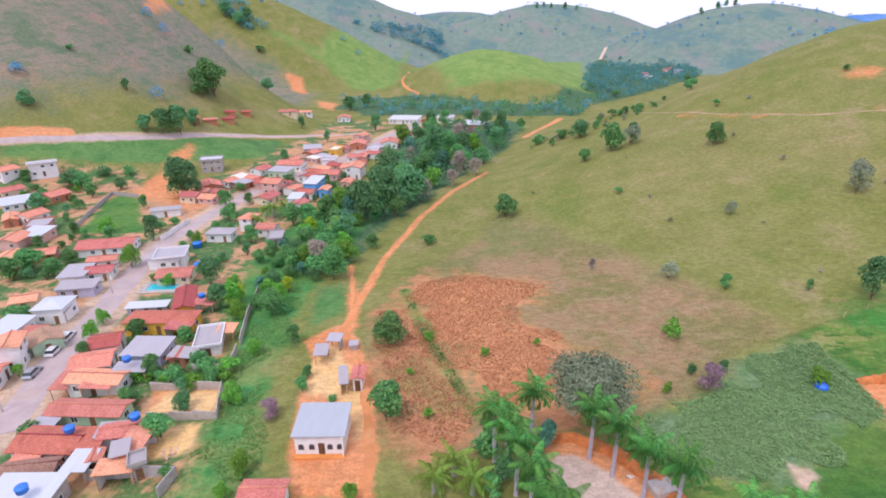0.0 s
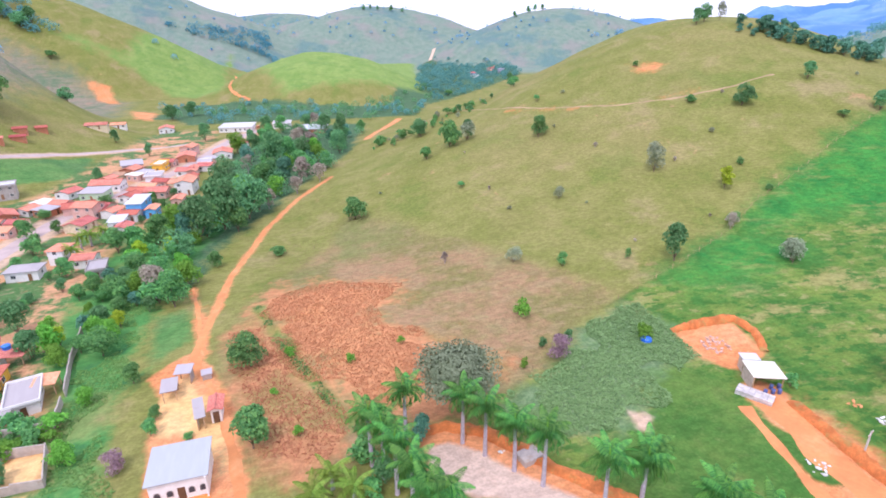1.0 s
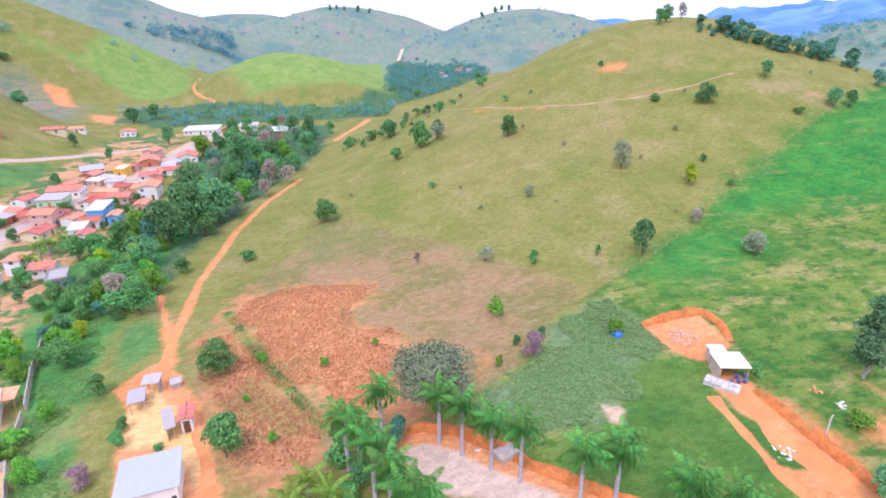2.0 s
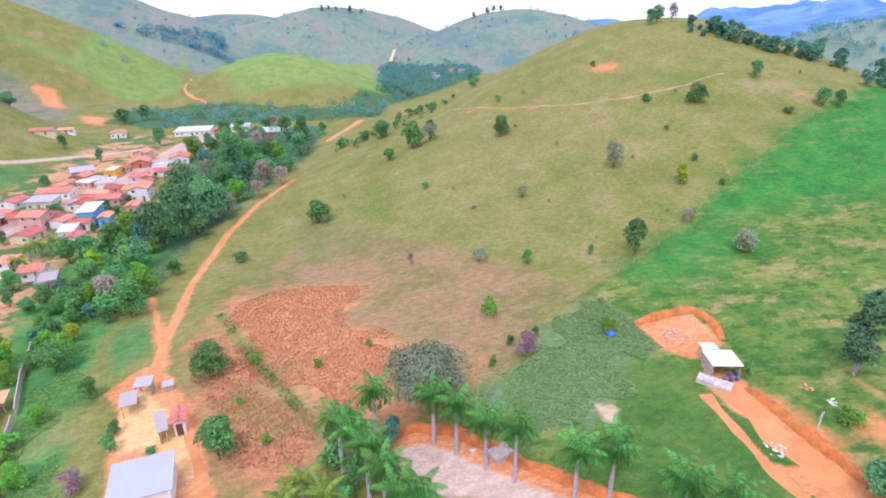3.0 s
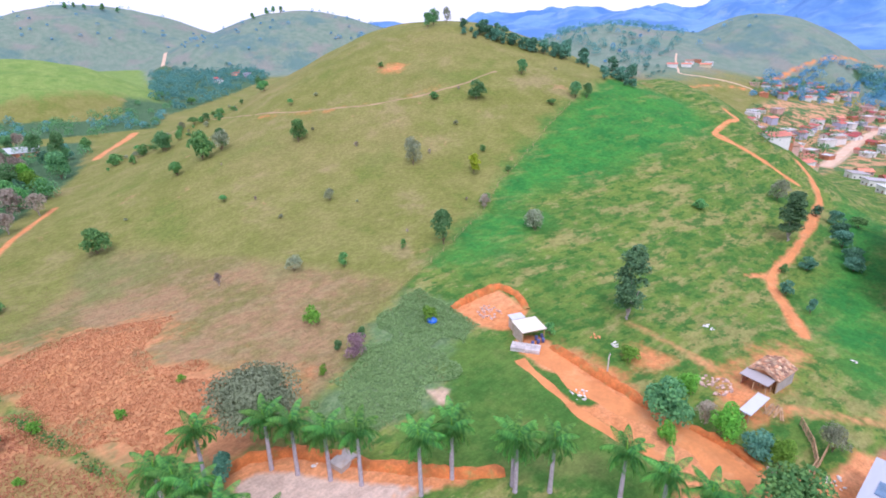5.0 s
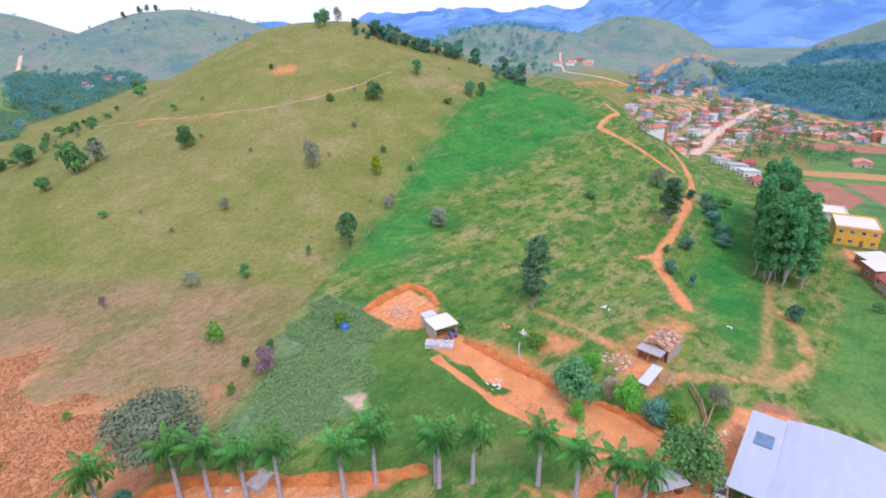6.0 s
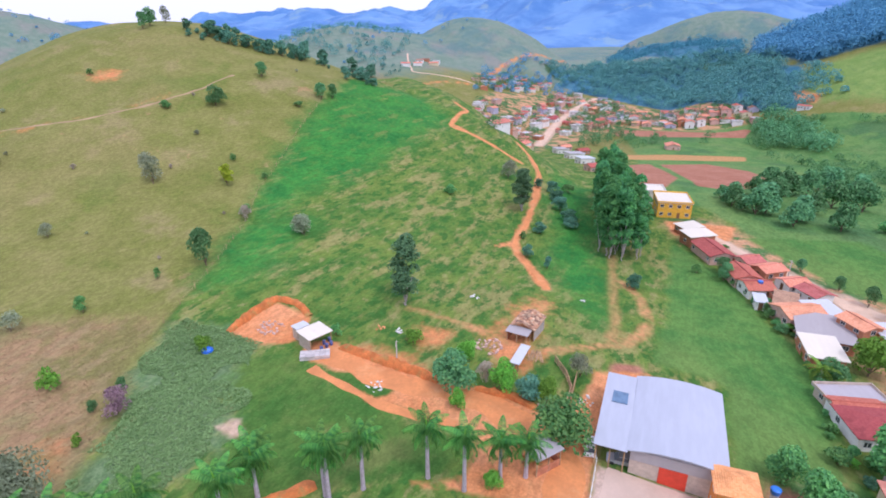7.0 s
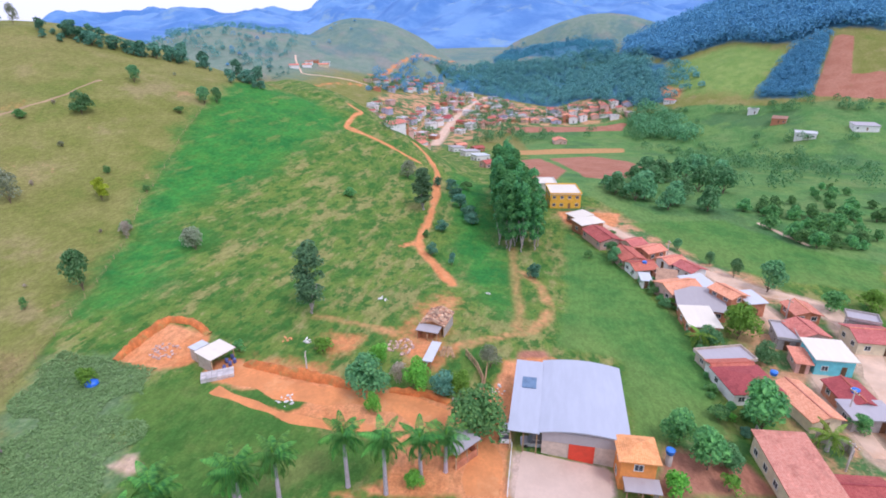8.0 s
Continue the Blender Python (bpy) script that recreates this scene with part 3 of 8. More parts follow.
def sheet_metal(name, colour, rough=0.5, rust=0.3, metal=0.0):
    mat = bpy.data.materials.new(name)
    nt, bsdf = links(mat)
    col = blend(nt, ramp(nt, grain(nt, 0.5, 4.0, 0.6, True, (2.0, 0.4, 1.0)), 0.35, 0.7), shift(colour, 0.96), shift(colour, 1.03))
    col = blend(nt, ramp(nt, grain(nt, 0.7, 6.0, 0.75), 0.56, 0.75, 0, rust), col, (0.32, 0.2, 0.13))
    nt.links.new(col, bsdf.inputs["Base Color"])
    bsdf.inputs["Roughness"].default_value, bsdf.inputs["Metallic"].default_value = rough, metal
    wave = node(nt, "ShaderNodeTexWave", Scale=1.6, Distortion=0.0, Vector=nt.nodes.new("ShaderNodeTexCoord").outputs["Object"])
    relief(nt, bsdf, wave.outputs["Fac"], 0.15, 0.03)
    return mat


GREY_STAIN = (0.30, 0.22, 0.16)
WALL = {
    "white": plain("wall_white", (0.80, 0.78, 0.77), 0.9, vary=0.06, dirt=GREY_STAIN, dirt_amount=0.2),
    "cream": plain("wall_cream", (0.70, 0.60, 0.42), 0.9, vary=0.1, dirt=GREY_STAIN),
    "pink": plain("wall_pink", (0.66, 0.42, 0.36), 0.9, vary=0.1, dirt=GREY_STAIN),
    "yellow": plain("wall_yellow", (0.80, 0.46, 0.06), 0.9, vary=0.12, dirt=GREY_STAIN, dirt_amount=0.2),
    "orange": plain("wall_orange", (0.75, 0.28, 0.07), 0.9, vary=0.12, dirt=GREY_STAIN, dirt_amount=0.2),
    "green": plain("wall_green", (0.45, 0.62, 0.42), 0.9, vary=0.1, dirt=GREY_STAIN),
    "blue": plain("wall_blue", (0.12, 0.42, 0.78), 0.9, vary=0.12, dirt=GREY_STAIN, dirt_amount=0.2),
    "teal": plain("wall_teal", (0.16, 0.58, 0.66), 0.9, vary=0.12, dirt=GREY_STAIN, dirt_amount=0.2),
    "lilac": plain("wall_lilac", (0.46, 0.46, 0.60), 0.9, vary=0.12, dirt=GREY_STAIN),
    "brick": plain("wall_brick", (0.50, 0.20, 0.11), 0.95, vary=0.2, dirt=(0.4, 0.33, 0.3)),
    "grey": plain("wall_grey", (0.42, 0.38, 0.36), 0.95, vary=0.15, dirt=GREY_STAIN),
    "block": plain("wall_block", (0.55, 0.45, 0.37), 0.95, vary=0.15, dirt=GREY_STAIN),
}
ROOF = {
    "red": roof_tiles("tiles_red", (0.58, 0.155, 0.12), (0.70, 0.26, 0.205)),
    "dark red": roof_tiles("tiles_dark_red", (0.40, 0.075, 0.068), (0.50, 0.125, 0.105)),
    "orange": roof_tiles("tiles_orange", (0.66, 0.225, 0.14), (0.75, 0.33, 0.23)),
    "bright orange": roof_tiles("tiles_bright_orange", (0.72, 0.24, 0.10), (0.80, 0.34, 0.17)),
    "salmon": roof_tiles("tiles_salmon", (0.66, 0.25, 0.17), (0.74, 0.36, 0.26)),
    "brown": roof_tiles("tiles_brown", (0.36, 0.19, 0.13), (0.50, 0.30, 0.20)),
    "white": sheet_metal("metal_white", (0.56, 0.585, 0.625), 0.55, 0.14),
    "cream": sheet_metal("metal_cream", (0.74, 0.68, 0.58), 0.6, 0.25),
    "blue grey": sheet_metal("metal_blue_grey", (0.43, 0.46, 0.54), 0.5, 0.06),
    "steel": sheet_metal("metal_steel", (0.40, 0.43, 0.46), 0.5, 0.12),
    "grey": sheet_metal("fibre_grey", (0.40, 0.37, 0.38), 0.85, 0.35),
    "pale grey": sheet_metal("fibre_pale", (0.43, 0.405, 0.435), 0.8, 0.4),
}
GLASS = plain("window_glass", (0.05, 0.06, 0.075), 0.12, vary=0.2)
FRAME_WHITE = plain("frame_white", (0.7, 0.7, 0.68), 0.6, vary=0.08)
DOOR_WOOD = plain("door_wood", (0.20, 0.10, 0.05), 0.7, random_tone=0.4)
RED_PAINT = plain("red_paint", (0.70, 0.07, 0.035), 0.55, vary=0.12)
BARK = plain("bark", (0.20, 0.14, 0.10), 0.95, vary=0.35, size=2.0)
BARK_PALE = plain("bark_pale", (0.46, 0.40, 0.40), 0.9, vary=0.3, size=2.0)
TIMBER = plain("timber", (0.42, 0.27, 0.15), 0.9, vary=0.3, random_tone=0.25)
CONCRETE = plain("concrete", (0.48, 0.42, 0.38), 0.95, vary=0.15, dirt=(0.4, 0.24, 0.13), dirt_amount=0.5)
ASPHALT = plain("paving", (0.47, 0.375, 0.36), 0.95, vary=0.12, size=0.25, fine=3.0, dirt=(0.56, 0.40, 0.30), dirt_amount=0.5, bump=0.02)
SAND = plain("sand_road", (0.68, 0.49, 0.36), 0.95, vary=0.14, size=0.25, fine=2.0, dirt=(0.55, 0.28, 0.14), dirt_amount=0.5, bump=0.03)
RED_EARTH = plain("red_earth", (0.66, 0.26, 0.095), 0.95, vary=0.16, size=0.22, fine=1.6, dirt=(0.71, 0.38, 0.18), dirt_amount=0.7, bump=0.05)
RED_CUT = plain("red_cut", (0.60, 0.19, 0.055), 0.95, vary=0.28, size=0.7, fine=3.0, dirt=(0.30, 0.25, 0.08), dirt_amount=0.8, bump=0.1)
TANK_BLUE = plain("tank_blue", (0.03, 0.20, 0.72), 0.4, vary=0.1)
CAR_WHITE = plain("car_white", (0.78, 0.78, 0.78), 0.25, vary=0.04)
CAR_SILVER = plain("car_silver", (0.45, 0.47, 0.5), 0.25, metal=0.4, vary=0.05)
TYRE = plain("tyre", (0.02, 0.02, 0.02), 0.9)
WATER = plain("pool_water", (0.04, 0.52, 0.60), 0.06, vary=0.1, size=0.5)
LEAF = {
    "mid": leaf_material("leaf_mid", (0.078, 0.256, 0.099), (0.217, 0.514, 0.157)),
    "dark": leaf_material("leaf_dark", (0.087, 0.257, 0.118), (0.207, 0.457, 0.190)),
    "bright": leaf_material("leaf_bright", (0.106, 0.334, 0.053), (0.243, 0.577, 0.091)),
    "yellow": leaf_material("leaf_yellow", (0.244, 0.434, 0.027), (0.488, 0.651, 0.068)),
    "grey": leaf_material("leaf_grey", (0.226, 0.283, 0.184), (0.424, 0.480, 0.339)),
    "olive": leaf_material("leaf_olive", (0.228, 0.294, 0.180), (0.324, 0.390, 0.252)),
    "dry": leaf_material("leaf_dry", (0.341, 0.299, 0.243), (0.512, 0.456, 0.371)),
    "purple": leaf_material("leaf_purple", (0.298, 0.190, 0.231), (0.515, 0.353, 0.380)),
    "blue": leaf_material("leaf_blue", (0.076, 0.221, 0.160), (0.178, 0.394, 0.271)),
    "palm": leaf_material("leaf_palm", (0.050, 0.209, 0.066), (0.187, 0.517, 0.110)),
    "euca": leaf_material("leaf_euca", (0.076, 0.259, 0.130), (0.167, 0.504, 0.153)),
    # distant crowns: blue of the air is painted into the leaf colour
    "far": leaf_material("leaf_haze_blue", (0.085, 0.275, 0.430), (0.145, 0.380, 0.540), None, 0.25),
    "pine": leaf_material("leaf_pine", (0.070, 0.160, 0.080), (0.160, 0.290, 0.140)),
    "plain": leaf_material("leaf_plain", (0.085, 0.260, 0.125), (0.200, 0.450, 0.200), None, 0.25),
    # milder painted haze, teal, for woods in the middle distance
    "haze_teal": leaf_material("leaf_haze_teal", (0.080, 0.255, 0.270), (0.175, 0.400, 0.350), None, 0.25),
    "coconut": leaf_material("leaf_coconut", (0.163, 0.325, 0.054), (0.353, 0.542, 0.108)),
}


# ---- makers ----
def mesh_of(name, verts, faces, material, smooth=False):
    me = bpy.data.meshes.new(name)
    me.from_pydata([tuple(v) for v in verts], [], [tuple(f) for f in faces])
    me.materials.append(material)
    if smooth:
        me.polygons.foreach_set("use_smooth", np.ones(len(me.polygons), bool))
    return me


def part(name, data, parent, label="", at=None):
    ob = new(name, data)
    ob.parent = parent
    if at is not None:
        ob.matrix_basis = at
    return tagged(ob, label)


def thing(name, x, y, turn=0.0, z=None, label="", category="", group="", kind=""):
    ob = new(name)
    ob.matrix_basis = pose(x, y, float(height(x, y)) if z is None else z, 0, 0, turn)
    ob.empty_display_size = 0.2
    return tagged(ob, label, category, group, kind)


def block(verts, faces, x0, y0, z0, x1, y1, z1):
    n = len(verts)
    verts += [(x0, y0, z0), (x1, y0, z0), (x1, y1, z0), (x0, y1, z0), (x0, y0, z1), (x1, y0, z1), (x1, y1, z1), (x0, y1, z1)]
    faces += [(n, n + 3, n + 2, n + 1), (n + 4, n + 5, n + 6, n + 7), (n, n + 1, n + 5, n + 4), (n + 1, n + 2, n + 6, n + 5), (n + 2, n + 3, n + 7, n + 6), (n + 3, n, n + 4, n + 7)]


def boxes(name, material, *dims):
    verts, faces = [], []
    for d in dims:
        block(verts, faces, *d)
    return mesh_of(name, verts, faces, material)


def bevelled(name, material, x0, y0, z0, x1, y1, z1, r=0.05):
    bm = bmesh.new()
    bmesh.ops.create_cube(bm, size=1.0, matrix=Matrix.Translation(((x0 + x1) / 2, (y0 + y1) / 2, (z0 + z1) / 2)) @ Matrix.Diagonal((x1 - x0, y1 - y0, z1 - z0, 1)))
    bmesh.ops.bevel(bm, geom=bm.edges[:], offset=r, segments=2, affect="EDGES")
    me = bpy.data.meshes.new(name)
    bm.to_mesh(me)
    bm.free()
    me.materials.append(material)
    return me


def tube(verts, faces, points, radii, sides=7):
    """A tapered tube along points."""
    start = len(verts)
    pts = [Vector(p) for p in points]
    for i, p in enumerate(pts):
        d = (pts[min(i + 1, len(pts) - 1)] - pts[max(i - 1, 0)]).normalized()
        a = d.orthogonal().normalized()
        b = d.cross(a)
        for k in range(sides):
            w = 2 * math.pi * k / sides
            verts.append(tuple(p + (a * math.cos(w) + b * math.sin(w)) * radii[i]))
    for i in range(len(pts) - 1):
        for k in range(sides):
            q, r = start + i * sides + k, start + i * sides + (k + 1) % sides
            faces.append((q, r, r + sides, q + sides))
    faces.append(tuple(start + (len(pts) - 1) * sides + k for k in range(sides)))


def tubes(name, material, *runs, sides=7, smooth=True):
    verts, faces = [], []
    for points, radii in runs:
        tube(verts, faces, points, radii, sides)
    return mesh_of(name, verts, faces, material, smooth)


def lathe(name, material, profile, sides=14, smooth=True):
    verts, faces = [], []
    for r, z in profile:
        for k in range(sides):
            w = 2 * math.pi * k / sides
            verts.append((r * math.cos(w), r * math.sin(w), z))
    for i in range(len(profile) - 1):
        for k in range(sides):
            q, r = i * sides + k, i * sides + (k + 1) % sides
            faces.append((q, r, r + sides, q + sides))
    faces.append(tuple((len(profile) - 1) * sides + k for k in range(sides)))
    return mesh_of(name, verts, faces, material, smooth)


# ---- trees ----
def leaves(rng, centres, radii, count, size, flat=0.0, droop=0.0):
    """Leaf sprays as small folded quads spread over lobes; uneven outline with gaps."""
    centres, radii = np.asarray(centres, float), np.asarray(radii, float)
    pick = rng.integers(0, len(centres), count)
    d = rng.normal(size=(count, 3))
    d /= np.linalg.norm(d, axis=1)[:, None]
    d[:, 2] = np.where(d[:, 2] < -0.35, -d[:, 2], d[:, 2])
    r = radii[pick] * (0.62 + 0.42 * rng.random((count, 1)) ** 0.6)
    c = centres[pick] + d * r
    nrm = d + rng.normal(size=(count, 3)) * 0.55
    nrm[:, 2] += 0.35
    nrm /= np.linalg.norm(nrm, axis=1)[:, None]
    a = np.cross(nrm, rng.normal(size=(count, 3)))
    a /= np.linalg.norm(a, axis=1)[:, None]
    b = np.cross(nrm, a)
    s = size * (0.6 + 0.8 * rng.random((count, 1)))
    a, b = a * s, b * s * 0.75
    dip = np.array([0, 0, -1.0]) * s * (0.25 + droop)
    v = np.stack([c - a + dip, c - b * 0.9, c + a + dip, c + b * 0.9], 1).reshape(-1, 3)
    f = np.arange(count * 4).reshape(-1, 4)
    return v, f


def crown_mesh(name, seed, lobes, spread, tall, base, count, size, leaf, droop=0.0):
    """A crown in a box of unit height: lobes between base and top."""
    rng = np.random.default_rng(seed)
    centres, radii = [], []
    for i in range(lobes):
        w, q = rng.random() * 6.283, math.sqrt((i + 0.3) / lobes)
        h = base + (tall - base) * (0.15 + 0.75 * rng.random())
        lean = math.sin(math.pi * min(1, max(0.12, (h - base) / (tall - base) * 0.85 + 0.15)))
        centres.append((math.cos(w) * q * spread * 0.62 * lean, math.sin(w) * q * spread * 0.62 * lean, h))
        radii.append([spread * (0.34 + 0.16 * rng.random())] * 2 + [min(spread * 0.4, (tall - base) * 0.26)])
    centres.append((0, 0, base + (tall - base) * 0.55))
    radii.append([spread * 0.5, spread * 0.5, (tall - base) * 0.42])
    v, f = leaves(rng, centres, radii, count, size, droop=droop)
    return mesh_of(name, v.tolist(), f.tolist(), leaf)


def trunk_mesh(name, seed, base, spread, thick, material):
    rng = random.Random(seed)
    runs = [([(0, 0, -0.06), (0.01, 0, 0.0), (0.015, 0.01, base * 0.6), (0, 0, base * 1.25), (0.01, 0.0, base + (1 - base) * 0.5)], [thick * 1.5, thick * 1.15, thick, thick * 0.8, thick * 0.3])]
    for i in range(5):
        w = i * 1.257 + rng.random()
        q = spread * (0.35 + 0.2 * rng.random())
        h = base * (0.8 + 0.3 * rng.random())
        runs.append(([(0, 0, h), (math.cos(w) * q * 0.5, math.sin(w) * q * 0.5, h + (1 - base) * 0.22), (math.cos(w) * q, math.sin(w) * q, h + (1 - base) * 0.42)], [thick * 0.6, thick * 0.4, thick * 0.12]))
    return tubes(name, material, *runs, sides=6)


TREES = {}


def tree_kind(key, variants, lobes, spread, base, count, size, leaf, bark=None, thick=0.02, droop=0.0):
    TREES[key] = [(crown_mesh("crown", hash_seed(key, i), lobes, spread, 1.0, base, count, size, LEAF[leaf], droop), trunk_mesh("trunk", i, base, spread, thick, bark or BARK)) for i in range(variants)]


def hash_seed(key, i):
    return sum(ord(c) * (k + 3) for k, c in enumerate(key)) + 17 * i


tree_kind("broad", 3, 11, 0.52, 0.1, 2600, 0.034, "mid")
tree_kind("round", 2, 14, 0.62, 0.12, 3200, 0.032, "mid")
tree_kind("dark", 3, 11, 0.54, 0.07, 2400, 0.036, "dark")
tree_kind("bright", 2, 11, 0.57, 0.07, 2200, 0.035, "bright")
tree_kind("mango", 2, 18, 0.56, 0.05, 6000, 0.028, "dark", BARK, 0.03)
tree_kind("yellow", 1, 7, 0.5, 0.12, 900, 0.05, "yellow")
tree_kind("column", 2, 46, 0.17, 0.04, 6000, 0.014, "pine", BARK_PALE, 0.011)
tree_kind("eucalyptus", 3, 26, 0.125, 0.06, 3400, 0.0135, "euca", BARK_PALE, 0.007)
tree_kind("sparse", 2, 9, 0.6, 0.06, 1500, 0.032, "grey", BARK, 0.018)
tree_kind("purple", 1, 9, 0.62, 0.1, 1400, 0.036, "purple")
tree_kind("dry", 2, 9, 0.5, 0.16, 1300, 0.033, "dry", BARK_PALE)
tree_kind("blue", 2, 10, 0.5, 0.06, 1300, 0.045, "blue")
tree_kind("shrub", 3, 8, 0.7, 0.05, 700, 0.07, "mid", BARK, 0.02)
tree_kind("bright_shrub", 2, 8, 0.75, 0.04, 700, 0.07, "bright", BARK, 0.02)
tree_kind("umbrella", 1, 46, 0.8, 0.5, 17000, 0.022, "olive", BARK, 0.03)
tree_kind("far_dark", 3, 10, 0.55, 0.06, 1300, 0.05, "plain")
tree_kind("ridge", 3, 9, 0.6, 0.04, 800, 0.06, "blue")
tree_kind("far_broad", 2, 10, 0.6, 0.05, 900, 0.06, "mid")
KIND_NAMES = {"shrub": "shrub", "ridge": "hill_tree", "dark": "dark_tree", "bright_shrub": "shrub", "purple": "shrub", "sparse": "tree", "eucalyptus": "eucalyptus_tree", "column": "tree", "yellow": "shrub"}
TREE_LABELS = {"mango": "large dense dark green tree with a rounded crown", 
    "broad": "leafy green tree with a rounded crown on the grass", "round": "wide dense green tree with a low round crown", "dark": "dark green tree with a thick uneven crown",
    "bright": "bright green leafy tree with a dense crown", "yellow": "yellow-green flowering shrub on the grassy slope", "column": "tall narrow dark green tree on the slope",
    "eucalyptus": "tall slender eucalyptus tree in a close stand", "sparse": "thin grey-green tree with bare twigs", "purple": "greyish purple shrub beside the crop field",
    "dry": "half-bare tree with brownish grey foliage", "blue": "bluish green bushy tree by the track", "shrub": "small rounded green shrub on open ground", "bright_shrub": "small bright green leafy shrub",
    "ridge": "bluish green tree on the hill's ridge line", "far_dark": "dark bluish green tree in the valley", "far_broad": "rounded green tree among the fields",
    "umbrella": "broad grey-green tree with a flat domed crown",
}
tree_turn = random.Random(5)


def tree(kind, x, y, tall, wide=1.0, group=""):
    crown, trunk = TREES[kind][tree_turn.randrange(len(TREES[kind]))]
    ob = thing(KIND_NAMES.get(kind, "tree") if tall > 3.2 else "bush", x, y, tree_turn.random() * 360, None, TREE_LABELS[kind], "shrub" if "shrub" in kind or kind in ("purple", "yellow") else "tree", group)
    ob.scale = (tall * wide, tall * wide, tall)
    part("trunk", trunk, ob)
    part("crown", crown, ob)
    return ob


# ---- palms ----
def frond_mesh(name, length, lift, sag, leaf, pairs=30, leaflet=0.8):
    """One feathered leaf along +x: a curved rib with hanging leaflets."""
    verts, faces, rib = [], [], []
    for i in range(pairs + 1):
        s = i / pairs
        a = lift - sag * s
        step = length / pairs
        p = Vector((0, 0, 0)) if not rib else rib[-1] + Vector((math.cos(a), 0, math.sin(a))) * step
        rib.append(p)
    tube(verts, faces, rib[::3], [0.05 * (1 - 0.8 * i / len(rib[::3])) for i in range(len(rib[::3]))], 4)
    for i in range(2, pairs + 1):
        s = i / pairs
        ln = leaflet * math.sin(math.pi * min(1, 0.15 + 0.85 * s)) ** 0.6 * (1 - 0.35 * s) + 0.1
        for side in (-1, 1):
            p, n = rib[i], len(verts)
            out = Vector((0.45, side * 0.9, -0.25 - 0.35 * s))
            q = p + out * ln * 0.55
            t = q + Vector((0.3, side * 0.45, -0.9)) * ln * 0.5
            w = Vector((length / pairs * 0.27, 0, 0.02))
            verts += [tuple(p - w), tuple(p + w), tuple(q + w), tuple(q - w), tuple(t)]
            faces += [(n, n + 1, n + 2, n + 3), (n + 3, n + 2, n + 4)]
    return mesh_of(name, verts, faces, leaf)


PALM_FRONDS = [frond_mesh("frond", 3.7 - 0.1 * i, 1.3 - 0.36 * i, 1.45 + 0.1 * i, LEAF["palm"], pairs=34, leaflet=1.05) for i in range(6)]
COCO_FRONDS = [frond_mesh("frond", 3.8, 1.2 - 0.3 * i, 1.35 + 0.12 * i, LEAF["coconut"]) for i in range(6)]
SHAFT = plain("crownshaft", (0.16, 0.30, 0.06), 0.5, vary=0.15)
SPEAR = plain("spear", (0.16, 0.40, 0.04), 0.5, vary=0.15)
PALM_BARK = plain("palm_bark", (0.46, 0.40, 0.45), 0.9, vary=0.2, size=3.0, dirt=(0.3, 0.22, 0.18))
palm_turn = random.Random(9)


def palm(x, y, tall, kind="royal", spread=1.0):
    royal = kind == "royal"
    ob = thing("royal_palm" if royal else "coconut_palm", x, y, palm_turn.random() * 360, None,
               "royal palm with a pale smooth trunk and feathery crown" if royal else "young coconut palm with yellow-green arching fronds", "palm", "palms along the yard" if royal else "coconut palms")
    top = tall * 0.74 if royal else tall * 0.5
    b = palm_turn.uniform(-0.02, 0.02) * tall
    part("trunk", tubes("trunk", PALM_BARK, ([(0, 0, -0.3), (0, 0, 0.4), (b * 0.3, 0, top * 0.4), (b, 0, top)], [0.38, 0.31, 0.27, 0.2]), sides=10), ob)
    if royal:
        part("crownshaft", tubes("crownshaft", SHAFT, ([(b, 0, top - 0.05), (b, 0, top + 0.5), (b, 0, top + 1.3)], [0.2, 0.19, 0.09]), sides=9), ob)
        part("spear", tubes("spear", SPEAR, ([(b, 0, top + 1.2), (b + 0.1, 0.05, top + 2.2), (b + 0.22, 0.1, top + 3.0)], [0.1, 0.08, 0.01]), sides=5), ob)
    n = 25 if royal else 18
    head = top + (1.2 if royal else 0.1)
    for i in range(n):
        level = min(5, int(i / n * 6))
        m = pose(b, 0, head - 0.05 * level, 0, 0, i * 137.5 + palm_turn.uniform(-12, 12)) @ Matrix.Diagonal((spread, spread, spread, 1))
        part("frond", (PALM_FRONDS if royal else COCO_FRONDS)[level], ob, at=m)
    return ob


# ---- buildings ----
def shell(name, top, faces, thick, material):
    """A roof skin with thickness, from its upper points and faces."""
    n = len(top)
    verts = list(top) + [(x, y, z - thick) for x, y, z in top]
    edges = {}
    for f in faces:
        for a, b in zip(f, f[1:] + f[:1]):
            edges[(a, b)] = True
    out = list(faces) + [tuple(i + n for i in reversed(f)) for f in faces]
    out += [(b, a, a + n, b + n) for a, b in edges if (b, a) not in edges]
    return mesh_of(name, verts, out, material)


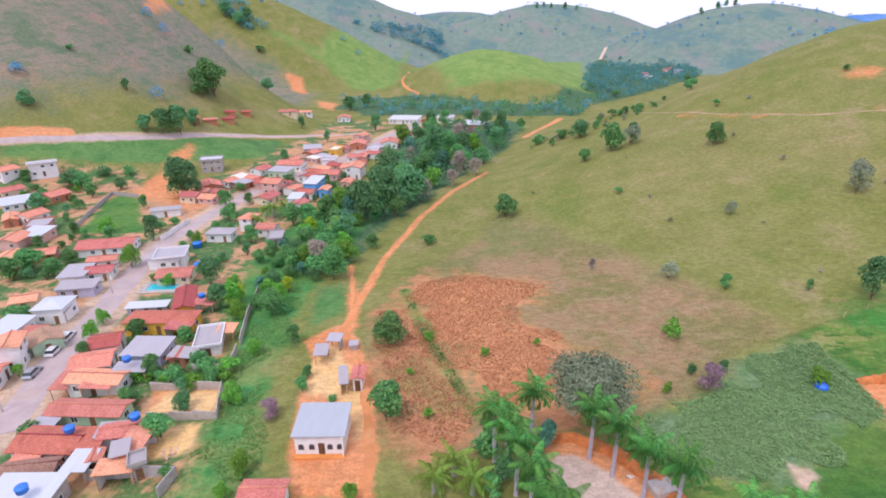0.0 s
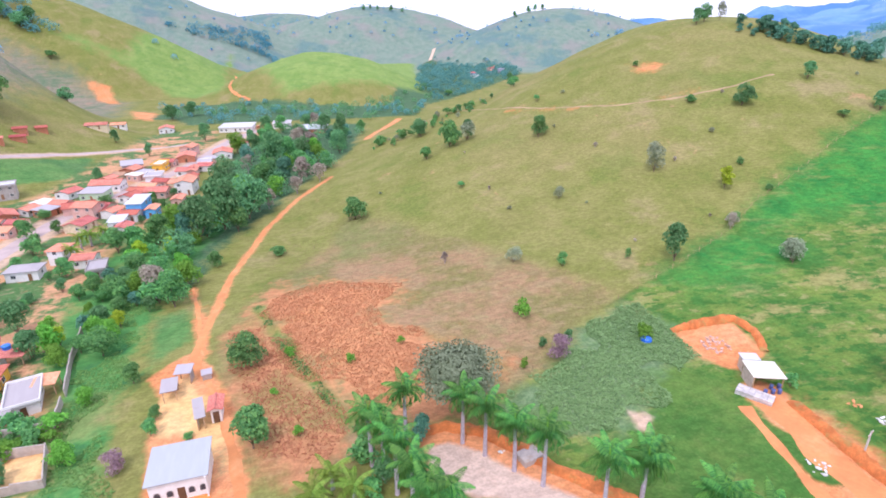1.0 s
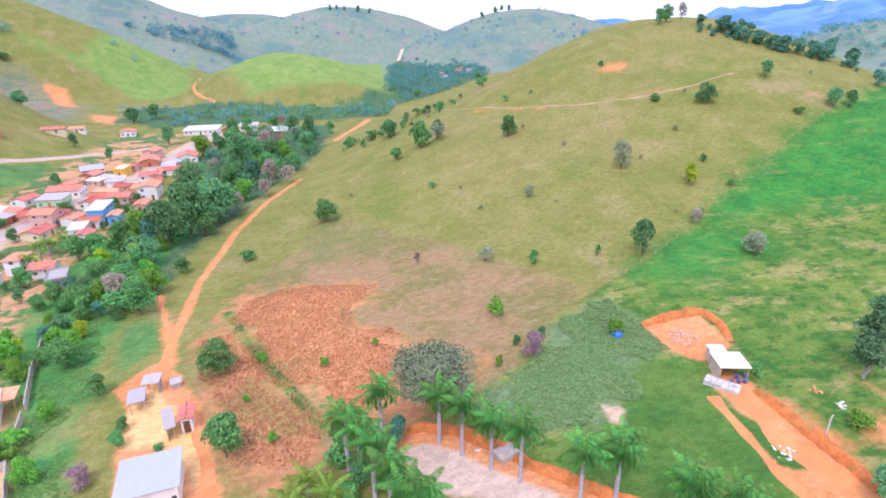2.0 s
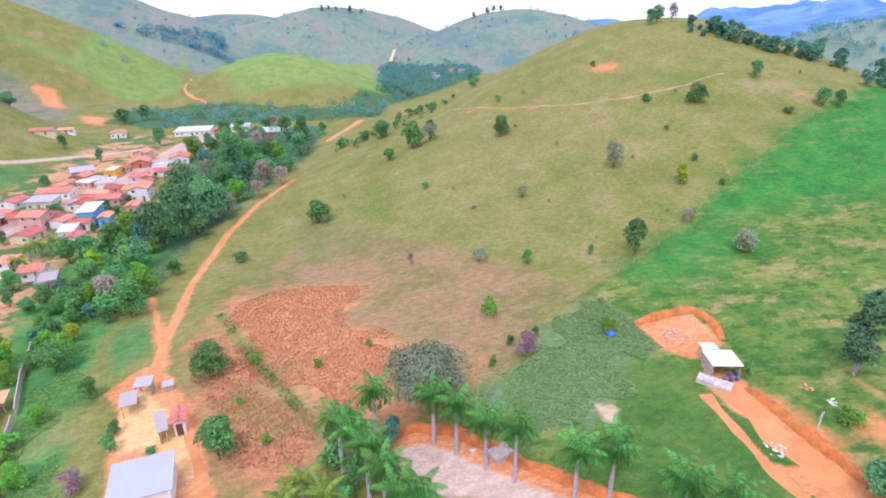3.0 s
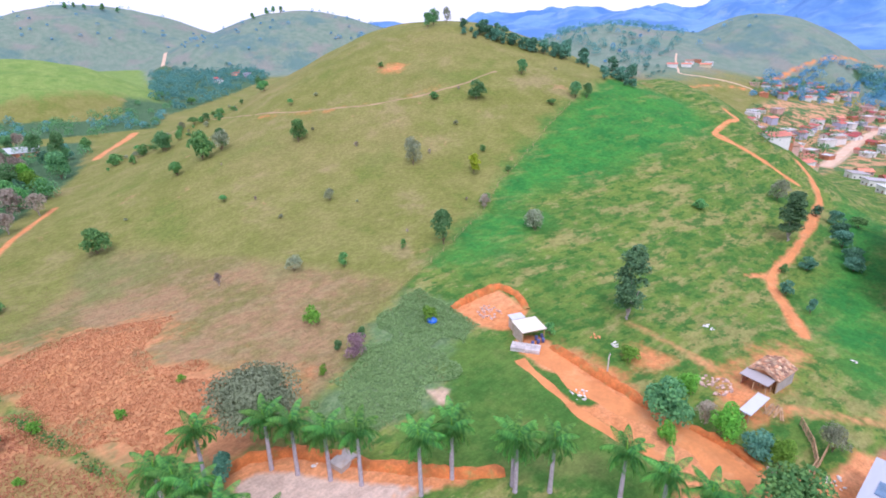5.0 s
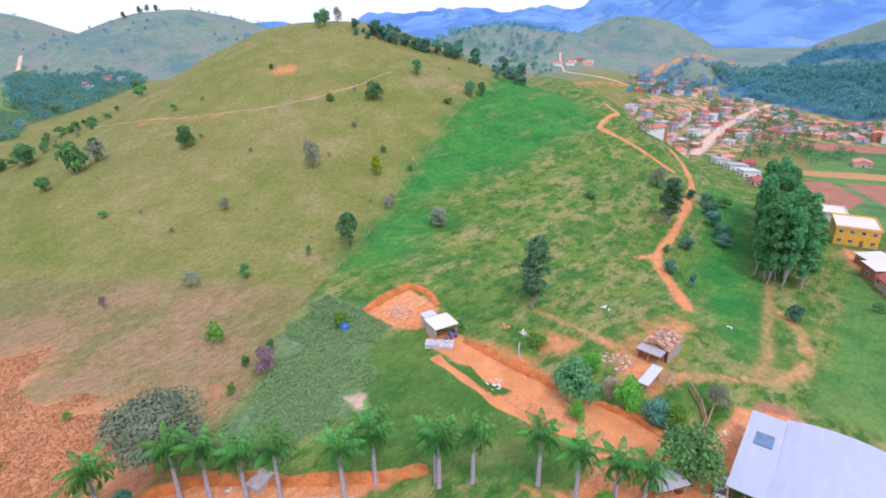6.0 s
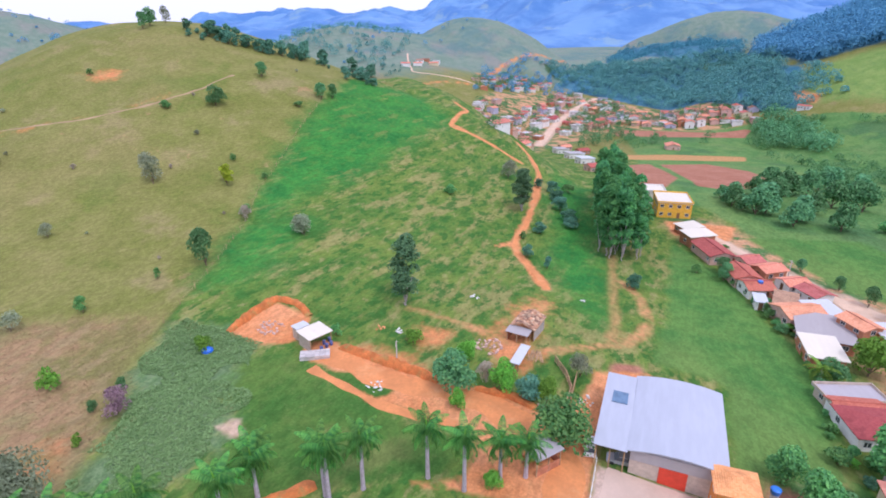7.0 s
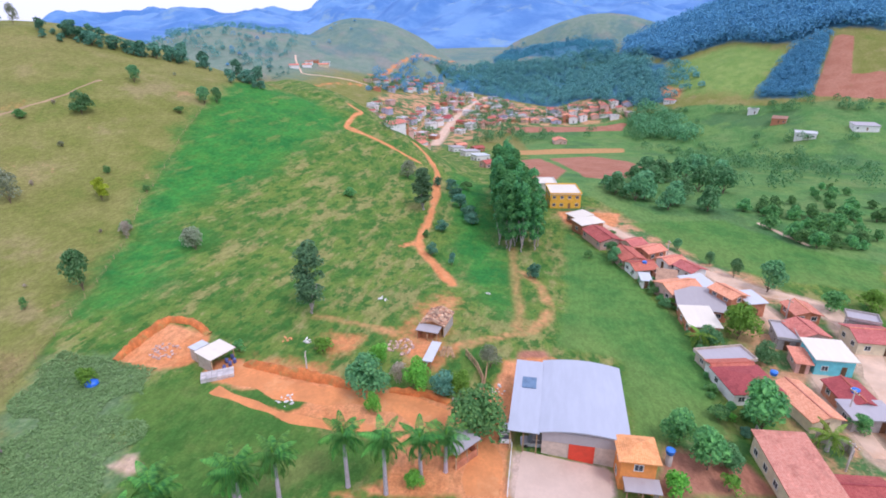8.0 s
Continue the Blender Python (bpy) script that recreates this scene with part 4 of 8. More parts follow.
def roof_shape(kind, w, l, h, pitch, over, along):
    """Upper points and faces of a roof over a w x l house whose walls end at h, and the wall tops for gables."""
    a, b = w / 2 + over, l / 2 + over
    if kind == "gable":
        if along:                                   # ridge runs along y
            k = pitch * w / 2
            e = h - pitch * over
            return [(-a, -b, e), (0, -b, h + k), (a, -b, e), (-a, b, e), (0, b, h + k), (a, b, e)], [(0, 1, 4, 3), (1, 2, 5, 4)], k
        k = pitch * l / 2
        e = h - pitch * over
        return [(-a, -b, e), (a, -b, e), (-a, 0, h + k), (a, 0, h + k), (-a, b, e), (a, b, e)], [(0, 1, 3, 2), (2, 3, 5, 4)], k
    if kind == "hip":
        if l >= w:
            k, c = pitch * w / 2, b - a
            return [(-a, -b, h), (a, -b, h), (a, b, h), (-a, b, h), (0, -c, h + k), (0, c, h + k)], [(0, 1, 4), (1, 2, 5, 4), (2, 3, 5), (3, 0, 4, 5)], k
        k, c = pitch * l / 2, a - b
        return [(-a, -b, h), (a, -b, h), (a, b, h), (-a, b, h), (-c, 0, h + k), (c, 0, h + k)], [(0, 1, 5, 4), (1, 2, 5), (2, 3, 4, 5), (3, 0, 4)], k
    if kind == "arch":
        top, faces, steps = [], [], 8
        for i in range(steps + 1):
            u = i / steps * 2 - 1
            z = h + pitch * w / 2 * (1 - u * u)
            top += [(a * u, -b, z), (a * u, b, z)]
        for i in range(steps):
            faces.append((2 * i, 2 * i + 2, 2 * i + 3, 2 * i + 1))
        return top, faces, pitch * w / 2
    k = pitch * l                                      # lean-to, rising to the back; flat where pitch is 0
    return [(-a, -b, h), (a, -b, h), (a, b, h + k), (-a, b, h + k)], [(0, 1, 2, 3)], k


WINDOW_FRAME = {}


def window_meshes(w, h):
    key = (round(w, 1), round(h, 1))
    if key not in WINDOW_FRAME:
        t = 0.09
        WINDOW_FRAME[key] = (boxes("window_frame", FRAME_WHITE, (-w / 2, -0.06, 0, -w / 2 + t, 0.03, h), (w / 2 - t, -0.06, 0, w / 2, 0.03, h), (-w / 2, -0.07, 0, w / 2, 0.03, t), (-w / 2, -0.06, h - t, w / 2, 0.03, h), (-0.03, -0.05, t, 0.03, 0.03, h - t)),
                             boxes("pane", GLASS, (-w / 2 + t, -0.03, t, w / 2 - t, 0.02, h - t)))
    return WINDOW_FRAME[key]


DOOR = boxes("door", DOOR_WOOD, (-0.45, -0.05, 0, 0.45, 0.03, 2.05))


def openings(ob, w, l, h, storeys, rng, near=True):
    """Windows and a door on the four walls."""
    high = h / storeys
    for s in range(storeys):
        for side in range(4) if near else (1, 2):
            run = w if side % 2 == 0 else l
            n = max(1, int(run / (2.6 if near else 5.0)))
            for i in range(n):
                u = (i + 0.5) / n * run - run / 2
                turn = (0, 90, 180, 270)[side]
                d = (l if side % 2 == 0 else w) / 2
                m = pose(0, 0, 0, 0, 0, turn) @ pose(u, -d, 0)
                if s == 0 and i == n // 2 and side in (0, 2):
                    part("door", DOOR, ob, at=m)
                elif rng.random() < 0.75:
                    fr, pn = window_meshes(1.2, 1.1)
                    f = part("window", fr, ob, at=m @ pose(0, 0, s * high + 0.95))
                    part("pane", pn, f)


HOMES = []


def house(x, y, turn, w, l, h, wall="white", roof="red", form="gable", label="", pitch=0.32, over=0.45, storeys=1, near=True, name="house", category="house", group="", tall_front=False, opened=True):
    HOMES.append((x, y, max(w, l) / 2))
    if name == "house":
        h *= 0.84 if storeys == 1 else 0.9
    rng = random.Random(int(abs(x * 7) + abs(y * 13)))
    c, s = math.cos(radians(turn)), math.sin(radians(turn))
    ground_z = [float(height(x + c * a - s * b, y + s * a + c * b)) for a in (-w / 2, w / 2) for b in (-l / 2, l / 2)]
    z = sum(ground_z) / 4
    ob = thing(name, x, y, turn, z, label or f"{wall} walled {'two-storey ' if storeys > 1 else ''}house with a {roof} roof", category, group)
    bw, bl = max(1.5, w - 2 * over), max(1.5, l - 2 * over)
    top, faces, k = roof_shape(form, bw, bl, h, pitch, over, bl >= bw)
    foot = min(ground_z) - z - 0.6
    verts, wf = [], []
    block(verts, wf, -bw / 2, -bl / 2, foot, bw / 2, bl / 2, h - 0.06)
    if form == "gable":
        n = len(verts)
        if bl >= bw:
            verts += [(-bw / 2, -bl / 2, h - 0.06), (bw / 2, -bl / 2, h - 0.06), (0, -bl / 2, h + k - 0.15), (-bw / 2, bl / 2, h - 0.06), (bw / 2, bl / 2, h - 0.06), (0, bl / 2, h + k - 0.15)]
        else:
            verts += [(-bw / 2, bl / 2, h - 0.06), (-bw / 2, -bl / 2, h - 0.06), (-bw / 2, 0, h + k - 0.15), (bw / 2, bl / 2, h - 0.06), (bw / 2, -bl / 2, h - 0.06), (bw / 2, 0, h + k - 0.15)]
        wf += [(n, n + 1, n + 2), (n + 4, n + 3, n + 5), (n + 1, n + 4, n + 5, n + 2), (n + 3, n, n + 2, n + 5)]
    if form in ("lean", "arch"):
        n = len(verts)
        if form == "lean":
            verts += [(-bw / 2, bl / 2, h - 0.06), (bw / 2, bl / 2, h - 0.06), (bw / 2, bl / 2, h + k - 0.15), (-bw / 2, bl / 2, h + k - 0.15), (-bw / 2, -bl / 2, h - 0.06), (bw / 2, -bl / 2, h - 0.06)]
            wf += [(n + 1, n, n + 3, n + 2), (n + 4, n + 3, n), (n + 5, n + 1, n + 2)]
    part("wall", mesh_of("wall", verts, wf, WALL[wall]), ob)
    rf = part("roof", shell("roof", top, faces, 0.16, ROOF[roof]), ob)
    if form == "gable" and near and "red" in roof + "orange red brown":
        p, q = (top[1], top[4]) if bl >= bw else (top[2], top[3])
        part("ridge_cap", tubes("ridge_cap", ROOF[roof], ([(p[0], p[1], p[2] + 0.02), (q[0], q[1], q[2] + 0.02)], [0.14, 0.14]), sides=6), rf)
    if form == "flat":
        a, b = bw / 2 + over, bl / 2 + over
        part("parapet", boxes("parapet", WALL[wall], (-a, -b, h, a, -b + 0.15, h + 0.45), (-a, b - 0.15, h, a, b, h + 0.45), (-a, -b + 0.15, h, -a + 0.15, b - 0.15, h + 0.45), (a - 0.15, -b + 0.15, h, a, b - 0.15, h + 0.45)), ob)
    if opened:
        openings(ob, bw, bl, h, storeys, rng, near)
    return ob


def open_shed(x, y, turn, w, l, h, roof, label, pitch=0.06, wall=None, walls=(), name="shed", category="shed", posts=2, back=0.0):
    """A roof on posts with walls on some sides only: 0 front, 1 right, 2 back, 3 left."""
    c, s = math.cos(radians(turn)), math.sin(radians(turn))
    low = min(float(height(x + c * a - s * b, y + s * a + c * b)) for a in (-w / 2, w / 2) for b in (-l / 2, l / 2))
    z = float(height(x, y))
    ob = thing(name, x, y, turn, z, label, category)
    form = "gable" if pitch > 0.25 else "lean"
    bw, bl = w - 0.7, l - 0.7
    top, faces, k = roof_shape(form, bw, bl, h, pitch, 0.35, bl >= bw)
    rf = part("roof", shell("roof", top, faces, 0.1, ROOF[roof]), ob)
    post = tubes("post", TIMBER, ([(0, 0, low - z - 0.3), (0, 0, h - 0.05)], [0.1, 0.09]), sides=7)
    for i in range(posts):
        u = -bw / 2 + bw * i / (posts - 1)
        for v in (-bl / 2, bl / 2):
            part("post", post, ob, at=pose(u, v, 0))
    for v in (-bl / 2, bl / 2):
        part("beam", boxes("beam", TIMBER, (-bw / 2, v - 0.07, h - 0.3, bw / 2, v + 0.07, h - 0.12)), ob)
    for side in walls:
        run, d = (bw, bl / 2) if side % 2 == 0 else (bl, bw / 2)
        part("wall", boxes("wall", WALL[wall], (-run / 2 + 0.1, -0.08, low - z - 0.3, run / 2 - 0.1, 0.08, h * (0.95 if not back else back))), ob, at=pose(0, 0, 0, 0, 0, 90 * side) @ pose(0, -d, 0))
    return ob


def water_tank(x, y, z, r=0.75, stand=0.0):
    ob = thing("water_tank", x, y, 0, z, "round blue plastic water tank with a lid", "water tank", "water tanks")
    part("barrel", lathe("barrel", TANK_BLUE, [(r * 0.85, 0), (r, 0.12), (r * 1.05, r * 1.1), (r * 1.08, r * 1.15)]), ob)
    if stand:
        part("stand", lathe("stand", WALL["grey"], [(r * 0.8, -stand - 0.3), (r * 0.8, -0.02)], 10), ob, "stained concrete stand")
    part("lid", lathe("lid", TANK_BLUE, [(r * 1.1, r * 1.13), (r * 1.05, r * 1.25), (r * 0.4, r * 1.4), (0.05, r * 1.42)]), ob, "domed blue lid")
    return ob


CAR_BODY = {}


def car(x, y, turn, paint, label):
    ob = thing("car", x, y, turn, None, label, "car", "parked cars")
    key = paint.name
    if key not in CAR_BODY:
        verts, faces = [], []
        side = [(-2.0, 0.3), (2.0, 0.3), (2.05, 0.62), (1.15, 0.88), (-1.85, 0.92), (-2.05, 0.6)]
        for yy in (-0.82, 0.82):
            verts += [(px, yy, pz) for px, pz in side]
        n = len(side)
        faces = [tuple(range(n))[::-1], tuple(range(n, 2 * n))] + [(i, (i + 1) % n, (i + 1) % n + n, i + n) for i in range(n)]
        cab, cf = [], []
        prof = [(-1.8, 0.9, 0.78), (1.0, 0.9, 0.78), (0.35, 1.42, 0.62), (-1.35, 1.44, 0.62)]
        for sg in (-1, 1):
            cab += [(px, sg * py, pz) for px, pz, py in prof]
        cf = [(3, 2, 1, 0), (4, 5, 6, 7), (0, 1, 5, 4), (1, 2, 6, 5), (2, 3, 7, 6), (3, 0, 4, 7)]
        CAR_BODY[key] = (mesh_of("body", verts, faces, paint), mesh_of("cabin_glass", cab, cf, GLASS), boxes("car_roof", paint, (-1.42, -0.66, 1.4, 0.42, 0.66, 1.48)),
                         tubes("wheel", TYRE, ([(0, -0.1, 0), (0, 0.1, 0)], [0.31, 0.31]), sides=12))
    body, glass, top, wheel = CAR_BODY[key]
    part("body", body, ob), part("cabin_glass", glass, ob, "dark car windows"), part("car_roof", top, ob)
    for wx in (-1.3, 1.3):
        for wy in (-0.78, 0.78):
            part("wheel", wheel, ob, at=pose(wx, wy, 0.31))
    return ob


def run_wall(name, points, tall, thick, material, label, category="wall"):
    """A wall along a line, stepping with the ground; each straight length is a panel."""
    x0, y0 = points[0]
    ob = thing(name, x0, y0, 0, 0.0, label, category)
    for (ax, ay), (bx, by) in zip(points[:-1], points[1:]):
        d = math.hypot(bx - ax, by - ay)
        n = max(1, round(d / 4))
        for i in range(n):
            px, py = ax + (bx - ax) * (i + 0.5) / n, ay + (by - ay) * (i + 0.5) / n
            z = float(height(px, py))
            part("panel", bevelled("panel", material, -d / n / 2, -thick / 2, -0.8, d / n / 2, thick / 2, tall, 0.03), ob, at=pose(px - x0, py - y0, z, 0, 0, math.degrees(math.atan2(by - ay, bx - ax))))
    return ob


def fence(points, label, tall=1.3, gap=3.0, rails=3, r=0.05, material=None, name="fence"):
    x0, y0 = points[0]
    ob = thing(name, x0, y0, 0, 0.0, label, "fence")
    post = tubes("post", material or TIMBER, ([(0, 0, -0.4), (0, 0, tall)], [r, r * 0.9]), sides=6)
    spots = []
    for (ax, ay), (bx, by) in zip(points[:-1], points[1:]):
        n = max(1, round(math.hypot(bx - ax, by - ay) / gap))
        spots += [(ax + (bx - ax) * i / n, ay + (by - ay) * i / n) for i in range(n)]
    spots.append(points[-1])
    pos = [Vector((px - x0, py - y0, float(height(px, py)))) for px, py in spots]
    for p in pos:
        part("post", post, ob, at=pose(*p))
    for k in range(rails):
        up = Vector((0, 0, tall * (k + 0.8) / rails))
        part("rail" if r > 0.06 else "wire", tubes("rail", material or TIMBER, ([p + up for p in pos], [0.012 if r < 0.06 else r * 0.8] * len(pos)), sides=4), ob)
    return ob


def ribbon(name, points, half, material, label, lift=0.05, rough=0.25, category="road", seed=1):
    """A road laid on the ground along a smooth line, with uneven edges."""
    p = [Vector((*q, 0)) for q in points]
    path = []
    for i in range(len(p) - 1):
        a, b, c, d = p[max(i - 1, 0)], p[i], p[i + 1], p[min(i + 2, len(p) - 1)]
        n = max(2, int((c - b).length / 1.5))
        for k in range(n):
            s = k / n
            path.append(0.5 * ((2 * b) + (c - a) * s + (2 * a - 5 * b + 4 * c - d) * s * s + (3 * b - a - 3 * c + d) * s ** 3))
    path.append(p[-1])
    verts, faces, across = [], [], 6
    for i, q in enumerate(path):
        d = (path[min(i + 1, len(path) - 1)] - path[max(i - 1, 0)]).normalized()
        side = Vector((-d.y, d.x, 0))
        wob = (1 + rough * math.sin(i * 0.9 + seed) * math.sin(i * 0.37 + seed * 2)), (1 + rough * math.sin(i * 0.7 + seed * 3) * math.sin(i * 0.43 + seed))
        for k in range(across + 1):
            u = k / across * 2 - 1
            v = q + side * u * half * (wob[0] if u < 0 else wob[1])
            edge = 0.0 if abs(u) < 0.99 else -0.12
            verts.append((v.x, v.y, lift + edge))
    flat = np.array(verts)
    flat[:, 2] += height(flat[:, 0], flat[:, 1])
    verts = flat.tolist()
    for i in range(len(path) - 1):
        for k in range(across):
            a = i * (across + 1) + k
            faces.append((a, a + across + 1, a + across + 2, a + 1))
    return tagged(new(name, mesh_of(name, verts, faces, material, True)), label, category, kind="structure")


def bank(points, tall, wide, label, seed=1):
    """A raw earth bank: a steep cut face with a rounded lip, along a line."""
    verts, faces = [], []
    path = []
    for (ax, ay), (bx, by) in zip(points[:-1], points[1:]):
        n = max(2, int(math.hypot(bx - ax, by - ay) / 0.8))
        path += [(ax + (bx - ax) * k / n, ay + (by - ay) * k / n) for k in range(n)]
    path.append(points[-1])
    prof = [(-0.5, -0.3), (-0.35, 0.35), (-0.18, 0.8), (0.05, 1.0), (0.35, 0.6), (0.6, -0.3)]
    for i, (x, y) in enumerate(path):
        ax, ay = path[max(i - 1, 0)]
        bx, by = path[min(i + 1, len(path) - 1)]
        d = math.hypot(bx - ax, by - ay)
        nx, ny = -(by - ay) / d, (bx - ax) / d
        fade = min(1, i / 4, (len(path) - 1 - i) / 4)
        for k, (u, v) in enumerate(prof):
            j = 1 + 0.5 * noise.noise((x * 0.35, y * 0.35, k * 0.7 + seed)) + 0.4 * noise.noise((x * 1.3, y * 1.3, k * 1.1 + seed))
            px, py = x + nx * u * wide * j, y + ny * u * wide * j
            verts.append((px, py, v * tall * (0.25 + 0.75 * fade) * j if v > 0 else v))
    flat = np.array(verts)
    flat[:, 2] += height(flat[:, 0], flat[:, 1])
    verts = flat.tolist()
    n = len(prof)
    for i in range(len(path) - 1):
        for k in range(n - 1):
            a = i * n + k
            faces.append((a, a + 1, a + n + 1, a + n))
    return tagged(new("earth_bank", mesh_of("earth_bank", verts, faces, RED_CUT, True)), label, "earth bank", kind="structure")


def scatter(field, box, count, seed, gap=0.0, margin=0.0, ragged=0.0):
    """Random spots inside an outline."""
    rng = np.random.default_rng(seed)
    got = np.zeros((0, 2))
    x0, y0, x1, y1 = box
    for _ in range(60):
        q = rng.random((count * 2, 2)) * (x1 - x0, y1 - y0) + (x0, y0)
        q = q[field(q[:, 0], q[:, 1]) + ragged * wave(q[:, 0], q[:, 1], 5.0, seed) < -margin]
        if gap:
            for s in q:
                if len(got) < count and (len(got) == 0 or np.min(np.hypot(*(got - s).T)) > gap):
                    got = np.vstack([got, s])
        else:
            got = np.vstack([got, q])
        if len(got) >= count:
            break
    return got[:count]


def box_of(points):
    a = np.array(points)
    return (*a.min(0), *a.max(0))


def tufts(name, spots, size, blades, material, label, spread=0.5, up=1.0, seed=1):
    """Low plants as small sprays of blades: one object of stuff."""
    rng = np.random.default_rng(seed)
    n = len(spots)
    base = np.column_stack([spots, height(spots[:, 0], spots[:, 1])])
    s = size * (0.6 + 0.8 * rng.random(n))
    verts, faces, k = [], [], 0
    for b in range(blades):
        w = rng.random(n) * 6.283
        lean = spread * (0.4 + 0.9 * rng.random(n))
        tip = base + np.column_stack([np.cos(w) * lean * s, np.sin(w) * lean * s, up * s * (0.5 + 0.6 * rng.random(n))])
        side = np.column_stack([-np.sin(w), np.cos(w), np.zeros(n)]) * (s * 0.28)[:, None]
        mid = base * 0.45 + tip * 0.55 + np.array([0, 0, 0.12]) * s[:, None]
        low = base - np.array([0, 0, 0.05])
        verts.append(np.stack([low, mid - side, tip, mid + side], 1).reshape(-1, 3))
        faces.append(np.arange(n * 4).reshape(-1, 4) + k)
        k += n * 4
    return tagged(new(name, mesh_of(name, np.vstack(verts).tolist(), np.vstack(faces).tolist(), material)), label, "plants", kind="stuff")


# ---- far distance ----
def mountains():
    """Blue ranges at the end of the valley: a plain backdrop of distance."""
    xs, ys = np.linspace(1500, 4200, 90), np.linspace(-2100, 3300, 170)
    gx, gy = np.meshgrid(xs, ys)
    ridge = 190 + 75 * wave(gx, gy, 330, 4.0) + 30 * wave(gx, gy, 130, 6.0) + 9 * wave(gx, gy, 48, 2.0)
    up = ease(1500, 2900, np.hypot(gx, gy * 0.9)) * (0.7 + 0.75 * ease(2200, 4000, gx)) * (1 - 0.35 * ease(1200, 2600, gy))
    gz = height(gx, gy) - 30 + np.clip(ridge, 0, 400) * up
    n, m = len(xs), len(ys)
    at = np.arange(n * m).reshape(m, n)
    faces = np.stack([at[:-1, :-1], at[:-1, 1:], at[1:, 1:], at[1:, :-1]], -1).reshape(-1, 4)
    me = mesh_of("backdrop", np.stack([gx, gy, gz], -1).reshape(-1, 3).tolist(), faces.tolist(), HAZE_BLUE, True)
    tagged(new("backdrop", me), "hazy blue mountain range in the far distance", "mountains", kind="structure")


# aerial haze painted as the mountains' blue base colour
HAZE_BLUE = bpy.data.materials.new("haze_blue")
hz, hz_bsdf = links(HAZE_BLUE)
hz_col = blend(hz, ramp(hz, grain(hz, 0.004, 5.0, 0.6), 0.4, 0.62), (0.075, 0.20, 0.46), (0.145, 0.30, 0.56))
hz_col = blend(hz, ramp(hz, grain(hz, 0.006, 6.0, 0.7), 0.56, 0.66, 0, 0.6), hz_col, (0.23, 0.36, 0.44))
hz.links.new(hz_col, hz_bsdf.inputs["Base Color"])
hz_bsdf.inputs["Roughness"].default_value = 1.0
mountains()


def woods(name, spots, r, quads, leaf, label, seed):
    rng = np.random.default_rng(seed)
    k = r * (0.6 + 0.8 * rng.random((len(spots), 1)))
    c = np.column_stack([spots, height(spots[:, 0], spots[:, 1]) + k[:, 0] * 0.7])
    v, f = leaves(rng, c, np.column_stack([k, k, k * 1.1]), quads * len(spots), r * (0.1 if quads > 200 else 0.13))
    tagged(new(name, mesh_of(name, v.tolist(), f.tolist(), LEAF[leaf])), label, "woods", kind="stuff")


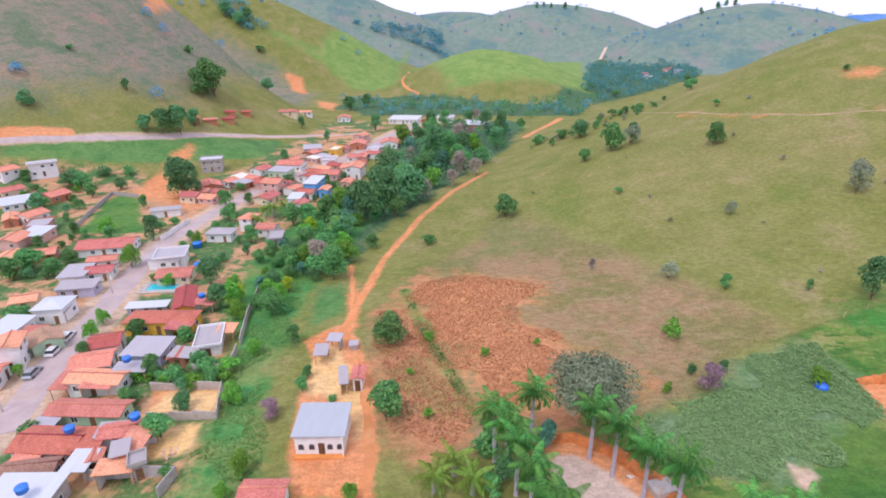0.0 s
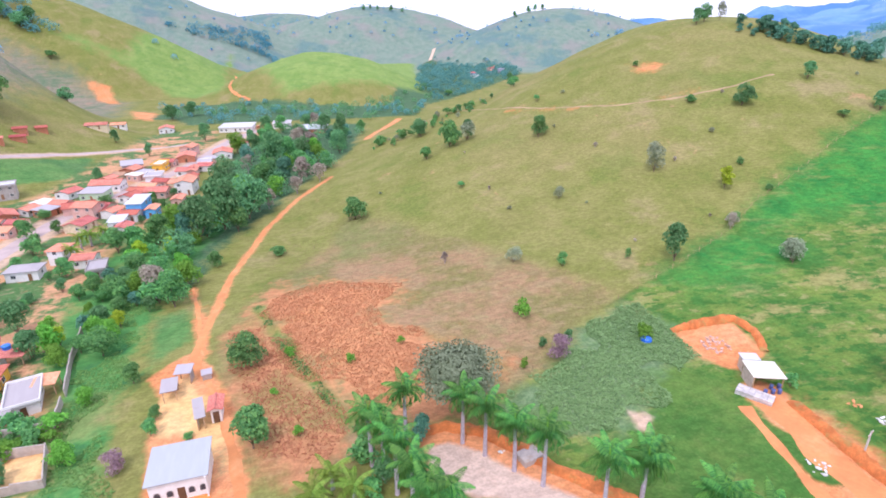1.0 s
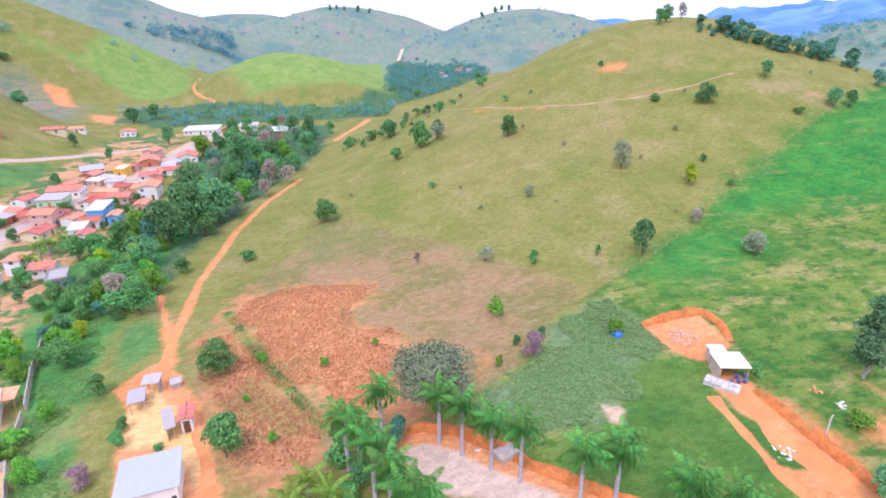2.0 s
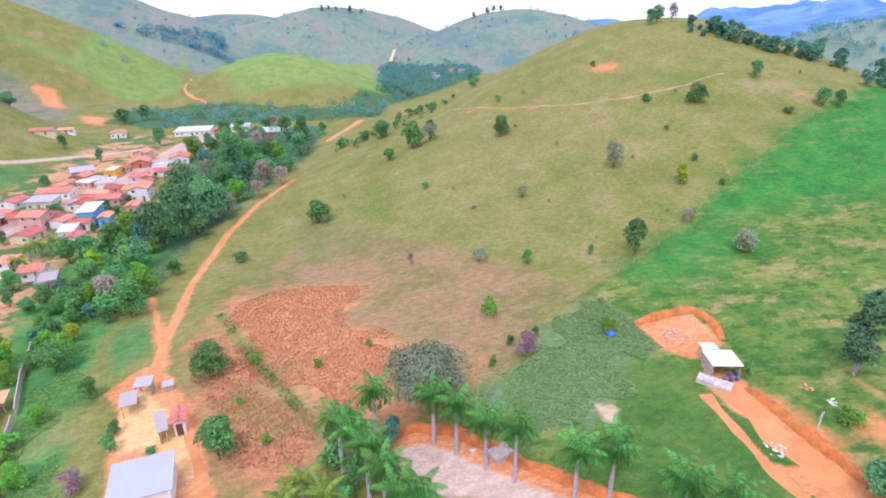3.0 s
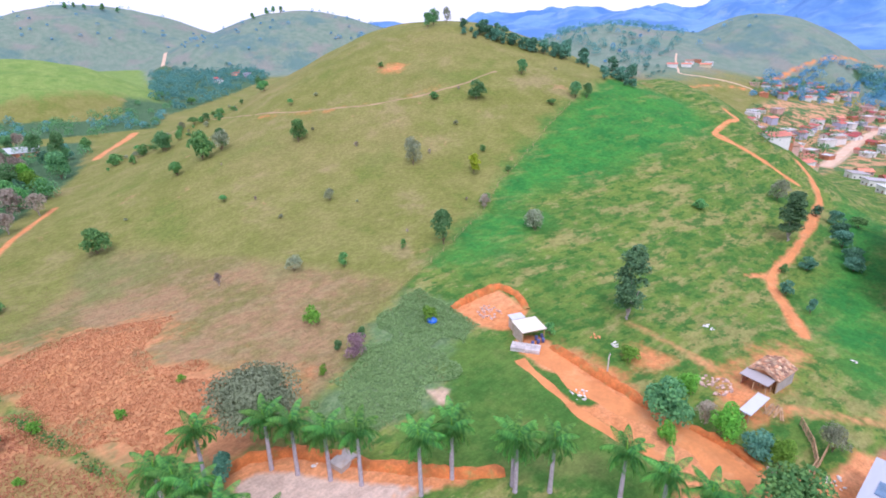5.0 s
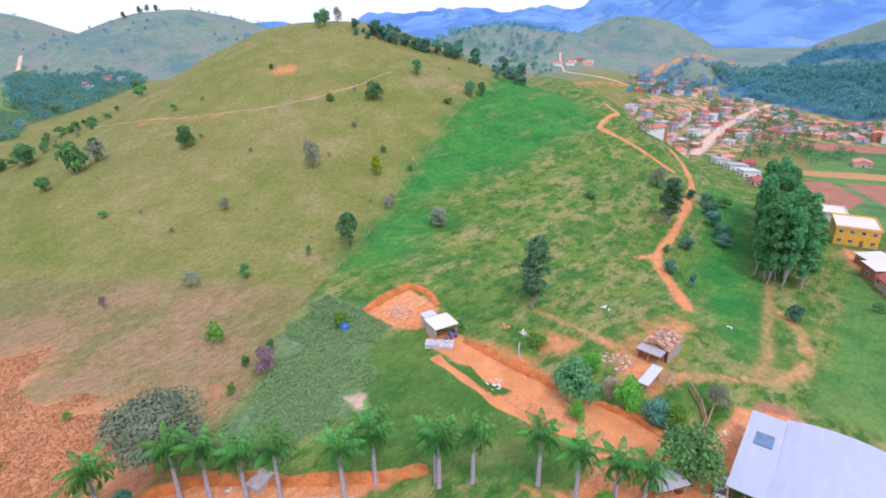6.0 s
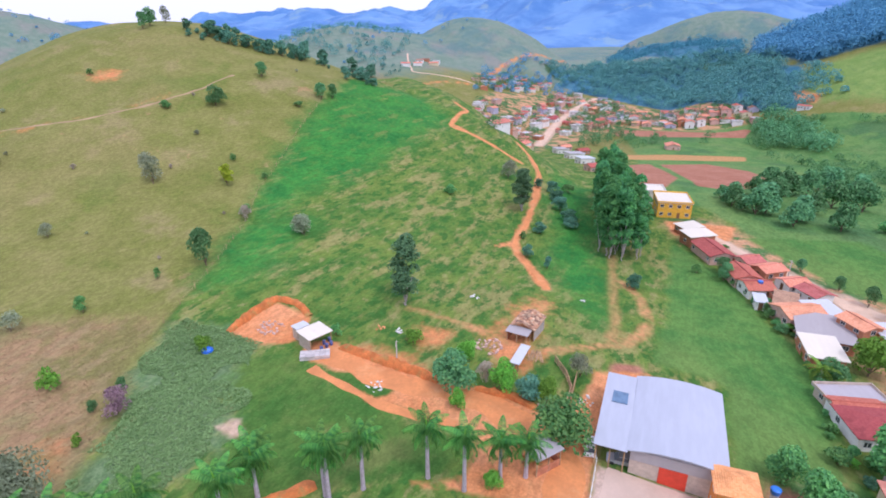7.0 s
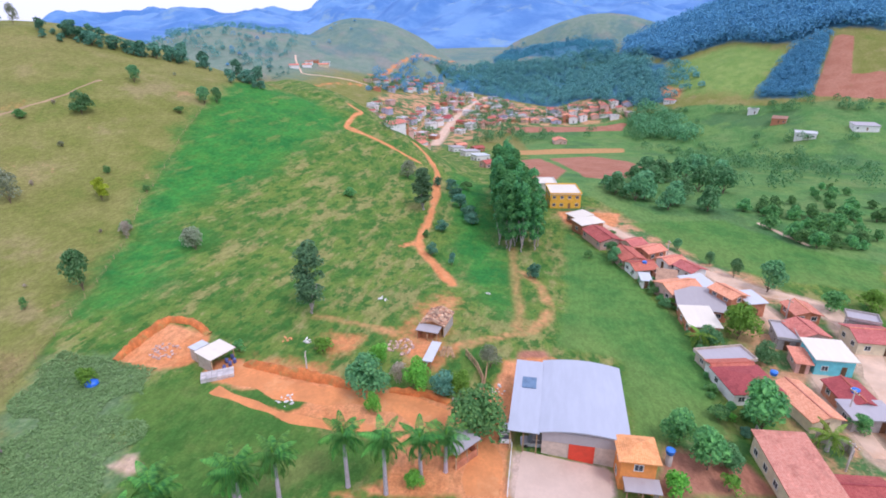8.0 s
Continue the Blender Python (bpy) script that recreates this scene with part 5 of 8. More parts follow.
WOODS = [
    # the blue and teal leaves here have haze mixed into their colour
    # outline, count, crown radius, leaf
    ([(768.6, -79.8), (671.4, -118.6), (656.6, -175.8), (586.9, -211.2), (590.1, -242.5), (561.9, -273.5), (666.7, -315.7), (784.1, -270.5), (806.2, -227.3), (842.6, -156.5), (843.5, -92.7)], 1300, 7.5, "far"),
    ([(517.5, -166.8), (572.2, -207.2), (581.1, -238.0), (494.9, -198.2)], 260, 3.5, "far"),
    ([(810.8, 162.2), (923.2, 127.4), (919.0, 80.8), (862.9, -8.1), (715.2, -81.0), (651.4, -127.2), (558.0, -136.6), (562.3, -104.4), (597.8, -43.9), (697.4, 24.2), (761.2, 80.9)], 420, 5, "haze_teal"),
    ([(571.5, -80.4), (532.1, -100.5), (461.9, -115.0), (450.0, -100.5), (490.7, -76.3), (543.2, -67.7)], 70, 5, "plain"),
    ([(560, 330), (700, 620), (1000, 620), (900, 450), (700, 330)], 150, 4.5, "haze_teal"),
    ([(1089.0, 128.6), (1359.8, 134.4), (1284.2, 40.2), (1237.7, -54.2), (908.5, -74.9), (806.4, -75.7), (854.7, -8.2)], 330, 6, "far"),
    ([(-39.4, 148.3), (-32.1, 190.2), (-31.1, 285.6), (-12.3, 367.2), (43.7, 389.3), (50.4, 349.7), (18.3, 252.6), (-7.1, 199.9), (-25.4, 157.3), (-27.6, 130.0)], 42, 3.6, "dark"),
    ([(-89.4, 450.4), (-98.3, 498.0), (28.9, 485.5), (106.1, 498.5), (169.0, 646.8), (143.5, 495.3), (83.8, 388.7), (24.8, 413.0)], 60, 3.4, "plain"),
    ([(263.8, 1044.9), (134.2, 531.5), (176.6, 545.1), (286.5, 714.5), (379.6, 908.3), (307.3, 1004.2)], 110, 4.2, "haze_teal"),
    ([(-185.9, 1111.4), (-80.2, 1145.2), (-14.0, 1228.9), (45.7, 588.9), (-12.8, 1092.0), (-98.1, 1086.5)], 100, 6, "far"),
    ([(231.0, 930.1), (302.6, 951.5), (397.1, 907.4), (339.2, 753.2), (218.9, 585.7), (153.4, 503.3), (126.1, 476.6), (129.3, 534.5)], 230, 4.2, "haze_teal"),
    ([(-103.5, 525.7), (-50.1, 532.5), (29.1, 489.7), (97.2, 478.1), (126.1, 476.6), (97.4, 413.0), (46.5, 416.2), (-66.0, 418.7)], 60, 3.2, "haze_teal"),
    ([(856.2, 198.1), (990.3, 126.8), (870.4, 25.2), (861.7, -55.6), (789.9, -94.4), (621.7, -100.8), (559.1, -93.5), (606.9, -38.1), (763.6, 27.4), (807.6, 86.1), (834.4, 132.1)], 620, 5.5, "haze_teal"),
    ([(-267.1, 680.9), (-245.1, 693.3), (-209.4, 663.7), (-219.4, 652.1), (-252.3, 661.4)], 26, 5, "haze_teal"),
    ([(570, 380), (640, 378), (626, 300), (600, 300), (500, 330)], 40, 2.4, "haze_teal"),
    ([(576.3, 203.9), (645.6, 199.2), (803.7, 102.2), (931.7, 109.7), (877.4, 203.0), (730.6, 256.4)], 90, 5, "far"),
]
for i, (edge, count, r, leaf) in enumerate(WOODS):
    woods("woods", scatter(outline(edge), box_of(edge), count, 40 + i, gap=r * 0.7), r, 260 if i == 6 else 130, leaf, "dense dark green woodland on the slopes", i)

# ---- roads ----
ribbon("road", STREET, 3.6, ASPHALT, "worn greyish pink paved village street", 0.06, 0.08)
ribbon("road", MAIN_ROAD, 1.7, ASPHALT, "pale paved road along the foot of the hill", 0.06, 0.05)
ribbon("road", LANE, 1.9, SAND, "sandy lane running between the houses", 0.05, 0.12)
ribbon("road", SIDE_LANE, 2.6, SAND, "wide sandy road behind the lane houses", 0.05, 0.2, seed=18)
ribbon("road", TOWN_STREET, 4.0, SAND, "pale straight street through the town", 0.06, 0.05)
ribbon("road", TRACK, 0.9, RED_EARTH, "rutted orange dirt track along the hill", 0.05, 0.45, seed=2)
ribbon("path", SIDE_FORK, 0.5, RED_EARTH, "narrow orange footpath beside the track", 0.05, 0.5, "path", 17)
ribbon("road", TRACK_FAR, 2.2, RED_EARTH, "orange dirt track between the trees", 0.05, 0.4, seed=3)
ribbon("road", SPUR_TRACK, 0.9, RED_EARTH, "orange dirt track over the grassy spur", 0.05, 0.45, seed=4)
ribbon("road", TOWN_TRACK[1:], 0.8, RED_EARTH, "narrow dirt track down to the town", 0.05, 0.45, seed=5)
ribbon("road", FARM_ROAD, 3.0, RED_EARTH, "wide red dirt farm road into the yard", 0.05, 0.35, seed=6)
HILL_PATH = plain("hill_path", (0.39, 0.275, 0.155), 0.95, vary=0.2, size=0.1, fine=0.8, dirt=(0.24, 0.22, 0.08), dirt_amount=0.9)
ribbon("path", HILL_TRACK, 0.5, HILL_PATH, "faint trodden path across the pasture hill", 0.04, 0.8, "path", 12)
ribbon("road", [(64.7, 52.7), (62.6, 45.2), (60.3, 36.2), (60.2, 28.8), (60.6, 23.6)], 1.1, RED_EARTH, "side rut of the red farm road", 0.05, 0.5, seed=7)
ribbon("road", [(645.0, 220.0), (628.5, 255.8), (613.5, 291.1), (625.8, 303.3), (653.2, 321.0), (692.7, 340.8)], 1.1, SAND, "pale distant road over the hill", 0.2, 0.1, seed=8)
ribbon("road", [(316.4, 1139.5), (298.4, 1090.2), (278.1, 1034.1)], 3.2, SAND, "pale distant road between the hills", 0.4, 0.1, seed=9)
ribbon("road", [(-26.6, 521.4), (-38.6, 542.2), (-45.8, 566.2), (-45.8, 597.6), (-49.2, 720.7)], 1.3, RED_EARTH, "winding dirt track on the green hill", 0.3, 0.5, seed=10)

ribbon("path", [(187.4, -68.8), (180.5, -71.7), (173.5, -74.2), (167.2, -76.8)], 0.9, SAND, "pale footpath across the meadow", 0.05, 0.4, "path", 15)
FORECOURT = plain("forecourt", (0.62, 0.47, 0.38), 0.9, vary=0.07, size=0.3, fine=2.0, dirt=(0.48, 0.33, 0.25), dirt_amount=0.35)
ribbon("pavement", [(60.7, -4.6), (54.0, -4.4), (48.0, -4.2)], 7.3, FORECOURT, "beige concrete forecourt of the warehouse", 0.06, 0.0, "pavement")
# ---- earth banks and the yard ----
bank([(67.6, 74.1), (74.8, 74.1), (81.2, 73.3), (82.1, 68.9), (79.6, 63.5)], 1.3, 1.7, "steep red earth cut round the building pad", 1)
bank([(72.4, 51.5), (71.2, 43.7), (70.5, 37.0), (69.7, 30.1)], 1.3, 1.9, "red earth bank beside the farm road", 2)
bank([(13.8, 61.8), (18.1, 61.8), (23.2, 58.8), (27.6, 52.7), (32.8, 46.1), (37.8, 40.4), (42.6, 36.2)], 0.9, 2.4, "low red earth bank under the palms", 3)
bank([(70.1, 23.8), (70.1, 18.0), (68.7, 12.6)], 1.0, 1.8, "low red earth bank at the yard's edge", 4)

# ---- buildings of the near valley ----
hall = house(-18.1, 61.8, 1, 7.5, 6.9, 3.6, "white", "steel", "lean", "long white hall with a grey metal roof and arched windows", pitch=0.06, over=0.35, name="hall", category="building", opened=False)
house(-23.1, 50.1, 1, 6.0, 4.1, 3.2, "white", "red", "gable", "house with a worn red tiled roof by the track")
house(-15.0, 74.8, 1, 2.4, 3.9, 2.8, "white", "red", "gable", "small white hut with a red tiled roof", name="hut", category="hut")
open_shed(-17.5, 74.6, 11, 1.6, 5.0, 2.4, "grey", "lean-to shed with a grey sheet roof", 0.06, "white", (2, 3))
open_shed(-21.4, 87.2, -5, 2.8, 2.9, 2.5, "pale grey", "open shed with patched grey sheet roofing", 0.05, "grey", (1,))
open_shed(-23.1, 83.2, 5, 2.6, 3.8, 2.3, "grey", "small open shed with a dark sheet roof", 0.06, "brick", (2,))
house(-17.9, 86.9, 8, 1.6, 1.6, 1.2, "grey", "pale grey", "lean", "low grey roofed pen beside the huts", pitch=0.05, name="pen", category="pen", opened=False, over=0.15)

warehouse = house(69.6, -6.95, -90, 12.4, 17.8, 4.8, "block", "blue grey", "arch", "large warehouse with a pale blue metal roof and red door", pitch=0.13, over=0.5, name="warehouse", category="warehouse", opened=False)
annex = open_shed(69.0, 1.35, -90, 4.4, 17.2, 3.9, "blue grey", "open-sided warehouse annex with a pale metal roof", 0.02, "block", (2,), "annex", "building", 3)
house(59.6, -13.6, -87, 5.4, 5.2, 6.0, "orange", "bright orange", "hip", "two-storey orange house with an orange hipped roof", storeys=2, pitch=0.45)
open_shed(56.2, -14.2, -87, 4.6, 2.4, 2.5, "grey", "porch with a grey sheet roof on the orange house", 0.06, "white", (1,), "porch", "porch", 3)
open_shed(57.5, 9.9, -36, 4.8, 3.7, 2.9, "pale grey", "open roadside shed with a grey sheet roof", 0.08, "brick", (0, 1, 2), posts=3, back=0.4)
field_shed = open_shed(71.6, 56.6, -22, 5.2, 4.7, 2.9, "cream", "block shed with a pale sheet roof on the building pad", 0.04, "block", (2, 3))
house(72.6, 60.6, -21, 2.9, 2.1, 2.6, "block", "white", "lean", "small block store with a white flat roof", pitch=0.03, name="store", category="shed", opened=False, over=0.2)
barn = open_shed(91.8, 20.4, -97, 5.2, 6.6, 2.6, "brown", "old timber barn with a ragged clay tile roof", 0.42, "grey", (1, 2), "barn", "barn", 3)
open_shed(87.6, 21.2, -97, 4.6, 2.6, 2.2, "grey", "sagging grey sheet lean-to in front of the barn", 0.1, "brick", (3,), "lean_to", "shelter", 3)
open_shed(80.2, 18.9, -3, 6.6, 1.8, 2.0, "white", "low open pen with a white sheet roof", 0.05, "grey", (2,), "pen", "pen")
house(198.2, -4.6, -81, 11.6, 13.6, 5.6, "yellow", "cream", "flat", "two-storey ochre yellow apartment building", storeys=2, pitch=0.0, over=0.3, name="apartment_building", category="building")
house(212.8, 1.9, -80, 7.2, 9.0, 5.0, "white", "cream", "flat", "low white wing with a pale roof", pitch=0.0, over=0.3, name="building", category="building")

POOL = (-72.6, 121.8)

# ---- the village street ----
VILLAGE = "village houses"
for spec in [
    (-55.1, 52.2, 1, 8.9, 5.0, 4.0, "grey", "white", "lean", 1), (-58.9, 62.4, -2, 9.9, 5.9, 3.4, "white", "dark red", "gable", 1), (-58.5, 57.3, 8, 7.7, 3.1, 3.2, "brick", "brown", "gable", 1),
    (-50.2, 58.6, 18, 2.8, 2.9, 3.0, "white", "orange", "gable", 1), (-45.9, 58.4, 22, 2.6, 3.4, 4.2, "brick", "grey", "lean", 1), (-42.5, 56.5, 28, 1.8, 2.8, 3.6, "grey", "grey", "flat", 1),
    (-49.5, 63.8, 9, 5.3, 3.9, 3.2, "white", "red", "gable", 1), (-58.0, 69.9, -2, 12.8, 4.5, 3.2, "green", "orange", "gable", 1), (-61.8, 78.5, -3, 10.2, 4.7, 3.6, "white", "orange", "gable", 1),
    (-57.8, 87.9, -1, 8.0, 6.5, 3.6, "lilac", "pale grey", "lean", 1), (-50.5, 85.3, 5, 3.9, 3.9, 3.0, "brick", "orange", "gable", 1), (-61.5, 100.7, 1, 15.1, 5.8, 3.6, "yellow", "dark red", "hip", 1),
    (-60.8, 109.8, 20, 5.1, 11.7, 3.9, "yellow", "dark red", "gable", 1), (-47.1, 91.0, 16, 5.2, 8.4, 3.3, "white", "grey", "flat", 1), (-68.8, 108.2, 7, 9.3, 3.2, 2.8, "lilac", "white", "lean", 1),
    (-70.7, 126.0, 7, 8.9, 6.8, 3.0, "cream", "orange", "gable", 1), (-77.0, 136.9, 17, 8.4, 8.1, 4.0, "white", "pale grey", "flat", 1), (-88.8, 106.3, 7, 6.9, 6.9, 4.6, "white", "white", "hip", 1),
    (-84.5, 87.8, 25, 4.9, 6.7, 6.0, "white", "orange", "gable", 2), (-82.7, 94.1, 44, 6.1, 6.6, 3.2, "green", "brown", "gable", 1), (-91.3, 118.2, 10, 9.1, 5.1, 3.2, "lilac", "grey", "lean", 1),
    (-91.7, 128.1, 13, 7.1, 5.9, 3.2, "white", "red", "gable", 1), (-95.3, 135.4, 12, 7.9, 4.8, 3.2, "white", "orange", "gable", 1), (-100.6, 146.6, 12, 15.6, 9.1, 3.2, "white", "red", "gable", 1),
    (-115.4, 140.5, 23, 6.6, 6.5, 3.0, "brick", "red", "gable", 1), (-133.6, 164.3, 22, 7.1, 9.3, 3.4, "brick", "pale grey", "flat", 1), (-159.9, 190.1, 42, 11.4, 10.2, 3.2, "white", "white", "lean", 1),
    (-168.4, 217.5, 37, 10.6, 4.9, 6.0, "white", "pale grey", "flat", 2), (-109.7, 245.0, 17, 9.9, 8.0, 6.0, "grey", "white", "flat", 2), (-99.9, 180.1, 20, 10.3, 5.3, 3.2, "white", "grey", "hip", 1),
    (-97.8, 212.8, 30, 8.9, 10.6, 3.2, "brick", "red", "gable", 1), (-70.6, 156.0, -1, 8.5, 6.1, 3.4, "white", "grey", "hip", 1), (-64.9, 165.4, -13, 5.0, 6.6, 5.0, "white", "red", "hip", 2),
    (-57.7, 160.8, -6, 6.5, 6.1, 3.4, "white", "orange", "gable", 1), (-52.5, 152.5, 9, 4.8, 7.8, 3.4, "grey", "grey", "flat", 1), (-148.9, 171.6, 36, 5.0, 9.8, 3.2, "brick", "orange", "gable", 1),
    (-99.3, 111.3, 21, 5.8, 5.3, 3.2, "cream", "orange", "gable", 1),
    (-73.3, 247.6, -7, 12.5, 9.0, 4.0, "white", "red", "gable", 1), (-74.4, 234.2, -13, 10.0, 8.1, 4.0, "green", "pale grey", "lean", 1), (-75.1, 216.9, 10, 10.7, 8.0, 3.4, "pink", "dark red", "gable", 1),
    (-53.6, 208.6, -9, 6.0, 10.5, 5.5, "blue", "white", "lean", 2), (-48.3, 203.3, -6, 4.2, 6.8, 4.0, "blue", "orange", "gable", 1), (-51.2, 229.9, -11, 8.9, 7.9, 3.6, "pink", "red", "gable", 1),
    (-41.2, 233.9, -5, 7.7, 10.8, 5.8, "white", "orange", "gable", 2), (-41.7, 215.6, -7, 4.6, 7.4, 3.6, "pink", "red", "gable", 1), (-54.9, 200.6, -12, 7.0, 5.9, 3.6, "white", "dark red", "gable", 1),
    (-57.2, 193.7, -3, 5.3, 7.4, 3.4, "white", "white", "lean", 1), (-53.9, 186.3, -7, 5.5, 6.6, 3.4, "white", "red", "gable", 1), (-56.9, 254.7, 2, 7.0, 9.4, 4.5, "white", "pale grey", "flat", 1),
    (-72.0, 283.9, 14, 9.7, 9.7, 4.0, "grey", "pale grey", "lean", 1), (-58.6, 278.6, -10, 5.5, 10.1, 4.5, "yellow", "cream", "flat", 1), (-32.6, 300.5, 1, 10.0, 11.9, 4.0, "white", "red", "gable", 1),
    (-49.8, 298.0, 3, 9.2, 11.1, 3.6, "brick", "red", "gable", 1), (-30.1, 388.7, -6, 21.4, 20.2, 3.4, "white", "white", "flat", 1), (17.0, 366.2, -10, 20.7, 14.1, 3.2, "brick", "white", "lean", 1),
    (-1.3, 389.7, -5, 12.1, 14.5, 4.0, "white", "pale grey", "flat", 1), (-23.3, 319.9, 4, 6.8, 9.0, 5.0, "white", "red", "gable", 1), (-104.9, 360.1, 5, 12.0, 7.0, 3.2, "cream", "orange", "gable", 1), (-100.4, 386.4, 5, 9.0, 7.0, 3.2, "white", "orange", "gable", 1),
    (-74.8, 393.6, 6, 9.5, 11.4, 3.6, "white", "red", "gable", 1), (-39.0, 278.3, 4, 6.2, 9.0, 4.0, "white", "pale grey", "flat", 1), (-42.7, 265.3, -1, 4.8, 11.5, 3.6, "pink", "red", "gable", 1),
]:
    x, y, turn, w, l, h, wall, roof, form, storeys = spec
    house(x, y, turn, w, l, h, wall, roof, form, storeys=storeys, group=VILLAGE, pitch=0.0 if form == "flat" else 0.08 if form == "lean" else 0.3)

FILL = [(-171.0, 200.5), (-132.0, 150.6), (-121.9, 136.0), (-92.8, 97.3), (-152.0, 198.4), (-179.7, 211.6), (-128.5, 155.9), (-96.8, 126.1), (-91.3, 136.1), (-143.6, 174.3), (-77.9, 136.2),
        (-70.2, 274.1), (-63.3, 249.9), (-56.5, 253.4), (-54.6, 259.9), (-44.4, 241.5), (-45.6, 264.0), (-40.9, 288.5), (-37.8, 271.9), (-36.9, 313.4), (-50.1, 312.1), (-33.3, 331.2), (-26.3, 350.7),
        (-13.9, 369.2), (-69.5, 208.1), (-67.0, 213.1), (-68.7, 194.9), (-75.7, 206.3), (-60.2, 225.8), (-67.6, 226.4), (-65.0, 244.2), (-85.3, 239.5), (-74.8, 237.4)]
fill_pick = random.Random(14)
street_gap = line(STREET, 0)
for x, y in FILL:
    if street_gap(np.array([x]), np.array([y]))[0] < 7.5:
        continue
    roof = fill_pick.choice(["red", "red", "orange", "dark red", "pale grey", "white"])
    flat = roof in ("white", "pale grey")
    two = fill_pick.random() < 0.25
    house(x, y, fill_pick.choice([5, 95]) + fill_pick.uniform(-8, 8) - (25 if y > 170 else 0), fill_pick.uniform(6.5, 8.5), fill_pick.uniform(7, 10), 5.6 if two else 3.4, fill_pick.choice(["white", "white", "pink", "cream", "brick"]), roof,
          "lean" if flat else "gable", storeys=2 if two else 1, group=VILLAGE, pitch=0.07 if flat else 0.3)

shade_pick = random.Random(19)
for x, y in [(-52.7, 62.2), (-50.7, 63.9), (-51.4, 57.6), (-45.2, 55.8), (-45.3, 60.8), (-67.8, 78.4), (-57.4, 81.2), (-56.1, 97.0), (-55.5, 108.1), (-49.6, 85.3), (-86.7, 96.6), (-87.2, 105.6), (-86.2, 88.0), (-60.7, 76.8), (-62.9, 66.8), (-60.3, 59.5), (-45.0, 94.4), (-59.7, 87.7)]:
    roof = shade_pick.choice(["orange", "red", "white", "pale grey", "grey", "dark red"])
    open_shed(x, y, shade_pick.choice([5, 95]) + shade_pick.uniform(-8, 8), shade_pick.uniform(3.2, 4.6), shade_pick.uniform(3.6, 6.0), 2.6, roof, f"small lean-to shelter with a {roof} roof behind a house", 0.07, "white", (2,), "lean_to", "shelter")

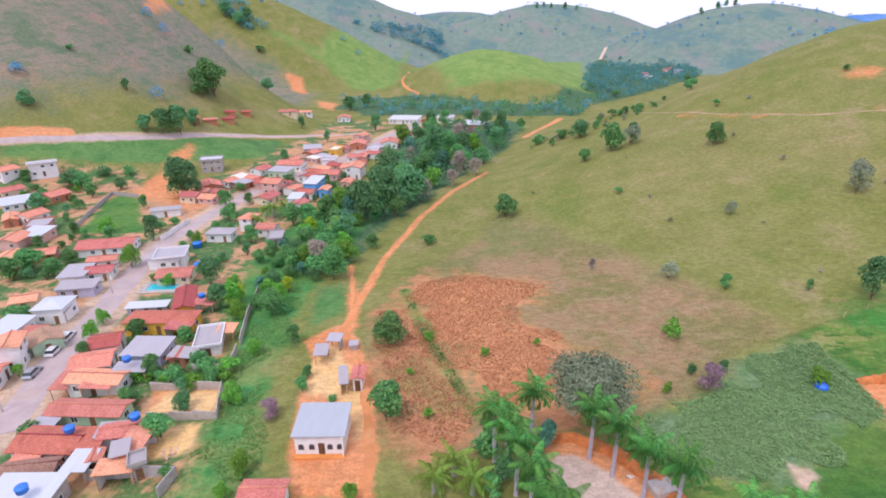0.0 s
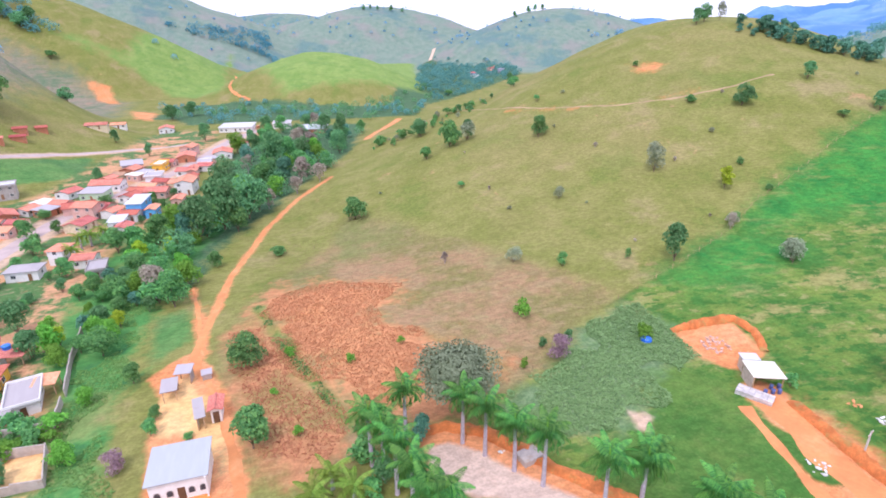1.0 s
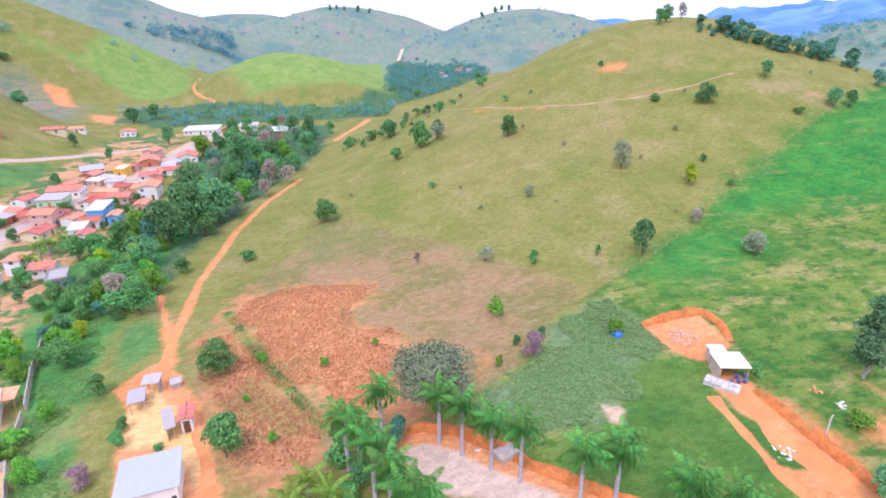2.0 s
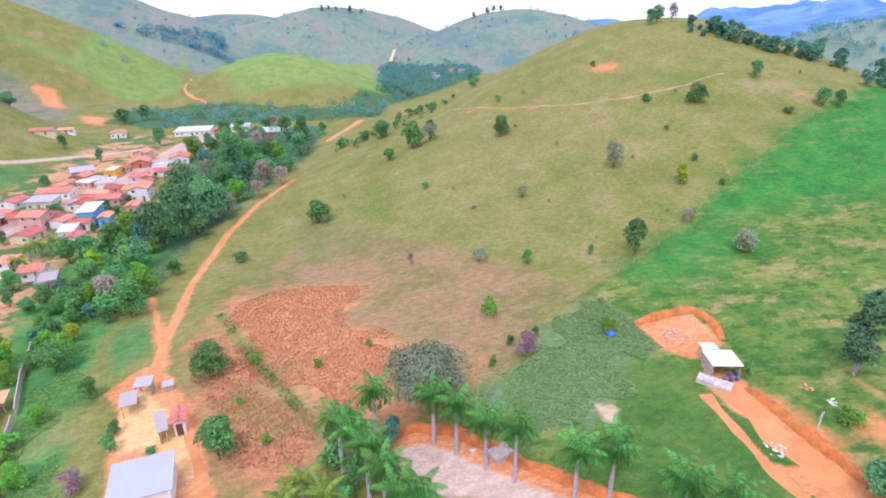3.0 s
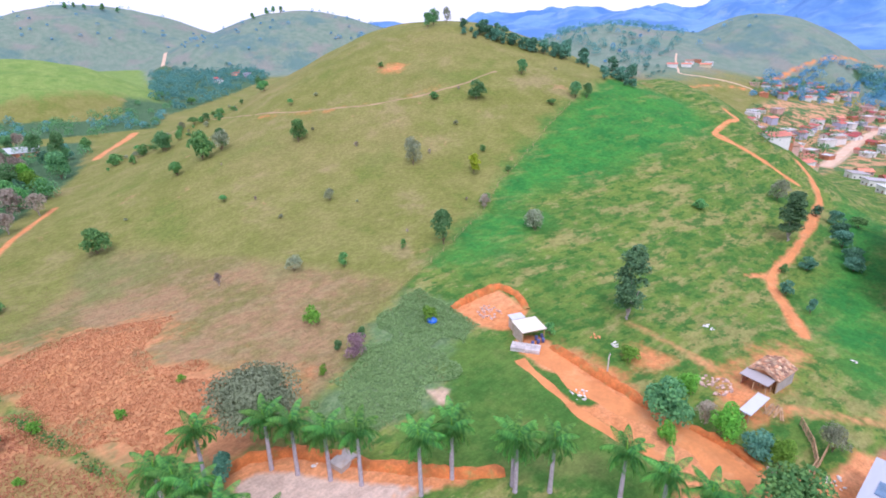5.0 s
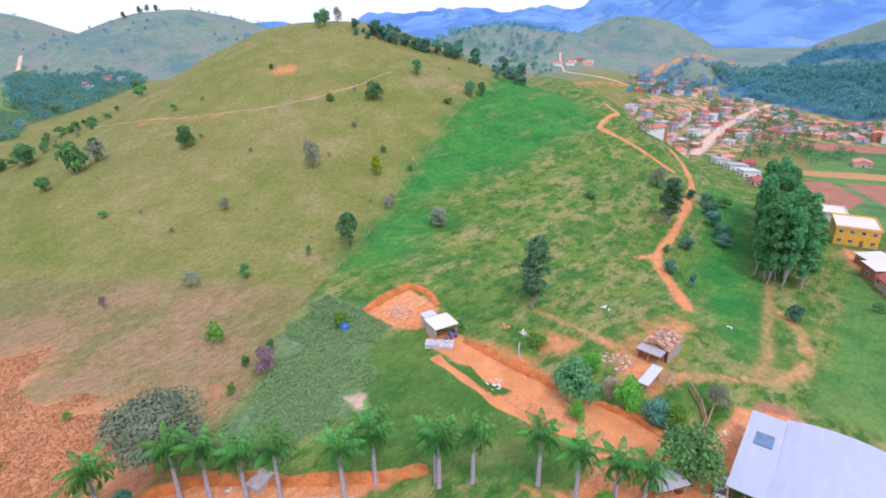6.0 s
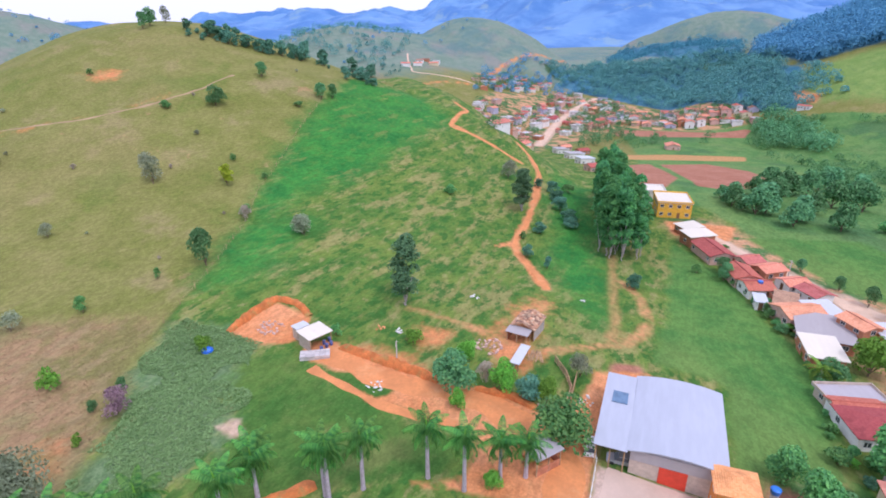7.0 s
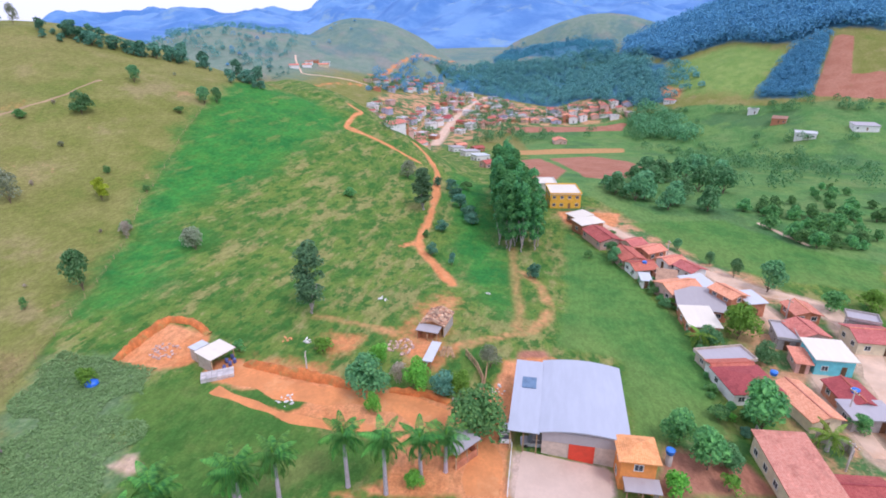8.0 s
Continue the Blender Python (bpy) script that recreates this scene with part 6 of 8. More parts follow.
# ---- the lane on the other side ----
for spec in [
    (168.9, -12.5, -57, 9.0, 6.1, 4.0, "brick", "cream", "lean", 1), (158.9, -16.2, -66, 7.6, 12.2, 3.4, "pink", "dark red", "gable", 1), (144.3, -22.2, -71, 7.1, 9.2, 3.4, "pink", "dark red", "gable", 1),
    (137.5, -24.9, -69, 6.9, 6.8, 3.2, "white", "dark red", "gable", 1), (130.4, -25.0, -87, 2.9, 4.6, 2.8, "white", "white", "lean", 1), (131.2, -30.2, -100, 5.2, 7.1, 3.4, "brick", "brown", "lean", 1),
    (125.7, -31.9, -64, 9.2, 7.9, 3.6, "pink", "orange", "gable", 1), (128.3, -36.8, -66, 6.8, 7.1, 3.6, "teal", "white", "lean", 1), (119.2, -35.3, -94, 10.6, 11.0, 3.2, "brick", "grey", "lean", 1),
    (109.8, -33.2, -84, 6.8, 8.7, 3.4, "brick", "cream", "lean", 1), (120.7, -41.5, -57, 5.5, 7.1, 5.2, "brick", "orange", "gable", 2), (120.1, -46.1, -71, 4.8, 6.2, 4.4, "brick", "white", "lean", 1),
    (87.1, -35.8, -76, 9.0, 8.4, 3.4, "white", "dark red", "hip", 1), (91.5, -34.6, -76, 8.2, 4.7, 3.2, "white", "dark red", "gable", 1), (95.5, -34.6, -71, 9.9, 5.1, 2.8, "block", "pale grey", "flat", 1),
    (83.7, -44.1, -73, 5.9, 10.7, 3.2, "cream", "orange", "gable", 1), (99.8, -53.9, -88, 7.5, 7.3, 4.2, "teal", "cream", "lean", 1), (108.9, -53.5, -77, 6.5, 7.1, 3.6, "pink", "red", "gable", 1),
    (107.6, -49.0, -96, 4.2, 7.4, 3.2, "grey", "pale grey", "flat", 1), (63.8, -36.2, -84, 7.6, 16.0, 3.6, "cream", "salmon", "lean", 1), (63.8, -43.4, -84, 7.4, 5.1, 3.6, "cream", "dark red", "gable", 1),
    (87.7, -52.8, -84, 6.3, 7.6, 3.2, "brick", "dark red", "gable", 1), (82.8, -52.8, -82, 7.4, 5.0, 3.2, "grey", "pale grey", "lean", 1), (109.0, -65.2, -88, 8.1, 7.8, 3.6, "cream", "red", "gable", 1),
    (115.4, -66.7, -106, 6.0, 4.3, 4.0, "grey", "pale grey", "flat", 1), (98.9, -48.9, -94, 3.2, 5.8, 2.8, "pink", "red", "lean", 1), (412.8, -169.0, -109, 13.3, 11.2, 4.0, "white", "white", "flat", 1),
    (492.0, -158.7, -115, 7.8, 7.5, 4.0, "white", "pale grey", "flat", 1), (455.0, -166.2, -114, 10.4, 12.5, 4.0, "brick", "brown", "lean", 1),
    (455.6, -4.4, -80, 11.0, 12.0, 4.0, "pink", "red", "gable", 1), (555.3, -105.3, -129, 11.6, 4.6, 4.0, "white", "red", "gable", 1), (414.1, -204.0, -95, 15.0, 11.9, 4.0, "white", "pale grey", "lean", 1),
    (382.3, 69.1, 40, 9.0, 10.0, 4.0, "white", "grey", "lean", 1), (350.4, 54.2, 40, 8.0, 12.0, 4.0, "white", "pale grey", "lean", 1), (316.2, 42.7, 40, 8.0, 10.0, 4.0, "white", "white", "lean", 1), (278.3, 32.6, 40, 8.0, 9.0, 3.6, "pink", "dark red", "gable", 1),
    (408.6, 70.8, 40, 8.0, 9.0, 3.6, "pink", "red", "gable", 1), (390.8, 55.0, 40, 8.0, 9.0, 3.6, "brick", "dark red", "gable", 1),
]:
    x, y, turn, w, l, h, wall, roof, form, storeys = spec
    house(x, y, turn, w, l, h, wall, roof, form, storeys=storeys, group="houses along the lane", pitch=0.0 if form == "flat" else 0.07 if form == "lean" else 0.3)

lane_pick = random.Random(44)
LANE_ROOFS = ["red", "dark red", "red", "orange", "pale grey", "cream", "brown"]


def lane_row(points, side, step, reach, group="houses along the lane"):
    """Narrow houses set close along one side of the lane, where none stands yet."""
    for (ax, ay), (bx, by) in zip(points[:-1], points[1:]):
        run = math.hypot(bx - ax, by - ay)
        for k in range(int(run / step)):
            u = (k + 0.5) * step / run
            nx, ny = -(by - ay) / run * side, (bx - ax) / run * side
            x, y = ax + (bx - ax) * u + nx * reach, ay + (by - ay) * u + ny * reach
            if min(math.hypot(x - hx, y - hy) - r for hx, hy, r in HOMES) < 3.0 or math.hypot(x - POOL[0], y - POOL[1]) < 10:
                continue
            roof = lane_pick.choice(LANE_ROOFS)
            flat = roof in ("pale grey", "cream")
            house(x, y, math.degrees(math.atan2(by - ay, bx - ax)) + lane_pick.uniform(-5, 5), lane_pick.uniform(5.5, 7.0), lane_pick.uniform(6.0, 7.5), lane_pick.uniform(2.8, 3.5), lane_pick.choice(["pink", "white", "brick", "white", "cream"]), roof,
                  "lean" if flat else "gable", group=group, pitch=0.07 if flat else 0.3)


lane_row(LANE[4:], 1, 6.5, 6.2)
lane_row(LANE, -1, 6.5, 5.8)
for side in (1, -1):
    lane_row(STREET[:5], side, 7.0, 9.2, VILLAGE)
    lane_row(STREET[7:13], side, 7.0, 8.8, VILLAGE)
    lane_row(STREET[7:12], side, 7.5, 16.5, VILLAGE)

# ---- the far town ----
town_pick = random.Random(21)
TOWN = [
    ([(561.8, 195.9), (234.6, 73.2), (446.5, 101.9), (594.4, 112.7), (758.4, 104.0), (764.4, 144.9), (580.0, 147.7), (591.1, 182.9)], 70, 70),
    ([(476.9, 90.4), (636.0, 97.0), (747.3, 87.0), (673.8, 50.5), (545.3, 57.1), (508.4, 74.6)], 48, 70),
    ([(640.8, 67.6), (582.0, -70.7), (558.6, -71.6), (560.0, 52.9)], 60, 10),
    ([(658.7, 235.6), (773.5, 229.2), (803.3, 169.2), (749.1, 165.9), (620.5, 212.1)], 34, 30),
    ([(636.4, 319.9), (695.1, 297.6), (657.5, 285.7), (624.9, 311.1)], 6, 20),
    ([(-137.1, 295.1), (-121.7, 333.4), (-117.5, 319.5), (-133.7, 285.9)], 6, 20),
    ([(258.2, 759.2), (371.5, 910.5), (327.9, 781.0), (238.3, 678.0)], 7, 40),
]
for i, (edge, count, turn) in enumerate(TOWN):
    for x, y in scatter(outline(edge), box_of(edge), count, 60 + i, gap=9.5):
        wall = town_pick.choice(["white", "white", "pink", "cream", "white", "white", "lilac", "pink", "brick", "white"])
        roof = town_pick.choice(["red", "red", "orange", "brown", "dark red", "white", "pale grey"])
        two = town_pick.random() < 0.25 and i not in (4, 5)
        k = 0.62 if i == 5 else 1.0
        house(x, y, turn + town_pick.choice([0, 90]) + town_pick.uniform(-6, 6), k * town_pick.uniform(7, 10), k * town_pick.uniform(8, 13), 6.0 if two else 2.6 if i == 5 else 3.6, "brick" if i == 5 else wall, roof,
              "gable" if roof not in ("white", "pale grey") else "flat", storeys=2 if two else 1, near=False, group="houses of the far town", pitch=0.3 if roof not in ("white", "pale grey") else 0.0)

# ---- warehouse, hall and yard fittings ----
WW, WL, WH = 12.4, 17.8, 4.8
door_at = pose(-0.2, -WL / 2 + 0.45, 0)
rdoor = part("roller_door", boxes("roller_door", RED_PAINT, (-1.75, -0.04, 0.0, 1.75, 0.06, 2.95)), warehouse, "bright red roller door", door_at)
DOOR_SLAT = bevelled("slat", RED_PAINT, -1.7, -0.07, 0.01, 1.7, 0.0, 0.29, 0.03)
for k in range(9):
    part("slat", DOOR_SLAT, rdoor, at=pose(0, -0.03, 0.03 + k * 0.3))
part("gable_front", boxes("gable_front", ROOF["grey"], (-WW / 2 + 0.5, -0.03, 0, WW / 2 - 0.5, 0.06, 1.7)), warehouse, "grey sheet cladding over the door", pose(0, -WL / 2 + 0.42, WH - 1.75))
part("gable_infill", mesh_of("gable_infill", [(WW / 2 * math.cos(a) * 0.95, 0, WW / 2 * 0.13 * math.sin(a) * 0.9) for a in np.linspace(0, math.pi, 9)], [tuple(range(9))], ROOF["pale grey"]), warehouse, "", pose(0, -WL / 2 + 0.5, WH - 0.1))
part("roof_hatch", boxes("roof_hatch", plain("hatch_grey", (0.13, 0.22, 0.34), 0.6), (-1.1, -1.4, 0, 1.1, 1.4, 0.12)), annex, "dark translucent roof panel", pose(0.2, 2.6, 4.1))

HW, HL, HH = 7.5, 6.9, 3.6
ARCH = [(-0.5, 0), (0.5, 0), (0.5, 0.8), (0.35, 1.12), (0, 1.25), (-0.35, 1.12), (-0.5, 0.8)]


def arched(name, k, depth, material):
    n = len(ARCH)
    verts = [(x * k, -depth, z * k) for x, z in ARCH] + [(x * k, 0.05, z * k) for x, z in ARCH]
    return mesh_of(name, verts, [tuple(range(n)), tuple(range(2 * n - 1, n - 1, -1))] + [(i, i + n, (i + 1) % n + n, (i + 1) % n) for i in range(n)], material)


ARCH_FRAME, ARCH_PANE = arched("window", 0.85, 0.04, WALL["grey"]), arched("pane", 0.68, 0.07, GLASS)
for u in (-0.34, -0.14, 0.2, 0.38):
    f = part("window", ARCH_FRAME, hall, "arched window with a grey surround", pose(HW * u, -HL / 2 + 0.35, 1.0))
    part("pane", ARCH_PANE, f, at=pose(0, 0, 0.1))
part("door", DOOR, hall, at=pose(HW * 0.04, -HL / 2 + 0.35, 0.1))
part("plinth", boxes("plinth", WALL["orange"], (-HW / 2 + 0.2, -HL / 2 - 0.5, -0.5, HW / 2 - 0.2, -HL / 2 + 0.34, 0.25)), hall, "low tan terrace step")
part("post", boxes("post", WALL["white"], (HW / 2 - 0.5, -HL / 2 - 0.2, 0.2, HW / 2 - 0.3, -HL / 2, HH - 0.15)), hall)

TILE_TONES = [plain("tile_%s" % k, c, 0.9, vary=0.2, random_tone=0.3) for k, c in (("clay", (0.52, 0.27, 0.16)), ("pale", (0.60, 0.42, 0.28)), ("dark", (0.30, 0.17, 0.12)))]
TILE_MESH = [bevelled("tile", m, -0.24, -0.21, 0.0, 0.24, 0.21, 0.07, 0.02) for m in TILE_TONES]
tile_pick = random.Random(61)
for side in (-1, 1):
    for i in range(6):
        for j in range(14):
            if tile_pick.random() < 0.1:
                continue
            u, v = (i + 0.4) * 0.43 * side, (j - 6.5) * 0.45
            part("tile", TILE_MESH[tile_pick.randrange(3)], barn, at=pose(u + tile_pick.uniform(-0.05, 0.05), v + tile_pick.uniform(-0.06, 0.06), 2.6 + 0.42 * (2.25 - abs(u)) + 0.03, 0, 22.8 * side + tile_pick.uniform(-5, 5), tile_pick.uniform(-8, 8)))

# ---- trees on the middle hill ----
for kind, x, y, tall, wide in [
    ("sparse", 71.2, 209.1, 8.1, 1.0), ("broad", 90.7, 183.5, 7.5, 1.0), ("sparse", 107.0, 136.2, 9.0, 0.8), ("yellow", 117.8, 118.9, 5.8, 1.0), ("sparse", 76.8, 138.7, 3.9, 0.9),
    ("broad", 19.0, 169.8, 7.4, 1.2), ("sparse", 50.3, 111.3, 4.3, 1.0), ("broad", 60.2, 104.6, 3.4, 0.9), ("bright_shrub", 42.7, 89.4, 3.9, 0.8), ("dark", 84.4, 95.8, 8.8, 0.75),
    ("dark", 149.9, 150.5, 8.0, 0.9), ("dark", 179.6, 153.8, 5.7, 1.0), ("column", 92.0, 47.5, 17.1, 1.25), ("dark", 187.3, 131.6, 6.0, 1.0), ("dark", 192.9, 130.0, 5.6, 0.9),
    ("sparse", 108.7, 85.8, 6.0, 1.0), ("broad", 52.5, 202.9, 5.0, 0.8), ("dark", 186.7, 218.0, 8.4, 0.8), ("sparse", 196.1, 219.0, 7.8, 0.6), ("dark", 179.9, 214.6, 6.5, 0.9),
    ("shrub", 75.6, 101.3, 2.5, 0.7), ("shrub", 117.7, 269.7, 5.6, 0.9), ("purple", 43.1, 73.6, 4.6, 1.0), ("dark", 47.7, 78.4, 2.5, 0.8), ("bright_shrub", 35.8, 72.7, 2.1, 0.7),
    ("dark", 41.8, 77.6, 2.5, 0.7), ("shrub", 54.9, 166.3, 2.3, 1.0), ("shrub", 106.2, 218.1, 3.1, 0.8), ("shrub", 138.5, 162.1, 2.9, 1.2), ("shrub", 129.7, 126.5, 2.3, 0.9),
    ("dark", 121.3, 281.7, 5.2, 0.8), ("shrub", 163.2, 65.3, 2.8, 1.0), ("dry", 35.1, 119.3, 3.1, 0.8), ("shrub", -5.3, 151.8, 2.5, 1.0), ("shrub", 128.9, 114.0, 1.7, 1.2),
    ("dark", 62.1, 250.3, 7.4, 0.9), ("shrub", 108.8, 105.1, 2.9, 1.2), ("dry", 106.5, 103.0, 4.4, 0.9), ("shrub", 173.0, 132.1, 2.5, 1.3), ("shrub", 142.4, 202.0, 2.3, 1.0),
    ("ridge", 192.5, 202.6, 5.0, 0.9), ("ridge", 198.7, 195.8, 6.0, 1.1), ("ridge", 197.7, 185.4, 5.8, 1.2), ("ridge", 204.4, 180.9, 5.4, 1.3), ("ridge", 213.1, 169.2, 6.6, 0.9), ("ridge", 219.2, 167.4, 6.9, 0.9),
    ("ridge", 233.7, 171.8, 7.7, 0.8), ("ridge", 241.7, 167.3, 6.8, 0.9), ("ridge", 565.0, 350.1, 16.5, 0.9), ("ridge", 562.5, 324.4, 14.9, 1.0), ("ridge", 223.4, 142.0, 4.8, 1.0), ("ridge", 208.5, 172.2, 6.3, 1.0),
    ("round", -10.7, 87.6, 6.4, 1.0), ("broad", -9.4, 65.5, 6.8, 0.95), ("bright_shrub", 16.7, 86.3, 1.7, 0.8), ("bright_shrub", 6.6, 83.2, 1.9, 0.8), ("bright_shrub", -6.5, 77.4, 1.5, 0.8),
    ("bright_shrub", -3.0, 65.8, 2.0, 0.7), ("umbrella", 21.1, 64.7, 10.4, 0.95), ("shrub", 5.4, 58.5, 3.6, 1.1), ("dark", 7.6, 54.0, 3.6, 1.1), ("shrub", 10.3, 51.9, 3.2, 1.1), ("dark", 9.7, 59.3, 2.8, 1.1), ("shrub", 5.5, 51.7, 2.8, 1.1), ("dark", 11.9, 50.8, 3.0, 1.0), ("shrub", 26.7, 59.1, 1.8, 1.2), ("shrub", 31.1, 56.1, 2.4, 1.2), ("blue", 13.8, 59.9, 4.3, 1.0), ("bright_shrub", -3.7, 88.9, 1.9, 1.1),
    ("shrub", 63.4, 207.3, 10.6, 0.8), ("dark", 72.2, 210.2, 7.6, 0.8), ("shrub", 52.7, 204.2, 4.9, 0.9), ("shrub", 45.7, 271.5, 4.8, 1.2), ("dark", 62.0, 253.4, 9.1, 1.0),
    ("shrub", 55.9, 263.9, 5.0, 1.0), ("shrub", 50.0, 257.0, 3.3, 1.0), ("shrub", 159.9, 527.1, 6.5, 1.2), ("dark", 265.2, 619.1, 11.7, 1.0), ("shrub", -6.0, 151.2, 3.1, 1.3),
]:
    tree(kind, x, y, max(0.8, tall), wide, "trees on the hill")

RIDGE = [(189.5, 195.8), (196.3, 191.1), (204.5, 183.9), (209.3, 173.5), (217.9, 165.7), (229.2, 164.6), (235.1, 158.6), (238.2, 145.8), (229.5, 136.7)]
ridge_pick = random.Random(27)
for x, y in scatter(line(RIDGE, 5.0), (185, 130, 245, 200), 44, 28, gap=2.6):
    tree("ridge", x, y, 1.6 + 4.2 * ridge_pick.random() ** 1.6, 0.9 + 0.5 * ridge_pick.random(), "trees on the ridge")
SHOULDER = [(36, 258), (52, 262), (74, 256), (92, 258), (113, 270), (107, 289), (80, 287), (65, 288), (44, 276)]
for i, (x, y) in enumerate(scatter(outline(SHOULDER), box_of(SHOULDER), 40, 29, gap=4.0)):
    tree(("shrub", "dark", "shrub", "sparse")[i % 4], x, y, 1.3 + 2.6 * ridge_pick.random() ** 2, 1.2, "shrubs on the shoulder of the hill")
for i, (x, y) in enumerate(scatter(outline(FENCE + SCRUB_EDGE + [(41.6, 219.1), (93.8, 236.3), (150.8, 187.2)]), (10, 90, 230, 250), 14, 30, gap=14.0)):
    tree(("dry", "sparse")[i % 2], x, y, 0.8 + 1.0 * ridge_pick.random(), 1.2, "low shrubs on the pasture")

# ---- trees round the yard, the barn and the stand of eucalyptus ----
for kind, x, y, tall, wide in [
    ("dark", 68.6, 26.8, 8.0, 0.95), ("bright", 77.7, 28.0, 3.8, 1.0), ("bright", 71.4, 19.3, 5.6, 0.9), ("dry", 72.3, 22.7, 4.2, 0.9), ("blue", 70.5, 14.8, 5.2, 1.0), ("bright", 71.0, 12.1, 4.6, 0.9),
    ("bright", 64.4, 24.7, 3.4, 0.9), ("round", 61.9, 8.0, 8.0, 1.05), ("sparse", 80.5, 8.3, 4.9, 0.8), ("bright", 50.7, 14.7, 2.9, 1.0), ("broad", 68.9, -21.0, 5.5, 1.15), ("broad", 64.8, -24.4, 6.7, 1.0),
    ("dark", 65.9, -27.4, 4.6, 0.9), ("broad", 76.5, -35.3, 9.0, 1.0), ("bright", 107.3, -40.6, 8.0, 1.0), ("dark", 102.2, -33.3, 5.3, 1.0), ("dark", 99.3, -43.0, 4.9, 1.1), ("dark", 131.7, -54.1, 8.0, 1.0),
    ("dark", 139.3, -48.4, 5.1, 0.8), ("dark", 146.7, -44.2, 3.7, 0.9), ("dark", 155.9, -37.6, 3.7, 0.9), ("broad", 123.9, -64.9, 5.3, 1.2), ("bright", 126.3, -74.0, 5.1, 1.3), ("dark", 142.6, -18.4, 4.7, 1.0),
    ("dark", 148.0, -18.1, 4.4, 1.2), ("shrub", 145.2, -12.0, 2.3, 1.0), ("column", 168.1, 42.0, 15.0, 1.6), ("sparse", 196.6, 54.8, 6.7, 1.1), ("blue", 134.6, 31.2, 4.1, 1.0), ("blue", 154.5, 32.6, 4.1, 1.2),
    ("blue", 189.7, 34.1, 4.6, 1.5), ("blue", 198.0, 38.0, 4.2, 1.5), ("blue", 179.7, 31.1, 4.9, 1.5), ("blue", 172.0, 26.7, 4.6, 1.5), ("blue", 165.8, 24.9, 4.0, 1.5), ("shrub", 205.8, 33.0, 3.6, 1.4), ("blue", 198.8, 43.3, 4.1, 1.0), ("blue", 127.5, 2.6, 4.3, 1.1), ("shrub", 163.1, 65.7, 2.9, 1.4),
    ("sparse", 109.1, 86.8, 5.3, 1.0), ("shrub", 147.2, 35.8, 2.2, 1.0), ("blue", 129.4, 24.6, 3.3, 0.9), ("bright_shrub", 61.2, 74.1, 3.2, 0.9), ("bright_shrub", 79.0, 39.5, 2.7, 1.2), ("shrub", 75.6, 54.6, 2.4, 0.9),
    ("bright_shrub", 58.5, -19.0, 3.7, 0.9), ("bright_shrub", 61.4, -26.5, 2.5, 1.0), ("shrub", 79.0, -34.4, 2.3, 1.2), ("broad", 80.6, -51.2, 3.4, 1.2), ("blue", 74.3, -32.4, 2.2, 1.0),
]:
    tree(kind, x, y, max(0.8, tall), wide, "trees round the yard")
MEADOW_EDGE = [(166.6, -18.7), (146.4, -19.9), (129.3, -26.3), (111.5, -31.4), (100.8, -31.9), (86.7, -31.1), (78.0, -30.6)]
edge_pick = random.Random(57)
for x, y in scatter(line(MEADOW_EDGE, 1.3), (60, -45, 175, 0), 46, 58, gap=1.9):
    tree(edge_pick.choice(["shrub", "shrub", "bright_shrub", "broad", "dark"]), x, y, edge_pick.uniform(1.1, 2.6), 1.25, "hedge along the meadow")
grove = WOODS[6][0]
for i, (x, y) in enumerate(scatter(outline(grove), box_of(grove), 44, 78, gap=4.5)):
    tree(("broad", "dark", "dark", "bright", "dry", "blue", "broad")[i % 7], x, y, 7.5 + 4 * tree_turn.random(), 0.95, "trees along the creek")
stand = [(151.0, 14.0), (146.0, 10.0), (146.5, 3.5), (151.0, 2.0), (180.0, 11.0), (214.0, 16.5), (208.0, 21.5), (178.0, 18.5)]
for i, (x, y) in enumerate(scatter(outline(stand), box_of(stand), 64, 77, gap=2.1)):
    tree("eucalyptus", x, y, 18.5 + 5.5 * tree_turn.random(), 1.05, "stand of eucalyptus trees")

# ---- palms ----
for x, y, tall in [(19.5, 57.9, 10.2), (21.7, 54.6, 10.0), (24.5, 50.8, 9.6), (27.1, 47.4, 10.6), (31.9, 40.9, 10.6), (49.3, 18.0, 10.2), (52.6, 14.2, 7.4), (54.4, 11.2, 6.2)]:
    palm(x, y, tall)
for x, y in [(36.7, 40.3), (41.2, 33.2), (44.5, 30.2), (49.4, 23.2), (37.7, 41.5), (41.7, 34.1)]:
    palm(x, y, 9.6)
for x, y in [(11.9, 61.0), (6.3, 57.3), (7.5, 54.6), (8.6, 51.5), (9.7, 47.0), (10.4, 43.0), (12.2, 41.9)]:
    palm(x, y, 10.6)
for x, y in [(0.7, 54.8), (3.1, 51.7), (-1.9, 52.0), (74.6, -44.1), (101.4, -31.7)]:
    palm(x, y, 5.5, "coconut", 0.9)
for x, y in [(-61.5, 164.0), (-60.7, 176.5), (-57.7, 179.4), (-62.7, 174.1)]:
    palm(x, y, 8.0, "coconut", 0.9)

